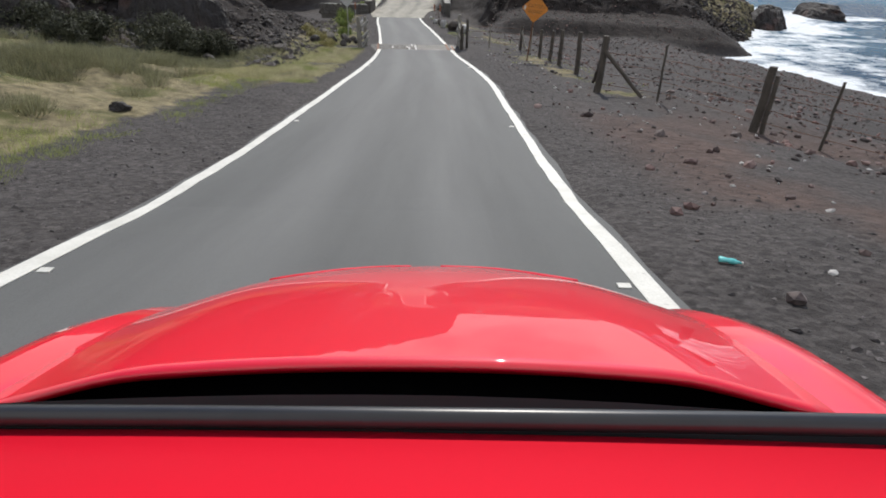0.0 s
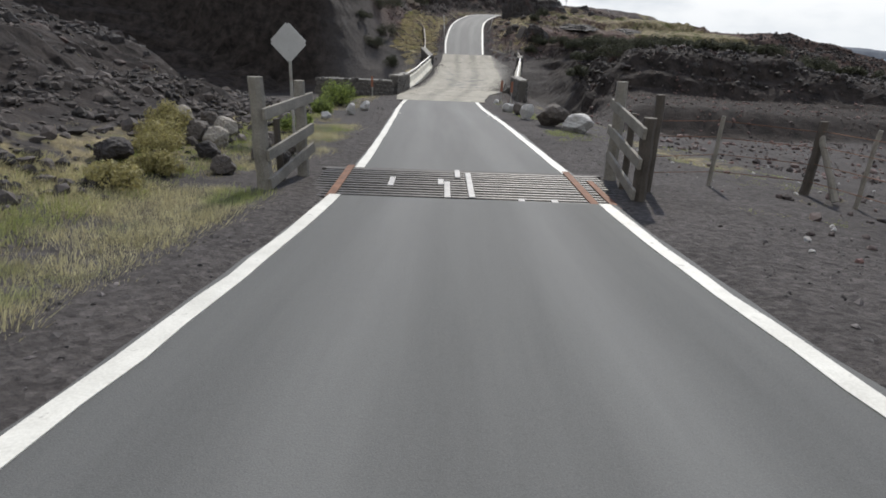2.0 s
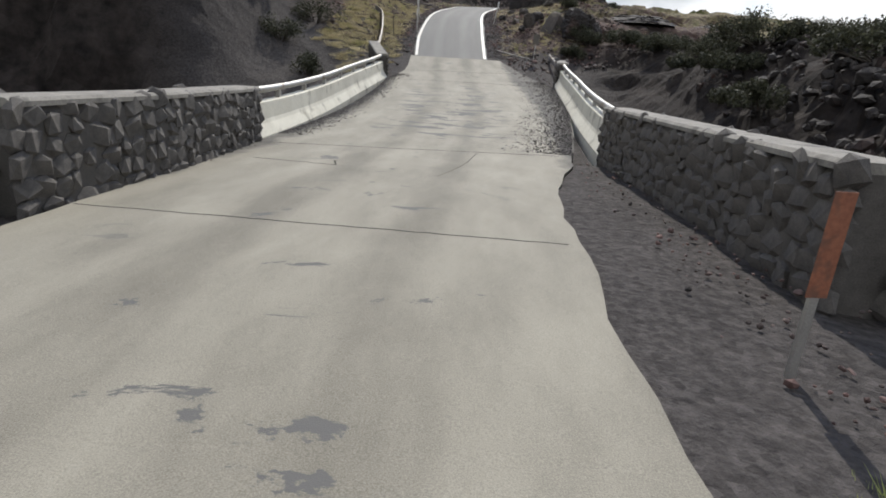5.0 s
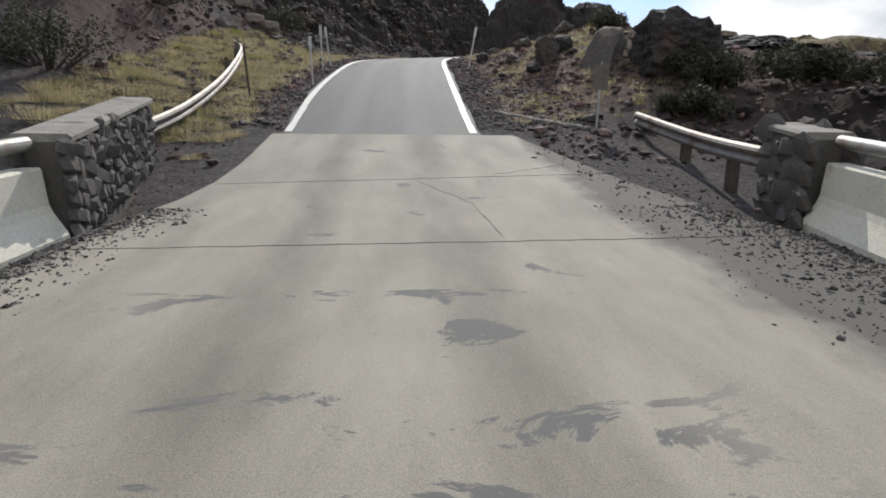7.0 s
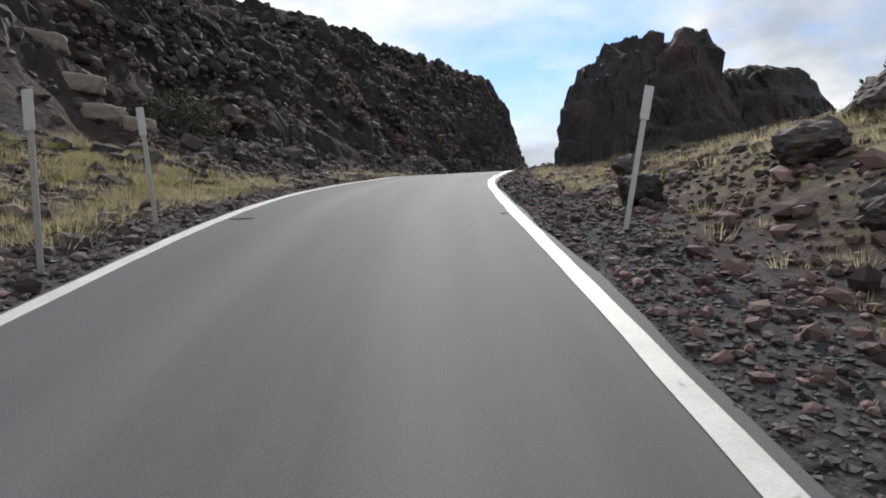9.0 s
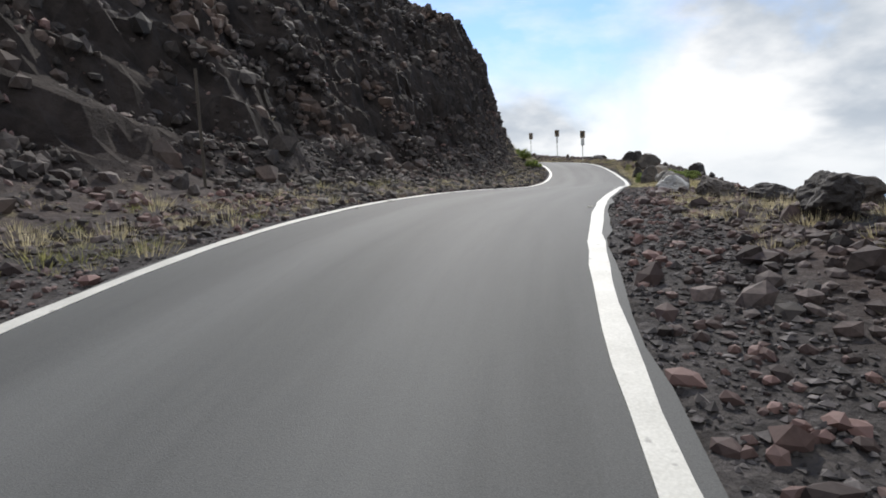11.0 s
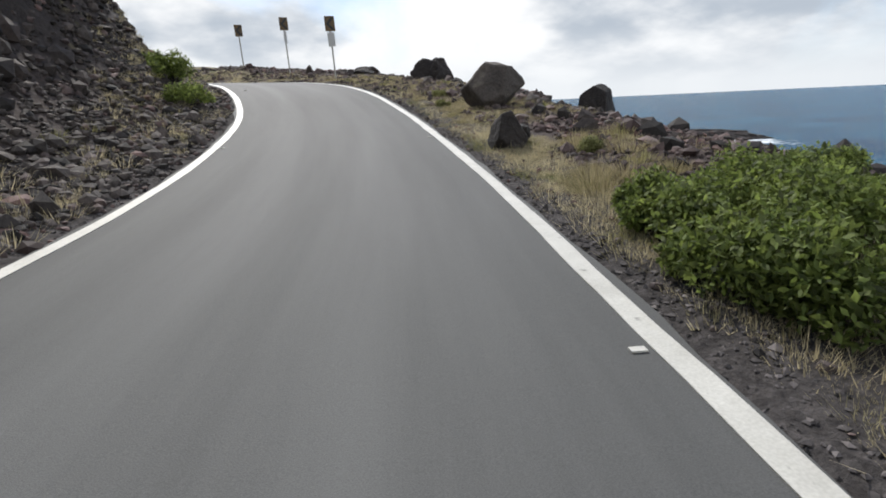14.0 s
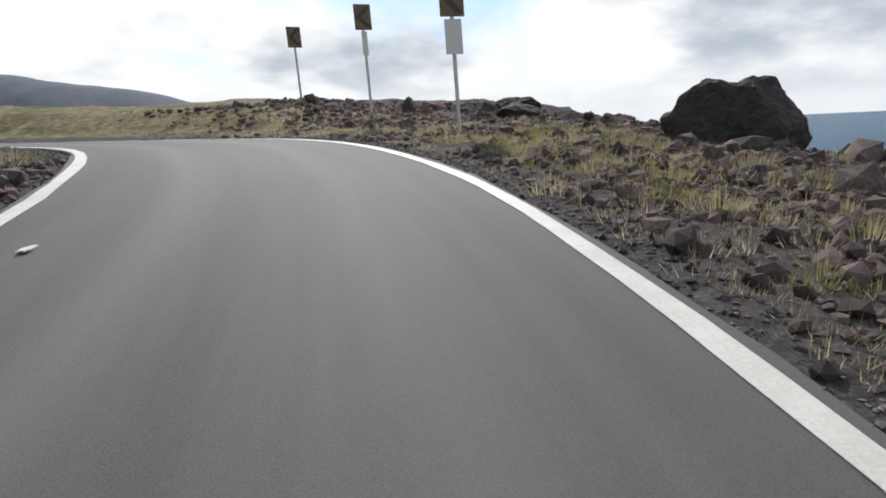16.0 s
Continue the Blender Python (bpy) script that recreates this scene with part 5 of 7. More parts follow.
def chevron_sign(x, y, topz, turn, low, label):
    z = gz(x, y)
    root = empty("chevron_sign", pose(x, y, z, 0, -2, turn))
    tagged(root, label, "road sign", "chevron signs on the bend")
    h = topz - z
    bm = bmesh.new(); box(bm, (-0.032, 0.012, -0.5), (0.032, 0.06, h - 0.05), 0.004); part("post", bm, M_GALV, root)
    bm = bmesh.new(); box(bm, (-0.24, 0, h - 0.66), (0.24, 0.008, h), 0.0)
    part("panel", bm, M_YELLOW, root, "faded yellow chevron panel")
    bm = bmesh.new()
    for sgn in (-1, 1):
        a, b = Vector((-0.2, -0.003, h - 0.33)), Vector((0.16, -0.003, h - 0.33 + sgn * 0.27))
        w = Vector((0.16, 0, 0))
        bm.faces.new([bm.verts.new(v) for v in ((a, a + w, b + w * 0.4, b - w * 0.5) if sgn > 0 else (a + w, a, b - w * 0.5, b + w * 0.4))])
    g = bmesh.ops.extrude_face_region(bm, geom=bm.faces[:])
    bmesh.ops.translate(bm, verts=[v for v in g["geom"] if isinstance(v, bmesh.types.BMVert)], vec=(0, 0.002, 0))
    part("chevron", bm, M_BLACK, root, "black arrow shape")
    if low:
        bm = bmesh.new(); box(bm, (-low / 2, 0, h - 1.32), (low / 2, 0.008, h - 0.70), 0.0)
        part("lower_panel", bm, M_SIGNBACK, root, "narrow grey panel below")


chevron_sign(7.08, 167.3, 9.15, 20, 0, "faded chevron sign on a tall thin post at the bend")
chevron_sign(8.94, 163.2, 9.0, 12, 0.16, "faded chevron sign with a narrow panel on a tall post")
chevron_sign(9.9, 157.55, 8.26, 6, 0.34, "faded chevron sign with a grey plate on a tall post")


def delineator(x, y, high, lean, mat, label):
    root = empty("marker_post", pose(x, y, gz(x, y), lean[0], lean[1], 0))
    tagged(root, label, "marker post", "roadside marker posts")
    bm = bmesh.new(); box(bm, (-0.03, 0, -0.3), (0.03, 0.012, high), 0.003)
    box(bm, (-0.012, 0.012, -0.3), (0.012, 0.035, high), 0.003); part("post", bm, mat, root)
    if mat == M_WOODDARK:
        return
    bm = bmesh.new(); box(bm, (-0.05, -0.008, high - 0.34), (0.05, -0.001, high + 0.02), 0.003); part("reflector", bm, M_SIGNBACK, root)


delineator(-9.2, 92.0, 1.5, (0, -2), M_GALV, "thin weathered marker post among dry grass")
delineator(-9.7, 95.8, 1.6, (0, -2), M_GALV, "thin steel marker post among dry grass and stones")
delineator(-9.9, 98.1, 1.5, (0, -6), M_GALV, "leaning thin steel marker post on the stony bank")
delineator(-4.2, 96.95, 1.55, (0, 10), M_GALV, "leaning steel marker post with a pale reflector")
delineator(-10.3, 89.4, 1.35, (0, -4), M_WOODDARK, "thin dark marker post by the guard rail")
delineator(-9.75, 117.3, 2.3, (0, -2), M_WOODDARK, "tall dark post in the shade of the cliff")


# ---- boulders ----
roadside = [
    (0.62, 41.05, 1.02, 0.8, 0.62, M_WHITE, "pale grey rounded boulder on the gravel verge"),
    (-0.1, 42.25, 1.08, 0.9, 0.84, M_LAVA2, "dark grey boulder beside the road"),
    (-0.8, 44.3, 0.58, 0.5, 0.62, M_WHITE, "pale boulder on the road verge"),
    (-1.1, 46.1, 0.58, 0.5, 0.52, M_LAVA2, "dark boulder on the grassy verge"),
    (-1.5, 47.6, 0.5, 0.45, 0.4, M_WHITE, "whitish stone on the road verge"),
    (-2.1, 52.9, 0.3, 0.28, 0.24, M_WHITE, "whitish stone near the bridge"),
    (-7.26, 41.0, 0.37, 0.35, 0.27, M_WHITE, "pale stone beside green weeds"),
    (-6.97, 42.95, 0.36, 0.36, 0.46, M_WHITE, "white painted-looking stone on the verge"),
    (-6.95, 44.95, 0.46, 0.4, 0.43, M_WHITE, "white stone at the gully's edge"),
]
for i, (x, y, a, b, c, m, lab) in enumerate(roadside):
    boulder("boulder", x, y, (a, b, c), m, lab, 200 + i, 0.1, group="verge boulders", fine=0.05, rough=0.25)
M_TAN = material("tan_weathered_rock", (0.12, 0.097, 0.078), (0.34, 0.28, 0.225), 0.88, 2.2, 26, 0.6, 0.03, spots=((0.055, 0.045, 0.04), 1.6, 0.56, 0.7))
M_STREAK = material("pale_streaks_and_lit_face", (0.17, 0.155, 0.14), (0.52, 0.50, 0.46), 0.85, 2.6, 20, 0.5, 0.02, spots=((0.13, 0.115, 0.10), 3.2, 0.5, 0.64))
seaside = [
    (0.95, 119.95, 0.9, 0.8, 0.68, M_WHITE, "whitish blocky boulder on the gravel verge"),
    (2.1, 122.3, 0.9, 0.8, 0.70, M_LAVA2, "dark slab-sided boulder edging the road"),
    (3.9, 123.5, 0.8, 0.7, 0.6, M_LAVA, "low black boulder behind the verge boulders"),
    (2.45, 123.5, 0.92, 0.8, 0.70, M_STREAK, "whitish angular boulder edging the road"),
    (3.2, 125.05, 1.0, 0.85, 0.78, M_LAVA2, "grey rounded boulder edging the road"),
    (3.6, 126.35, 0.76, 0.7, 0.78, M_STREAK, "whitish boulder edging the road"),
    (3.48, 127.35, 0.7, 0.66, 1.02, M_LAVA2, "grey upright boulder edging the road"),
    (4.7, 129.75, 1.35, 1.3, 0.92, M_TAN, "large tan and white boulder in dry grass, its lit side put into the colour"),
    (5.5, 131.25, 1.0, 0.72, 1.08, M_PALE, "upright tan boulder above the sea"),
    (7.72, 139.2, 0.7, 0.64, 0.86, M_LAVA, "dark angular boulder in dry grass"),
    (8.2, 139.4, 0.38, 0.34, 0.36, M_LAVA, "dark angular boulder beside a larger one"),
    (10.36, 143.95, 1.62, 1.4, 1.4, M_LAVA2, "huge brown-grey weathered boulder on the bank"),
    (13.64, 143.8, 1.3, 1.1, 1.4, M_LAVA, "tall black lava boulder above the sea"),
    (13.9, 154.9, 2.4, 2.0, 2.7, M_LAVA, "huge black lava boulder on the headland"),
    (9.96, 163.0, 0.55, 0.4, 0.55, M_LAVA2, "small dark upright stone by the bend"),
    (12.2, 160.5, 1.3, 1.0, 0.55, M_LAVA, "low black lava boulder on the bank"),
    (13.5, 163.5, 1.6, 1.2, 0.6, M_LAVA, "low black lava boulder on the bank"),
]
SLAB = [((0, 0, 1), 0.45), ((0, 0, -1), 0.45), ((1, 0.1, 0), 0.7), ((-1, 0.2, 0), 0.7), ((0.2, 1, 0), 0.8), ((0.1, -1, 0), 0.72)]
# main faces of the two big boulders beside the shrubs: direction, distance
BLOCKY_FACES = [((-0.95, 0.15, 0.25), 0.58), ((-0.25, -0.95, 0.2), 0.62), ((0.75, -0.4, 0.6), 0.66), ((-0.2, 0.4, 0.9), 0.6), ((0.9, 0.5, 0.0), 0.75), ((0.1, 1.0, 0.1), 0.7), ((-0.6, -0.5, -0.6), 0.75)]
HUGE = [((-0.75, -0.6, 0.35), 0.6), ((0.5, -0.85, 0.1), 0.66), ((0.1, -0.2, 1.0), 0.78), ((0.8, 0.0, 0.65), 0.68), ((-0.8, 0.3, 0.6), 0.7), ((1.0, 0.2, -0.1), 0.72), ((0.2, 1.0, 0.0), 0.7), ((0.6, -0.4, -0.6), 0.62), ((-0.9, 0.0, -0.3), 0.75)]
UPRIGHT = [((-0.8, -0.55, 0.2), 0.52), ((-0.6, 0.8, 0.1), 0.66), ((0.55, -0.8, 0.15), 0.7), ((0.1, -0.4, 0.9), 0.82), ((-0.3, 0.5, 0.85), 0.7), ((0.8, 0.6, 0.1), 0.6)]
for i, (x, y, a, b, c, m, lab) in enumerate(seaside):
    top = {10.36: 5.20, 13.64: 4.52, 13.9: 6.18, 7.72: 4.0, 0.95: 2.88, 2.1: 3.02, 3.9: 2.80, 2.45: 3.10, 3.2: 3.22, 3.6: 3.25, 3.48: 3.52, 4.7: 3.57, 5.5: 3.72}.get(x)
    # tan boulder's left face: pale rock that also carries the side's light in colour
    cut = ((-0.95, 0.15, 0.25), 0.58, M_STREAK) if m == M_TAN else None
    split = {4.7: BLOCKY_FACES, 5.5: UPRIGHT, 13.64: UPRIGHT, 10.36: HUGE, 7.72: BLOCKY_FACES}.get(x)
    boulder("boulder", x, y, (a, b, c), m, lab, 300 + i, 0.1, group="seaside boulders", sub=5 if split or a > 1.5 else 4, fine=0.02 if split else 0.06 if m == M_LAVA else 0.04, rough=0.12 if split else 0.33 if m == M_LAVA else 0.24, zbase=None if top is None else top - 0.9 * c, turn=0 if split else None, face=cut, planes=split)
for i, (x, y, a, b, c) in enumerate([(-3.6, 98.3, 0.75, 0.6, 0.5), (-2.6, 95.2, 0.7, 0.6, 0.45), (-2.0, 97.2, 0.9, 0.7, 0.55), (-1.2, 94.0, 1.0, 0.8, 0.7), (-0.2, 98.6, 1.1, 0.9, 0.7), (-2.9, 100.9, 0.7, 0.5, 0.45),
                                      (-1.3, 111.5, 0.9, 0.7, 0.6), (0.2, 113.4, 1.2, 0.9, 0.7), (-0.6, 115.2, 0.8, 0.7, 0.5), (1.3, 116.6, 1.0, 0.8, 0.6), (2.2, 112.2, 1.6, 1.3, 1.0), (-12.6, 27.0, 1.3, 1.0, 0.8), (-9.5, 30.2, 0.8, 0.6, 0.5), (-7.6, 25.5, 0.7, 0.5, 0.4)]):
    boulder("boulder", x, y, (a, b, c), M_LAVA2 if i % 3 else M_LAVA, "dark lava boulder lying on the stony slope", 400 + i, 0.2, group="slope boulders")

for i, (x, y, a, b, c, m) in enumerate([(-8.9, 35.6, 0.6, 0.5, 0.5, M_PALE), (-8.6, 36.3, 0.5, 0.4, 0.45, M_LAVA2), (-7.7, 35.3, 0.55, 0.5, 0.45, M_PALE), (-6.3, 33.9, 0.5, 0.42, 0.42, M_LAVA2), (-6.5, 34.75, 0.45, 0.4, 0.4, M_LAVA2), (-5.8, 34.0, 0.42, 0.36, 0.36, M_LAVA2), (-7.6, 33.95, 0.6, 0.5, 0.5, M_LAVA2), (-7.1, 33.7, 0.5, 0.45, 0.45, M_PALE), (-5.5, 33.0, 0.36, 0.3, 0.3, M_LAVA), (-6.0, 33.2, 0.45, 0.4, 0.35, M_LAVA2), (-6.7, 32.6, 0.5, 0.45, 0.4, M_LAVA), (-6.0, 31.8, 0.5, 0.4, 0.35, M_LAVA2), (-7.4, 31.2, 0.6, 0.5, 0.4, M_LAVA)]):
    boulder("boulder", x, y, (a, b, c), m, "grey lava boulder heaped behind the timber fence", 450 + i, 0.12, group="boulders behind the fence", rough=0.25)

# the crag beside the road's crest, and other outcrops
crag("rock_crag", -0.3, 107.4, (5.4, 6.4, 4.35), "craggy black lava outcrop standing against the sky", 7, 8, 2.6, 0.5, n=150, steps=0.85, zbase=1.45, peaky=0.85)
crag("rock_crag", -1.35, 106.9, (3.4, 4.2, 3.9), "steep black lava block at the foot of the crag", 21, 20, 5.0, 0.4, n=80, steps=0.8, zbase=1.3)
crag("rock_crag", -0.75, 107.0, (2.6, 3.4, 4.55), "jagged black lava peak on the crag", 33, 50, 2.2, 0.4, n=90, steps=0.7, zbase=1.4, peaky=0.9)
crag("rock_crag", 3.0, 108.0, (6.6, 5.8, 3.5), "lower shoulder of dark lava beside the crag", 9, 30, 2.5, 0.4, zbase=1.6)
crag("lava_rock", -12.9, 26.9, (5.4, 4.8, 3.9), "huge dark lava rock beyond the dry grass", 61, 15, 2.6, 0.5, n=90, zbase=-2.8, peaky=0.5)
crag("lava_rock", -15.4, 20.8, (4.2, 3.6, 2.9), "dark jagged lava rock among the tussocks", 63, 40, 2.6, 0.5, n=80)
crag("lava_rock", -18.6, 22.8, (4.6, 3.8, 3.0), "dark jagged lava rock below the hillside", 64, 70, 2.6, 0.5, n=80)
boulder("boulder", -8.6, 20.2, (0.7, 0.6, 0.45), M_LAVA, "small black lava boulder at the grass's edge", 521, 0.2, group="slope boulders")
boulder("boulder", -6.1, 10.2, (0.42, 0.36, 0.24), M_LAVA, "small black lava boulder at the grass's edge", 522, 0.2, group="slope boulders")
for i, (x, y, a, b, c) in enumerate([(-18.4, 106.6, 1.5, 0.9, 0.6), (-17.4, 106.4, 1.4, 0.9, 0.6), (-16.5, 106.6, 1.3, 0.8, 0.55), (-15.7, 106.3, 1.2, 0.8, 0.55), (-14.9, 106.5, 1.0, 0.7, 0.5)]):
    boulder("rock_ledge", x, y, (a, b, c), M_TAN, "pale weathered rock ledge on the stony slope", 470 + i, 0.3, group="pale ledges", turn=20 + 9 * i, rough=0.25, planes=SLAB)
crag("rock_crag", 6.2, 97.0, (6.0, 5.0, 0.6), "low black lava outcrop on the rise", 12, 60, 2.5, 0.3)
crag("rock_crag", 12.0, 98.5, (6.0, 5.0, 0.6), "low black lava outcrop on the rise", 13, 10, 2.5, 0.3)
crag("rock_crag", 13.0, 149.2, (4.8, 4.2, 1.5), "rubbly dark lava mound on the bank above the sea", 16, 40, 2.2, 0.2, steps=0.2, zbase=3.2)
boulder("boulder", -1.8, 93.1, (0.9, 0.75, 1.05), M_LAVA2, "upright dark grey boulder standing out of the road cut", 511, 0.15, group="slope boulders", sub=5)
boulder("boulder", -2.2, 92.7, (0.6, 0.55, 0.45), M_LAVA, "dark boulder below a taller one", 512, 0.15, group="slope boulders")
boulder("rock_slab", -0.3, 91.5, (1.2, 2.3, 0.55), M_LAVA2, "grey flat rock slab leaning on the road cut", 503, 0.0, turn=-46, rough=0.12, sub=5, tilt=58, zbase=-0.95, fine=0.04, planes=SLAB)
boulder("boulder", 1.3, 89.9, (2.8, 2.4, 2.1), M_LAVA, "black lava mass behind the leaning slab", 504, 0.2, group="slope boulders", sub=5, zbase=-1.3)
for i, (x, y, a, b, c) in enumerate(SEA_ROCKS):
    crag("sea_rock", x, y, (a, b, c * 1.3), "black lava rock standing in white surf", 40 + i, 20 + 17 * i, 2.5, 0.6, zbase=SEA, n=50)["group"] = "rocks in the surf"



# ---- scattered cover ----
RNG = np.random.default_rng(7)


def scatter(n, xr, yr, want):
    """n points of a rectangle kept with the chance want(station, offset, x, y) gives, with their ground height."""
    x, y = RNG.uniform(*xr, n), RNG.uniform(*yr, n)
    st, off, z, hw = near_road(x, y)
    keep = RNG.random(n) < want(st, off, x, y) * (np.abs(off) > hw + 0.34)
    return x[keep], y[keep], ground_at(x[keep], y[keep])


PHI = (1 + 5**0.5) / 2
ICO_V = np.array([(-1, PHI, 0), (1, PHI, 0), (-1, -PHI, 0), (1, -PHI, 0), (0, -1, PHI), (0, 1, PHI), (0, -1, -PHI), (0, 1, -PHI), (PHI, 0, -1), (PHI, 0, 1), (-PHI, 0, -1), (-PHI, 0, 1)]) / 1.9
ICO_F = np.array([(0, 11, 5), (0, 5, 1), (0, 1, 7), (0, 7, 10), (0, 10, 11), (1, 5, 9), (5, 11, 4), (11, 10, 2), (10, 7, 6), (7, 1, 8), (3, 9, 4), (3, 4, 2), (3, 2, 6), (3, 6, 8), (3, 8, 9), (4, 9, 5), (2, 4, 11), (6, 2, 10), (8, 6, 7), (9, 8, 1)])


def stones(name, xyz, size, mat, label, flat=0.6):
    """Loose stones as one mesh, each an angular lump of its own."""
    x, y, z = xyz
    n = len(x)
    v = np.repeat(ICO_V[None], n, 0) * RNG.uniform(0.62, 1.18, (n, 12, 1))
    s = size[:, None] * np.stack([RNG.uniform(0.7, 1.3, n), RNG.uniform(0.7, 1.3, n), RNG.uniform(0.5, 1.0, n) * flat / 0.6], 1) / 2
    v = v * s[:, None, :]
    a, t = RNG.uniform(0, 6.283, n), RNG.uniform(-0.5, 0.5, n)
    ct, sn = np.cos(t)[:, None], np.sin(t)[:, None]
    v = np.stack([v[..., 0], v[..., 1] * ct - v[..., 2] * sn, v[..., 1] * sn + v[..., 2] * ct], -1)
    ca_, sa_ = np.cos(a)[:, None], np.sin(a)[:, None]
    v = np.stack([v[..., 0] * ca_ - v[..., 1] * sa_ + x[:, None], v[..., 0] * sa_ + v[..., 1] * ca_ + y[:, None], v[..., 2] + (z + size * 0.12)[:, None]], -1)
    f = (ICO_F[None] + (np.arange(n) * 12)[:, None, None]).reshape(-1, 3)
    ob = mesh_np(name, v.reshape(-1, 3), f, mat)
    return tagged(ob, label, "stones", kind="stuff")


box01 = lambda v, a, b: ((v > a) & (v < b)).astype(float)
band = lambda o, a, b, c, e: step01(a, b, o) * (1 - step01(c, e, o))


def w_talus(st, off, x, y):
    left = band(-off, 2.7, 3.6, 7.5, 12) * box01(st, 94, 156) + 0.35 * band(-off, 2.6, 3.2, 5, 7) * box01(st, 84, 94)
    right = band(off, 2.6, 3.4, 9, 13) * box01(st, 84, 120) + 0.9 * band(off, 4.6, 6.4, 11, 16) * box01(st, 118, 168)
    clump = step01(0.35, 0.6, fbm(x / 2.1, y / 2.1, 3, 131))
    return np.clip(left + right, 0, 1) * (0.35 + 0.65 * clump)


p = scatter(150000, (-26, 22), (20, 170), w_talus)
stones("rubble", p, np.clip(RNG.lognormal(-2.25, 0.5, len(p[0])), 0.05, 0.36), M_STONES, "loose angular lava rubble along the road banks")
p = scatter(14000, (-26, -5), (20, 54), lambda st, off, x, y: 0.75 * band(-off, 4, 5.8, 13, 18) * box01(st, 21, 52) * (0.35 + 0.65 * step01(0.35, 0.6, fbm(x / 2.1, y / 2.1, 3, 131))))
stones("rubble", p, np.clip(RNG.lognormal(-2.15, 0.5, len(p[0])), 0.05, 0.4), M_CLINKER, "loose dark clinker on the inland bank")
p = scatter(80000, (-24, 6), (92, 160), lambda st, off, x, y: band(-off, 4.8, 6.8, 13, 18) * step01(98, 112, st) * box01(st, 98, 155) * (0.2 + 0.8 * step01(0.4, 0.6, fbm(x / 3, y / 3, 3, 133))))
stones("cliff_blocks", p, np.clip(RNG.lognormal(-1.45, 0.5, len(p[0])), 0.12, 0.8), M_CLIFF, "angular dark brown lava blocks breaking out of the cliff", 0.75)
p = scatter(30000, (4, 46), (58, 106), lambda st, off, x, y: step01(62, 65, y) * (off > 9) * np.where(x > 26, 1.0, 1 - step01(72, 78, y)) * (0.25 + 0.75 * step01(0.38, 0.6, fbm(x / 4, y / 4, 3, 137))))
keep = p[2] > SEA - 0.3
stones("lava_blocks", tuple(v[keep] for v in p), np.clip(RNG.lognormal(-1.5, 0.45, keep.sum()), 0.1, 0.6), M_LAVA, "black clinkery lava blocks covering the headland", 0.75)
p = scatter(9000, (-28, -8), (16, 46), lambda st, off, x, y: band(-off, 9, 12, 22, 27) * (0.2 + 0.8 * step01(0.4, 0.6, fbm(x / 3, y / 3, 3, 139))))
stones("lava_blocks", p, np.clip(RNG.lognormal(-1.5, 0.45, len(p[0])), 0.1, 0.6), M_LAVA, "black clinkery lava blocks among the thickets", 0.75)
p = scatter(5000, (-26, 22), (20, 170), w_talus)
stones("rubble", p, np.clip(RNG.lognormal(-1.55, 0.35, len(p[0])), 0.15, 0.38), M_STONES, "larger lava blocks lying on the slopes", 0.5)
p = scatter(11000, (2, 34), (2, 64), lambda st, off, x, y: np.clip(0.25 * band(off, 2.6, 3.0, 6, 7) + band(off, 6.2, 7.5, 26, 34), 0, 1))
stones("beach_shingle", p, np.clip(RNG.lognormal(-2.4, 0.5, len(p[0])), 0.04, 0.28), M_STONES, "grey beach stones between fence and sea")
p = scatter(900, (1, 12), (0, 40), lambda st, off, x, y: band(off, 3.0, 4.0, 9, 10) * 0.5)
M_CHIPS = material("pale_chips", (0.2, 0.19, 0.18), (0.42, 0.41, 0.39), 0.9, 4, 30, 0.3, 0.01, random_tint=0.4)
stones("stone_chips", p, RNG.uniform(0.03, 0.11, len(p[0])), M_CHIPS, "pale stone chips on the dark shoulder")
p = scatter(14000, (-12, 3), (53, 87), lambda st, off, x, y: 0.9 * (band(-off, 2.7, 3.1, 3.3, 3.6) + band(off, 2.9, 3.5, 4.6, 5.0)))
pz = np.array([road_z(v) for v in p[1]])
keep = p[2] > pz - 0.6
stones("grit", (p[0][keep], p[1][keep], np.maximum(p[2], pz)[keep] + 0.0), np.clip(RNG.lognormal(-3.4, 0.45, keep.sum()), 0.015, 0.09), M_STONES, "grit and gravel along the deck's edges")


def roadside(n, spans, lo, hi, side):
    """Points spread evenly beside the road: station spans, distance past the edge line, side."""
    long = np.array([b - a for a, b in spans])
    k = RNG.choice(len(spans), n, p=long / long.sum())
    s = np.array([a for a, b in spans])[k] + RNG.random(n) * long[k]
    o = np.interp(s, STN, CL[:, 3]) + lo + RNG.random(n) * (hi - lo)
    x = np.interp(s, STN, CL[:, 0]) + side * o * np.interp(s, STN, RGT[:, 0])
    y = np.interp(s, STN, CL[:, 1]) + side * o * np.interp(s, STN, RGT[:, 1])
    return x, y, ground_at(x, y)


OCT_V = np.array([(1, 0, 0), (-1, 0, 0), (0, 1, 0), (0, -1, 0), (0, 0, 1), (0, 0, -1)], float)
OCT_F = np.array([(0, 2, 4), (2, 1, 4), (1, 3, 4), (3, 0, 4), (2, 0, 5), (1, 2, 5), (3, 1, 5), (0, 3, 5)])


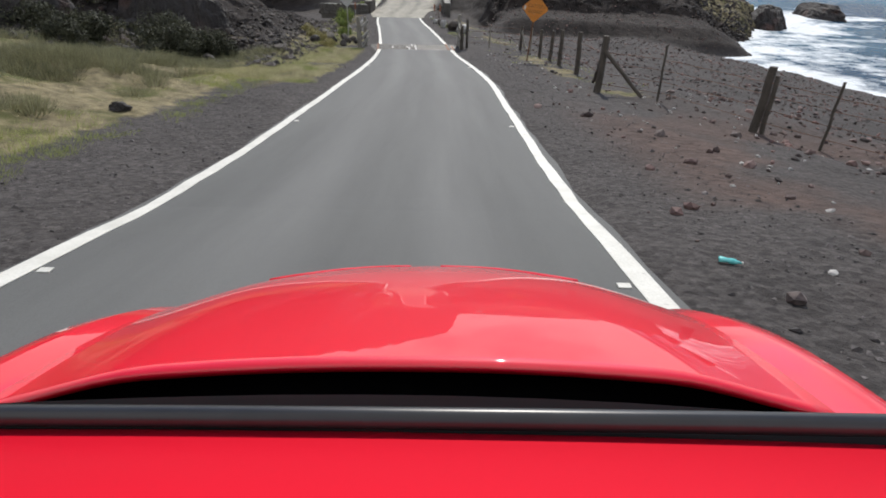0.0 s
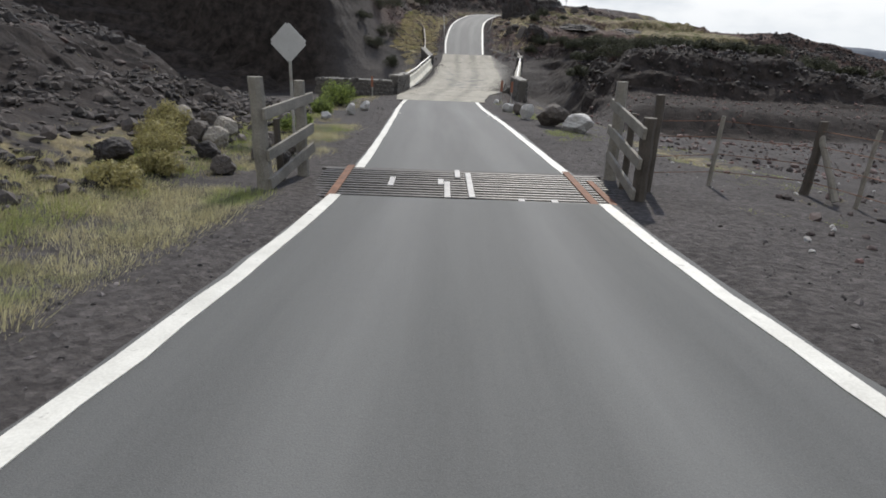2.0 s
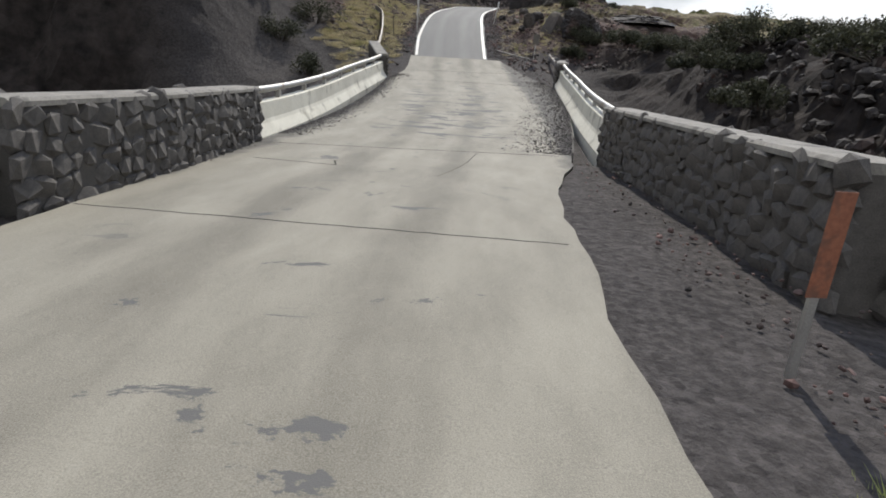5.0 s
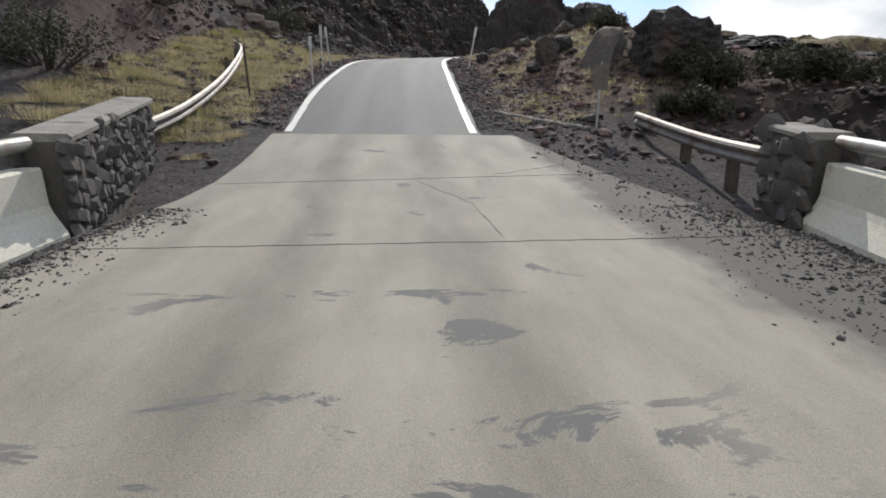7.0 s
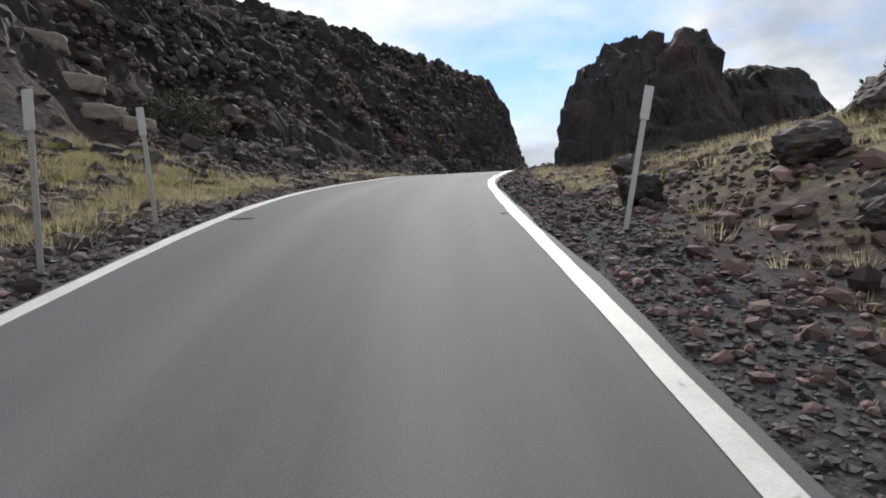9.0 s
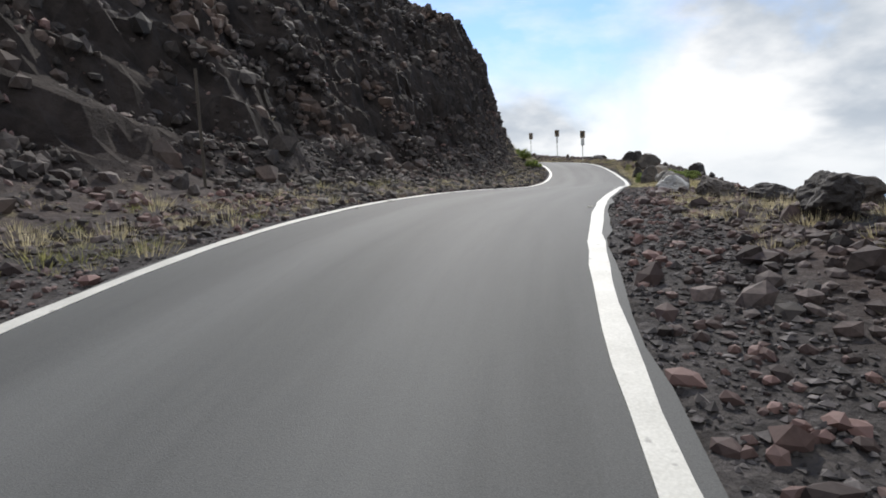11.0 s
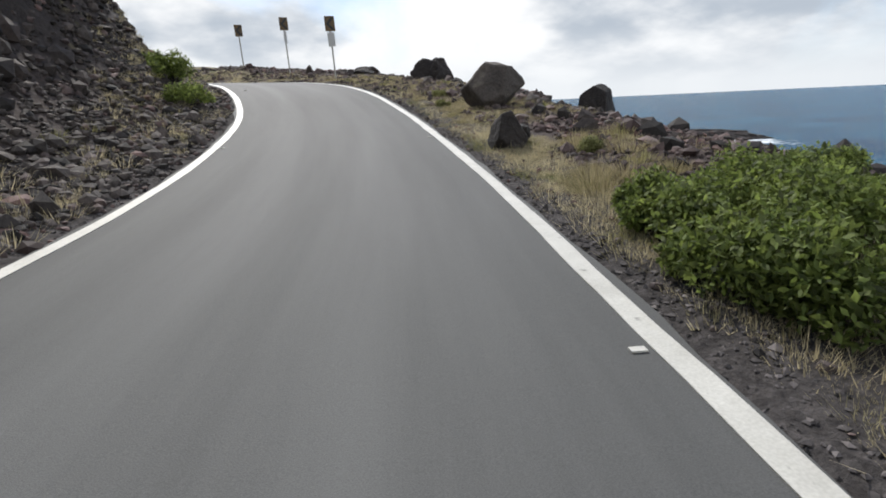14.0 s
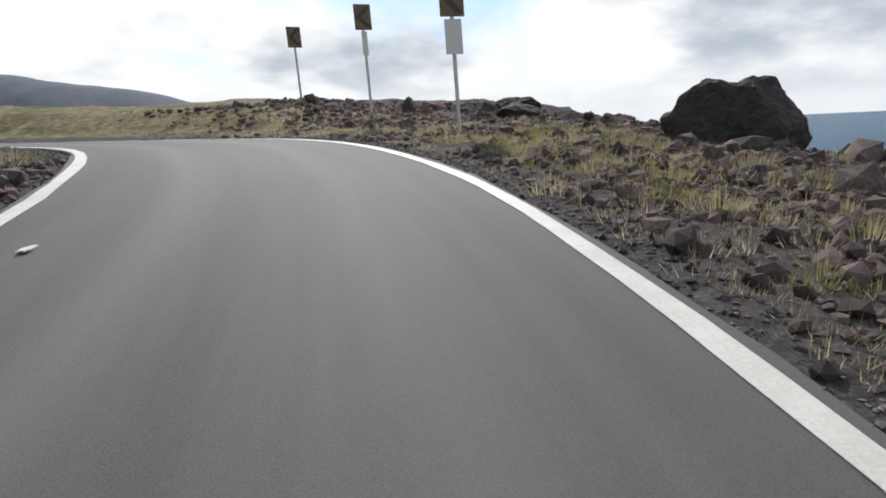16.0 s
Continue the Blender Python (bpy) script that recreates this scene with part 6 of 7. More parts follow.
def pebbles(name, xyz, size, mat, label):
    x, y, z = xyz
    n = len(x)
    v = OCT_V[None] * RNG.uniform(0.55, 1.2, (n, 6, 1)) + RNG.uniform(-0.25, 0.25, (n, 6, 3))
    v *= (size[:, None] * np.stack([RNG.uniform(0.7, 1.3, n), RNG.uniform(0.7, 1.3, n), RNG.uniform(0.4, 0.8, n)], 1) / 2)[:, None, :]
    a = RNG.uniform(0, 6.283, n)
    c, s = np.cos(a)[:, None], np.sin(a)[:, None]
    v = np.stack([v[..., 0] * c - v[..., 1] * s + x[:, None], v[..., 0] * s + v[..., 1] * c + y[:, None], v[..., 2] + (z + size * 0.1)[:, None]], -1)
    f = (OCT_F[None] + (np.arange(n) * 6)[:, None, None]).reshape(-1, 3)
    return tagged(mesh_np(name, v.reshape(-1, 3), f, mat), label, "gravel", kind="stuff")


M_GRIT = material("verge_gravel", (0.018, 0.016, 0.017), (0.125, 0.112, 0.108), 0.9, 3, 30, 0.4, 0.01, random_tint=0.85)
for sd, lab in ((-1, "dark gravel on the inland verge"), (1, "dark gravel on the seaward verge")):
    many = 6000
    q = roadside(many, [(1, 30.5), (33.5, 52)], 0.14 if sd < 0 else 0.5, 2.2 if sd < 0 else 2.6, sd)
    pebbles("verge_gravel", q, np.clip(RNG.lognormal(-3.8, 0.5, many), 0.012, 0.09), M_GRIT, lab)
    q = roadside(12000, [(86.5, 165)] if sd < 0 else [(86.5, 119)], 0.14, 1.2, sd)
    pebbles("verge_gravel", q, np.clip(RNG.lognormal(-3.2, 0.45, 12000), 0.02, 0.12), M_GRIT, lab)
q = roadside(7000, [(86.5, 157)], 0.2, 2.2, -1)
stones("rubble", q, np.clip(RNG.lognormal(-2.7, 0.5, 7000), 0.04, 0.26), M_STONES, "angular lava rubble fallen beside the road")
q = roadside(12000, [(116, 156)], 0.35, 4.6, -1)
stones("rubble", q, np.clip(RNG.lognormal(-2.2, 0.5, 12000), 0.05, 0.5), M_CLINKER, "dark angular rubble heaped at the foot of the cliff")
q = roadside(5000, [(86.5, 118)], 0.25, 3.2, 1)
stones("rubble", q, np.clip(RNG.lognormal(-2.6, 0.45, 5000), 0.04, 0.26), M_STONES, "angular lava rubble at the foot of the crag")
q = roadside(14000, [(133, 156)], 1.2, 7.8, 1)
keep = (fbm(q[0] / 1.3, q[1] / 1.3, 3, 181) + np.where(q[1] < 142, 0.2 * step01(3.4, 4.4, near_road(q[0], q[1])[1]), 0.16 * step01(5.0, 6.6, near_road(q[0], q[1])[1])) + 0.12 * RNG.random(14000) > 0.52)
q = tuple(v[keep] for v in q)
stones("rubble", q, np.clip(RNG.lognormal(-2.7, 0.5, keep.sum()), 0.03, 0.26), M_SCORIA, "purple-brown lava rubble heaped above the sea", 0.8)
q = roadside(130, [(134, 156)], 2.4, 7.0, 1)
stones("rubble", q, np.clip(RNG.lognormal(-1.3, 0.35, 130), 0.16, 0.5), M_CLINKER, "dark lava blocks lying on the seaward bank", 0.85)
q = roadside(6000, [(146, 164)], 0.5, 6.5, 1)
keep = fbm(q[0] / 1.2, q[1] / 1.2, 3, 191) + 0.15 * RNG.random(6000) > 0.54
stones("rubble", tuple(v[keep] for v in q), np.clip(RNG.lognormal(-2.6, 0.5, keep.sum()), 0.04, 0.3), M_SCORIA, "purple-brown rubble below the headland boulder", 0.75)
q = roadside(2200, [(119, 166)], 2.0, 5.8, 1)
stones("rubble", q, np.clip(RNG.lognormal(-2.2, 0.55, 2200), 0.05, 0.6), M_STONES, "dark lava rubble among the seaside grass")
q = roadside(6000, [(119, 165)], 0.14, 0.55, 1)
pebbles("verge_gravel", q, np.clip(RNG.lognormal(-3.3, 0.45, 6000), 0.02, 0.1), M_GRIT, "narrow strip of dark gravel beside the seaward line")
q = roadside(420, [(118, 165)], 0.2, 1.0, 1)
stones("rubble", q, np.clip(RNG.lognormal(-2.9, 0.4, 420), 0.03, 0.18), M_STONES, "scattered lava stones at the road's edge")

q = roadside(3800, [(19, 31), (34, 50)], 2.8, 7.5, -1)
stones("rubble", q, np.clip(RNG.lognormal(-2.1, 0.5, 3800), 0.05, 0.42), M_CLINKER, "dark lava rubble on the bank before the gate")
# loose gravel gathered along both feet of the parapets
for sd, edge in ((-1, deck_l), (1, deck_r)):
    many, wide, thin = (8000, 0.9, 0.24) if sd < 0 else (13000, 1.9, 0.5)
    s = RNG.uniform(64.6, 81, many)
    far_in = np.abs(np.array([edge(v) for v in s])) - 0.02 - np.mod(RNG.exponential(thin, many), wide) * RNG.uniform(0.75, 1, many)
    gx_, gy_ = np.interp(s, STN, CL[:, 0]) + sd * far_in * np.interp(s, STN, RGT[:, 0]), np.interp(s, STN, CL[:, 1]) + sd * far_in * np.interp(s, STN, RGT[:, 1])
    pebbles("deck_gravel", (gx_, gy_, np.interp(s, STN, CL[:, 2]) + 0.006), np.clip(RNG.lognormal(-3.6, 0.45, many), 0.012, 0.09), M_GRIT, "dark gravel gathered along the parapet's foot")


def tufts(name, xyz, high, mat, label, blades=13, spread=0.6):
    """Grass tufts as one mesh of tapered bent blades."""
    x, y, z = xyz
    n = len(x)
    a = RNG.uniform(0, 6.283, (n, blades))
    way = RNG.random((n, blades)) ** 0.6
    rad = spread * high[:, None] * way * 0.75
    lean = np.clip(0.95 * way + RNG.uniform(-0.25, 0.25, (n, blades)), 0, 1.15)
    h = high[:, None] * RNG.uniform(0.6, 1.1, (n, blades))
    bx, by = x[:, None] + np.cos(a) * rad, y[:, None] + np.sin(a) * rad
    bz = np.broadcast_to(z[:, None] - 0.03, bx.shape)
    w = 0.003 + 0.009 * high[:, None] * RNG.uniform(0.6, 1.4, (n, blades))
    turn = a + RNG.uniform(-0.9, 0.9, (n, blades))
    px_, py_ = -np.sin(turn) * w, np.cos(turn) * w
    tx, ty, tz = bx + np.cos(a) * h * lean * 0.8, by + np.sin(a) * h * lean * 0.8, bz + h * (1.05 - 0.5 * lean)
    v = np.stack([np.stack([bx - px_, by - py_, bz], -1), np.stack([bx + px_, by + py_, bz], -1), np.stack([tx, ty, tz], -1)], 2).reshape(-1, 3)
    f = np.arange(n * blades * 3).reshape(-1, 3)
    ob = mesh_np(name, v, f, mat)
    return tagged(ob, label, "grass", kind="stuff")


M_STRAW = material("straw_grass", (0.25, 0.215, 0.13), (0.58, 0.515, 0.34), 0.85, 1.3, 9, 0, random_tint=0.45, spots=((0.20, 0.20, 0.07), 0.8, 0.52, 0.66), thin=0.5)


def w_grass(st, off, x, y):
    c = step01(0.42, 0.62, fbm(x / 2.4, y / 2.4, 3, 151))
    left = band(-off, 4.3, 5.2, 16, 22) * box01(st, -3, 24) * (0.35 + 0.65 * c) + 0.5 * c * band(-off, 4.2, 5.2, 13, 18) * box01(st, 24, 56) + (0.08 + 0.5 * c) * band(-off, 2.9, 3.8, 6.2, 8.0) * box01(st, 80, 106) + 0.3 * c * band(-off, 2.9, 3.6, 7, 8) * box01(st, 106, 160)
    right = 0.4 * c * band(off, 4.0, 5.5, 9, 12) * box01(st, 90, 112) + (0.4 + 0.6 * c) * band(off, 3.0, 3.7, 5.8, 7.6) * box01(st, 123.5, 168) * (1 - 0.5 * step01(147, 152, st)) * (1 - 0.88 * box01(st, 134.5, 142) * step01(3.5, 4.1, off + 2.2 * (fbm(x / 1.4, y / 1.4, 3, 187) - 0.5))) * (1 - 0.8 * box01(st, 142, 153) * step01(4.8, 5.6, off)) + 0.4 * c * band(off, 4.6, 5.2, 6.2, 7.2) * box01(st, 14, 54) + 0.8 * c * band(off, 5.5, 7, 18, 24) * box01(st, 88, 102)
    north = 0.5 * (st > 168)
    return np.clip(left + right + north, 0, 1)


p = scatter(50000, (-28, 22), (-2, 190), w_grass)
tufts("dry_grass", p, np.clip(RNG.lognormal(-2.5, 0.4, len(p[0])), 0.05, 0.2), M_GRASS, "dry tan and grey-green grass tufts on the banks", 26, 1.3)
p = scatter(12000, (-17, -4.2), (-2, 32), w_grass)
tufts("dry_grass", p, np.clip(RNG.lognormal(-3.0, 0.35, len(p[0])), 0.025, 0.09), M_STRAW, "dense short dry grass on the inland verge", 18, 2.4)
p = scatter(60000, (1, 19), (122, 172), lambda st, off, x, y: w_grass(st, off, x, y) * step01(0.38, 0.55, fbm(x / 0.9, y / 0.9, 3, 161)))
tufts("dry_grass", p, np.clip(RNG.lognormal(-2.35, 0.45, len(p[0])), 0.05, 0.26), M_GRASS, "dense tan grass on the seaward verge", 30, 1.5)
q = roadside(24000, [(124, 166)], 0.42, 3.0, 1)
keep = (fbm(q[0] / 1.2, q[1] / 1.2, 3, 171) + 0.25 * RNG.random(24000) > 0.44) & ((q[1] < 134.5) | (near_road(q[0], q[1])[1] < 3.7) | (q[1] > 142)) & ((q[1] < 143) | (RNG.random(24000) < np.where(q[1] > 149, 0.2, 0.4)))
q = tuple(v[keep] for v in q)
tufts("dry_grass", q, np.clip(RNG.lognormal(-2.55, 0.45, keep.sum()), 0.04, 0.2), M_STRAW, "straw-coloured grass along the seaward edge of the road", 30, 1.6)
q = roadside(1500, [(87, 118)], 1.2, 6.0, 1)
keep = fbm(q[0] / 1.4, q[1] / 1.4, 3, 183) + 0.15 * RNG.random(1500) > 0.44
q = tuple(v[keep] for v in q)
tufts("dry_grass", q, np.clip(RNG.lognormal(-2.0, 0.4, keep.sum()), 0.07, 0.26), M_STRAW, "sparse straw-coloured grass among the rubble", 70, 1.5)
q = roadside(1100, [(86, 106)], 0.9, 5.5, -1)
tufts("dry_grass", q, np.clip(RNG.lognormal(-1.95, 0.4, 1100), 0.07, 0.3), M_STRAW, "straw-coloured grass clumps by the guard rail", 80, 1.6)
q = roadside(5200, [(88, 109)], 0.5, 6.0, -1)
keep = fbm(q[0] / 1.3, q[1] / 1.3, 3, 189) + 0.15 * RNG.random(5200) > 0.5
stones("rubble", tuple(v[keep] for v in q), np.clip(RNG.lognormal(-2.35, 0.5, keep.sum()), 0.05, 0.4), M_SCORIA, "purple-brown rubble among the roadside grass", 0.75)
q = roadside(330, [(84.5, 104)], 1.3, 5.8, -1)
M_CLUMP = material("golden_clump", (0.185, 0.155, 0.085), (0.44, 0.385, 0.23), 0.85, 1.3, 9, 0, random_tint=0.4, spots=((0.19, 0.20, 0.06), 0.9, 0.54, 0.66), thin=0.5)
tufts("grass_clumps", q, RNG.uniform(0.16, 0.34, 330), M_CLUMP, "rounded golden grass clumps below the guard rail", 260, 1.9)
q = roadside(320, [(124, 134.5), (142.5, 156)], 0.9, 4.2, 1)
tufts("grass_clumps", q, RNG.uniform(0.10, 0.24, 320), M_CLUMP, "rounded golden grass clumps above the sea", 220, 1.9)
q = roadside(700, [(106, 158)], 0.5, 2.6, -1)
tufts("dry_grass", q, np.clip(RNG.lognormal(-1.9, 0.4, 700), 0.06, 0.32), M_STRAW, "sparse dry grass at the foot of the cliff", 60, 1.5)
q = roadside(7000, [(15, 56)], 1.6, 4.2, -1)
keep = fbm(q[0] / 1.1, q[1] / 1.1, 3, 173) + 0.2 * RNG.random(7000) > 0.55
q = tuple(v[keep] for v in q)
tufts("dry_grass", q, np.clip(RNG.lognormal(-2.6, 0.4, len(q[0])), 0.03, 0.15), M_GRASS, "short dry grass along the rocky bank", 26, 1.9)
p = scatter(2600, (-18, -4.6), (-2, 25), lambda st, off, x, y: band(-off, 5.6, 6.4, 14, 18) * step01(0.36, 0.5, fbm(x / 1.6, y / 1.6, 3, 157)))
M_TUSSOCK = material("grey_green_tussock", (0.09, 0.092, 0.05), (0.30, 0.29, 0.17), 0.85, 1.5, 9, 0, random_tint=0.4, thin=0.3)
tufts("tussocks", p, RNG.uniform(0.22, 0.46, len(p[0])), M_TUSSOCK, "round grey-green grass tussocks", 170, 1.3)
M_GREEN = material("fresh_grass", (0.17, 0.20, 0.055), (0.36, 0.40, 0.12), 0.7, 1.5, 9, 0, random_tint=0.35, thin=0.4)
p = scatter(36000, (-12, 3), (-2, 56), lambda st, off, x, y: 1.0 * band(-off, 4.1, 4.4, 5.2, 6.0) * step01(0.26, 0.42, fbm(x / 1.5, y / 1.5, 3, 155)) + 0.6 * band(off, 2.7, 3.0, 3.6, 4.2) * box01(st, 36, 54) * step01(0.45, 0.6, fbm(x / 1.5, y / 1.5, 3, 156)))
tufts("green_weeds", p, RNG.uniform(0.06, 0.17, len(p[0])), M_GREEN, "low green weeds along the gravel's edge", 30, 2.0)


M_HAY = material("pale_hay", (0.25, 0.23, 0.125), (0.60, 0.55, 0.34), 0.85, 1.5, 9, 0, random_tint=0.45, spots=((0.26, 0.29, 0.11), 0.9, 0.54, 0.66), thin=0.45)
q = roadside(5200, [(16, 31)], 0.95, 4.2, -1)
keep = fbm(q[0] / 1.3, q[1] / 1.3, 3, 177) + 0.15 * RNG.random(5200) > 0.47
q = tuple(v[keep] for v in q)
tufts("dry_grass", q, np.clip(RNG.lognormal(-2.35, 0.35, len(q[0])), 0.05, 0.17), M_HAY, "sprawling pale green and straw grass before the cattle guard", 60, 2.6)
q = roadside(900, [(32.5, 40)], 0.9, 2.6, -1)
keep = fbm(q[0] / 1.0, q[1] / 1.0, 3, 185) + 0.15 * RNG.random(900) > 0.52
q = tuple(v[keep] for v in q)
tufts("dry_grass", q, np.clip(RNG.lognormal(-2.4, 0.35, len(q[0])), 0.05, 0.18), M_HAY, "pale green and straw grass at the foot of the sign", 50, 2.6)
q = roadside(1400, [(18, 31), (33.5, 48)], 2.0, 5.6, 1)
keep = fbm(q[0] / 1.6, q[1] / 1.6, 3, 179) + 0.1 * RNG.random(1400) > 0.55
q = tuple(v[keep] for v in q)
tufts("green_weeds", q, np.clip(RNG.lognormal(-2.9, 0.35, len(q[0])), 0.03, 0.1), M_GREEN, "low green weeds on the beach verge by the fence", 40, 3.0)


# ---- bushes ----
def bush(x, y, w, d, h, mat, label, seed, leaves=2200, leaf=0.06, name="bush", group=""):
    """A shrub of stems and single leaves gathered in uneven clumps."""
    r = np.random.default_rng(seed)
    root = empty(name, pose(x, y, gz(x, y), 0, 0, 0))
    tagged(root, label, "bush", group)
    k = 9 + int(w * 3)
    cx, cy = r.uniform(-0.38, 0.38, k) * w, r.uniform(-0.38, 0.38, k) * d
    cz = h * r.uniform(0.3, 0.78, k) * (1 - 0.5 * (np.hypot(cx / w, cy / d) / 0.5) ** 2)
    cr = r.uniform(0.16, 0.30, k) * min(w, d, h * 1.6)
    bm = bmesh.new()
    for i in range(k):
        tube(bm, (cx[i] * 0.25, cy[i] * 0.25, -0.1), (cx[i], cy[i], cz[i]), 0.03 * h, 0.008, 5)
    part("woody_base", bm, M_WOODDARK, root)
    i = r.integers(0, k, leaves)
    u = r.normal(size=(leaves, 3)); u /= np.linalg.norm(u, axis=1)[:, None]
    rad = cr[i] * r.uniform(0.55, 1.1, leaves)
    c = np.stack([cx[i], cy[i], cz[i]], 1) + u * rad[:, None]
    c[:, 2] = np.maximum(c[:, 2], 0.02)
    a = r.normal(size=(leaves, 3)); a /= np.linalg.norm(a, axis=1)[:, None]
    b = np.cross(a, u + 0.3 * r.normal(size=(leaves, 3))); b /= np.linalg.norm(b, axis=1)[:, None] + 1e-9
    s = leaf * r.uniform(0.6, 1.3, leaves)[:, None]
    v = np.stack([c - a * s, c + b * s * 0.45, c + a * s, c - b * s * 0.45], 1).reshape(-1, 3)
    f = (np.arange(leaves)[:, None] * 4 + np.arange(4)).reshape(-1, 4)
    o = mesh_np("leaves", v, f, mat)
    o.parent = root
    return root


for n, (x, y, w, h) in enumerate(((6.35, 134.45, 0.85, 0.46), (6.1, 133.8, 1.1, 0.58), (5.75, 133.05, 1.0, 0.6), (6.7, 133.4, 1.2, 0.62), (5.75, 132.4, 0.9, 0.56), (7.2, 134.1, 1.3, 0.6), (7.7, 133.5, 1.2, 0.46), (8.4, 134.4, 1.4, 0.42), (6.9, 132.8, 1.1, 0.52))):
    bush(x, y, w, w, h, M_LEAF, "tangled green coastal shrub beside boulders and dry grass", 160 + n, 5000, 0.034, group="coastal shrubs")
bush(0.6, 87.2, 1.5, 1.3, 0.8, M_SCRUB, "dark scrub at the foot of the leaning slab", 18, 3600, 0.05, group="scrub on the slope")
bush(1.6, 88.3, 1.6, 1.4, 1.0, M_SCRUB, "dark scrub at the foot of the leaning slab", 19, 3600, 0.05, group="scrub on the slope")
bush(2.6, 149.6, 1.3, 1.6, 0.95, M_LEAF, "bright green bush at the foot of the cliff", 5, 4200, 0.06)
bush(3.0, 147.4, 1.2, 1.5, 0.6, M_LEAF, "low green bush at the foot of the cliff", 6, 2200, 0.05)
bush(-8.6, 46.8, 1.5, 1.8, 1.1, M_LEAF, "green bush at the gully's edge", 7, 3000, 0.05)
bush(-8.0, 42.9, 0.8, 0.8, 0.6, M_LEAF, "small green bush behind white stones", 8, 1400, 0.045)
bush(-6.9, 37.4, 0.9, 0.9, 0.5, M_LEAF, "green weeds at the foot of the sign", 9, 1500, 0.045)
bush(-17.5, 24.5, 5.0, 4.0, 3.4, M_SCRUB, "large dark thicket beyond the grass", 11, 7000, 0.09, group="dark thickets")
for n, (x, y, w, h) in enumerate(((-9.7, 20.4, 1.7, 1.5), (-9.0, 21.4, 1.5, 1.3), (-10.5, 21.6, 2.0, 1.9), (-12.4, 18.6, 1.5, 1.0), (-14.6, 20.0, 1.8, 1.2))):
    bush(x, y, w, w, h, M_SCRUB, "dark thicket over lava rock above the tussocks", 190 + n, 5200, 0.05, group="dark thickets")
bush(-12.6, 20.6, 1.5, 1.3, 1.1, M_SCRUB, "dark thicket beside the lava rock", 16, 4000, 0.06, group="dark thickets")
bush(-17.0, 28.5, 4.0, 3.4, 3.0, M_SCRUB, "large dark thicket beyond the grass", 17, 7000, 0.09, group="dark thickets")
bush(-15.5, 31.5, 4.5, 4.0, 2.4, M_SCRUB, "dark thicket above the rocky bank", 12, 6000, 0.09, group="dark thickets")
bush(-23.0, 29.0, 6.0, 5.0, 4.0, M_SCRUB, "large dark thicket beyond the grass", 13, 7000, 0.1, group="dark thickets")
bush(-13.4, 81.5, 1.6, 1.6, 1.1, M_SCRUB, "grey-green shrub on the grassy bank", 14, 2400, 0.06)
bush(-11.6, 76.0, 1.8, 1.8, 1.2, M_LEAF, "green shrub in the gully below the parapet", 15, 2600, 0.06)
M_WEED = material("weed_leaves", (0.11, 0.125, 0.04), (0.28, 0.28, 0.11), 0.8, 1.5, 9, 0, random_tint=0.45, thin=0.35)
clump_x = np.array([7.15, 7.4, 6.9, 7.6, 8.3, 8.8, 9.3, 9.0, 8.6, 9.7, 8.1])
clump_y = np.array([136.2, 136.5, 135.8, 136.1, 136.6, 137.4, 138.0, 138.7, 138.3, 138.6, 135.9])
tufts("grass_clumps", (clump_x, clump_y, ground_at(clump_x, clump_y)), RNG.uniform(0.2, 0.34, 11), M_CLUMP, "tall yellow-green grass clump on the seaward bank", 420, 1.6)
M_YBUSH = material("yellow_green_leaves", (0.165, 0.15, 0.055), (0.36, 0.32, 0.14), 0.7, 2, 14, 0, random_tint=0.4, thin=0.35)
for x, y, w, h in ((-8.6, 34.6, 0.8, 0.55), (-7.3, 32.2, 0.8, 0.5), (-6.5, 30.0, 0.6, 0.4), (-7.9, 33.3, 0.7, 0.5), (-6.6, 31.0, 0.6, 0.35)):
    bush(x, y, w, w, h, M_YBUSH, "yellow-green dry bush on the rocky bank", int(-x * 10), 3600, 0.024, group="yellow bushes by the fence")
for x, y, w, h in ((10.2, 147.0, 0.6, 0.26), (9.4, 145.2, 0.45, 0.2), (8.3, 137.6, 0.5, 0.26)):
    bush(x, y, w, w, h, M_WEED, "yellow-green weed clump in dry grass", int(x * 10), 2600, 0.022, group="green weed clumps")
k = 20
for x, y, w, h in ((1.4, 89.6, 2.0, 0.9), (3.6, 88.4, 2.6, 0.9), (6.2, 87.8, 2.8, 0.9), (9.0, 87.2, 3.0, 0.9), (12.0, 87.0, 3.0, 0.9), (15.6, 86.2, 3.2, 0.9), (5.0, 85.4, 2.6, 0.9), (8.4, 84.6, 2.8, 0.9), (12.6, 84.0, 3.0, 0.9), (19.0, 86.0, 3.4, 0.9)):
    bush(x, y, w, w * 0.9, h, M_SCRUB, "dark scrub covering the seaward slope", k, 6000, 0.055, group="scrub on the slope")
    k += 1
for x, y, w, h in ((2.2, 101.0, 1.6, 1.2), (4.6, 99.6, 1.4, 0.9), (1.0, 96.6, 1.2, 0.7), (-14.5, 108.5, 3.0, 1.4), (-18.0, 112.0, 3.6, 1.6), (-22.0, 108.0, 4.0, 1.8), (-25.0, 115.0, 4.0, 1.8), (-15.0, 88.5, 3.0, 1.5), (-17.0, 92.5, 3.4, 1.6), (-15.6, 84.0, 2.6, 1.3), (-19.5, 87.0, 3.6, 1.8), (-16.5, 97.0, 3.2, 1.2), (-20.0, 96.0, 3.6, 1.6)):
    bush(x, y, w, w * 0.9, h, M_SCRUB, "grey-green scrub on the dry slope", k, 2600, 0.06, group="scrub on the slope")
    k += 1

pick = random.Random(31)
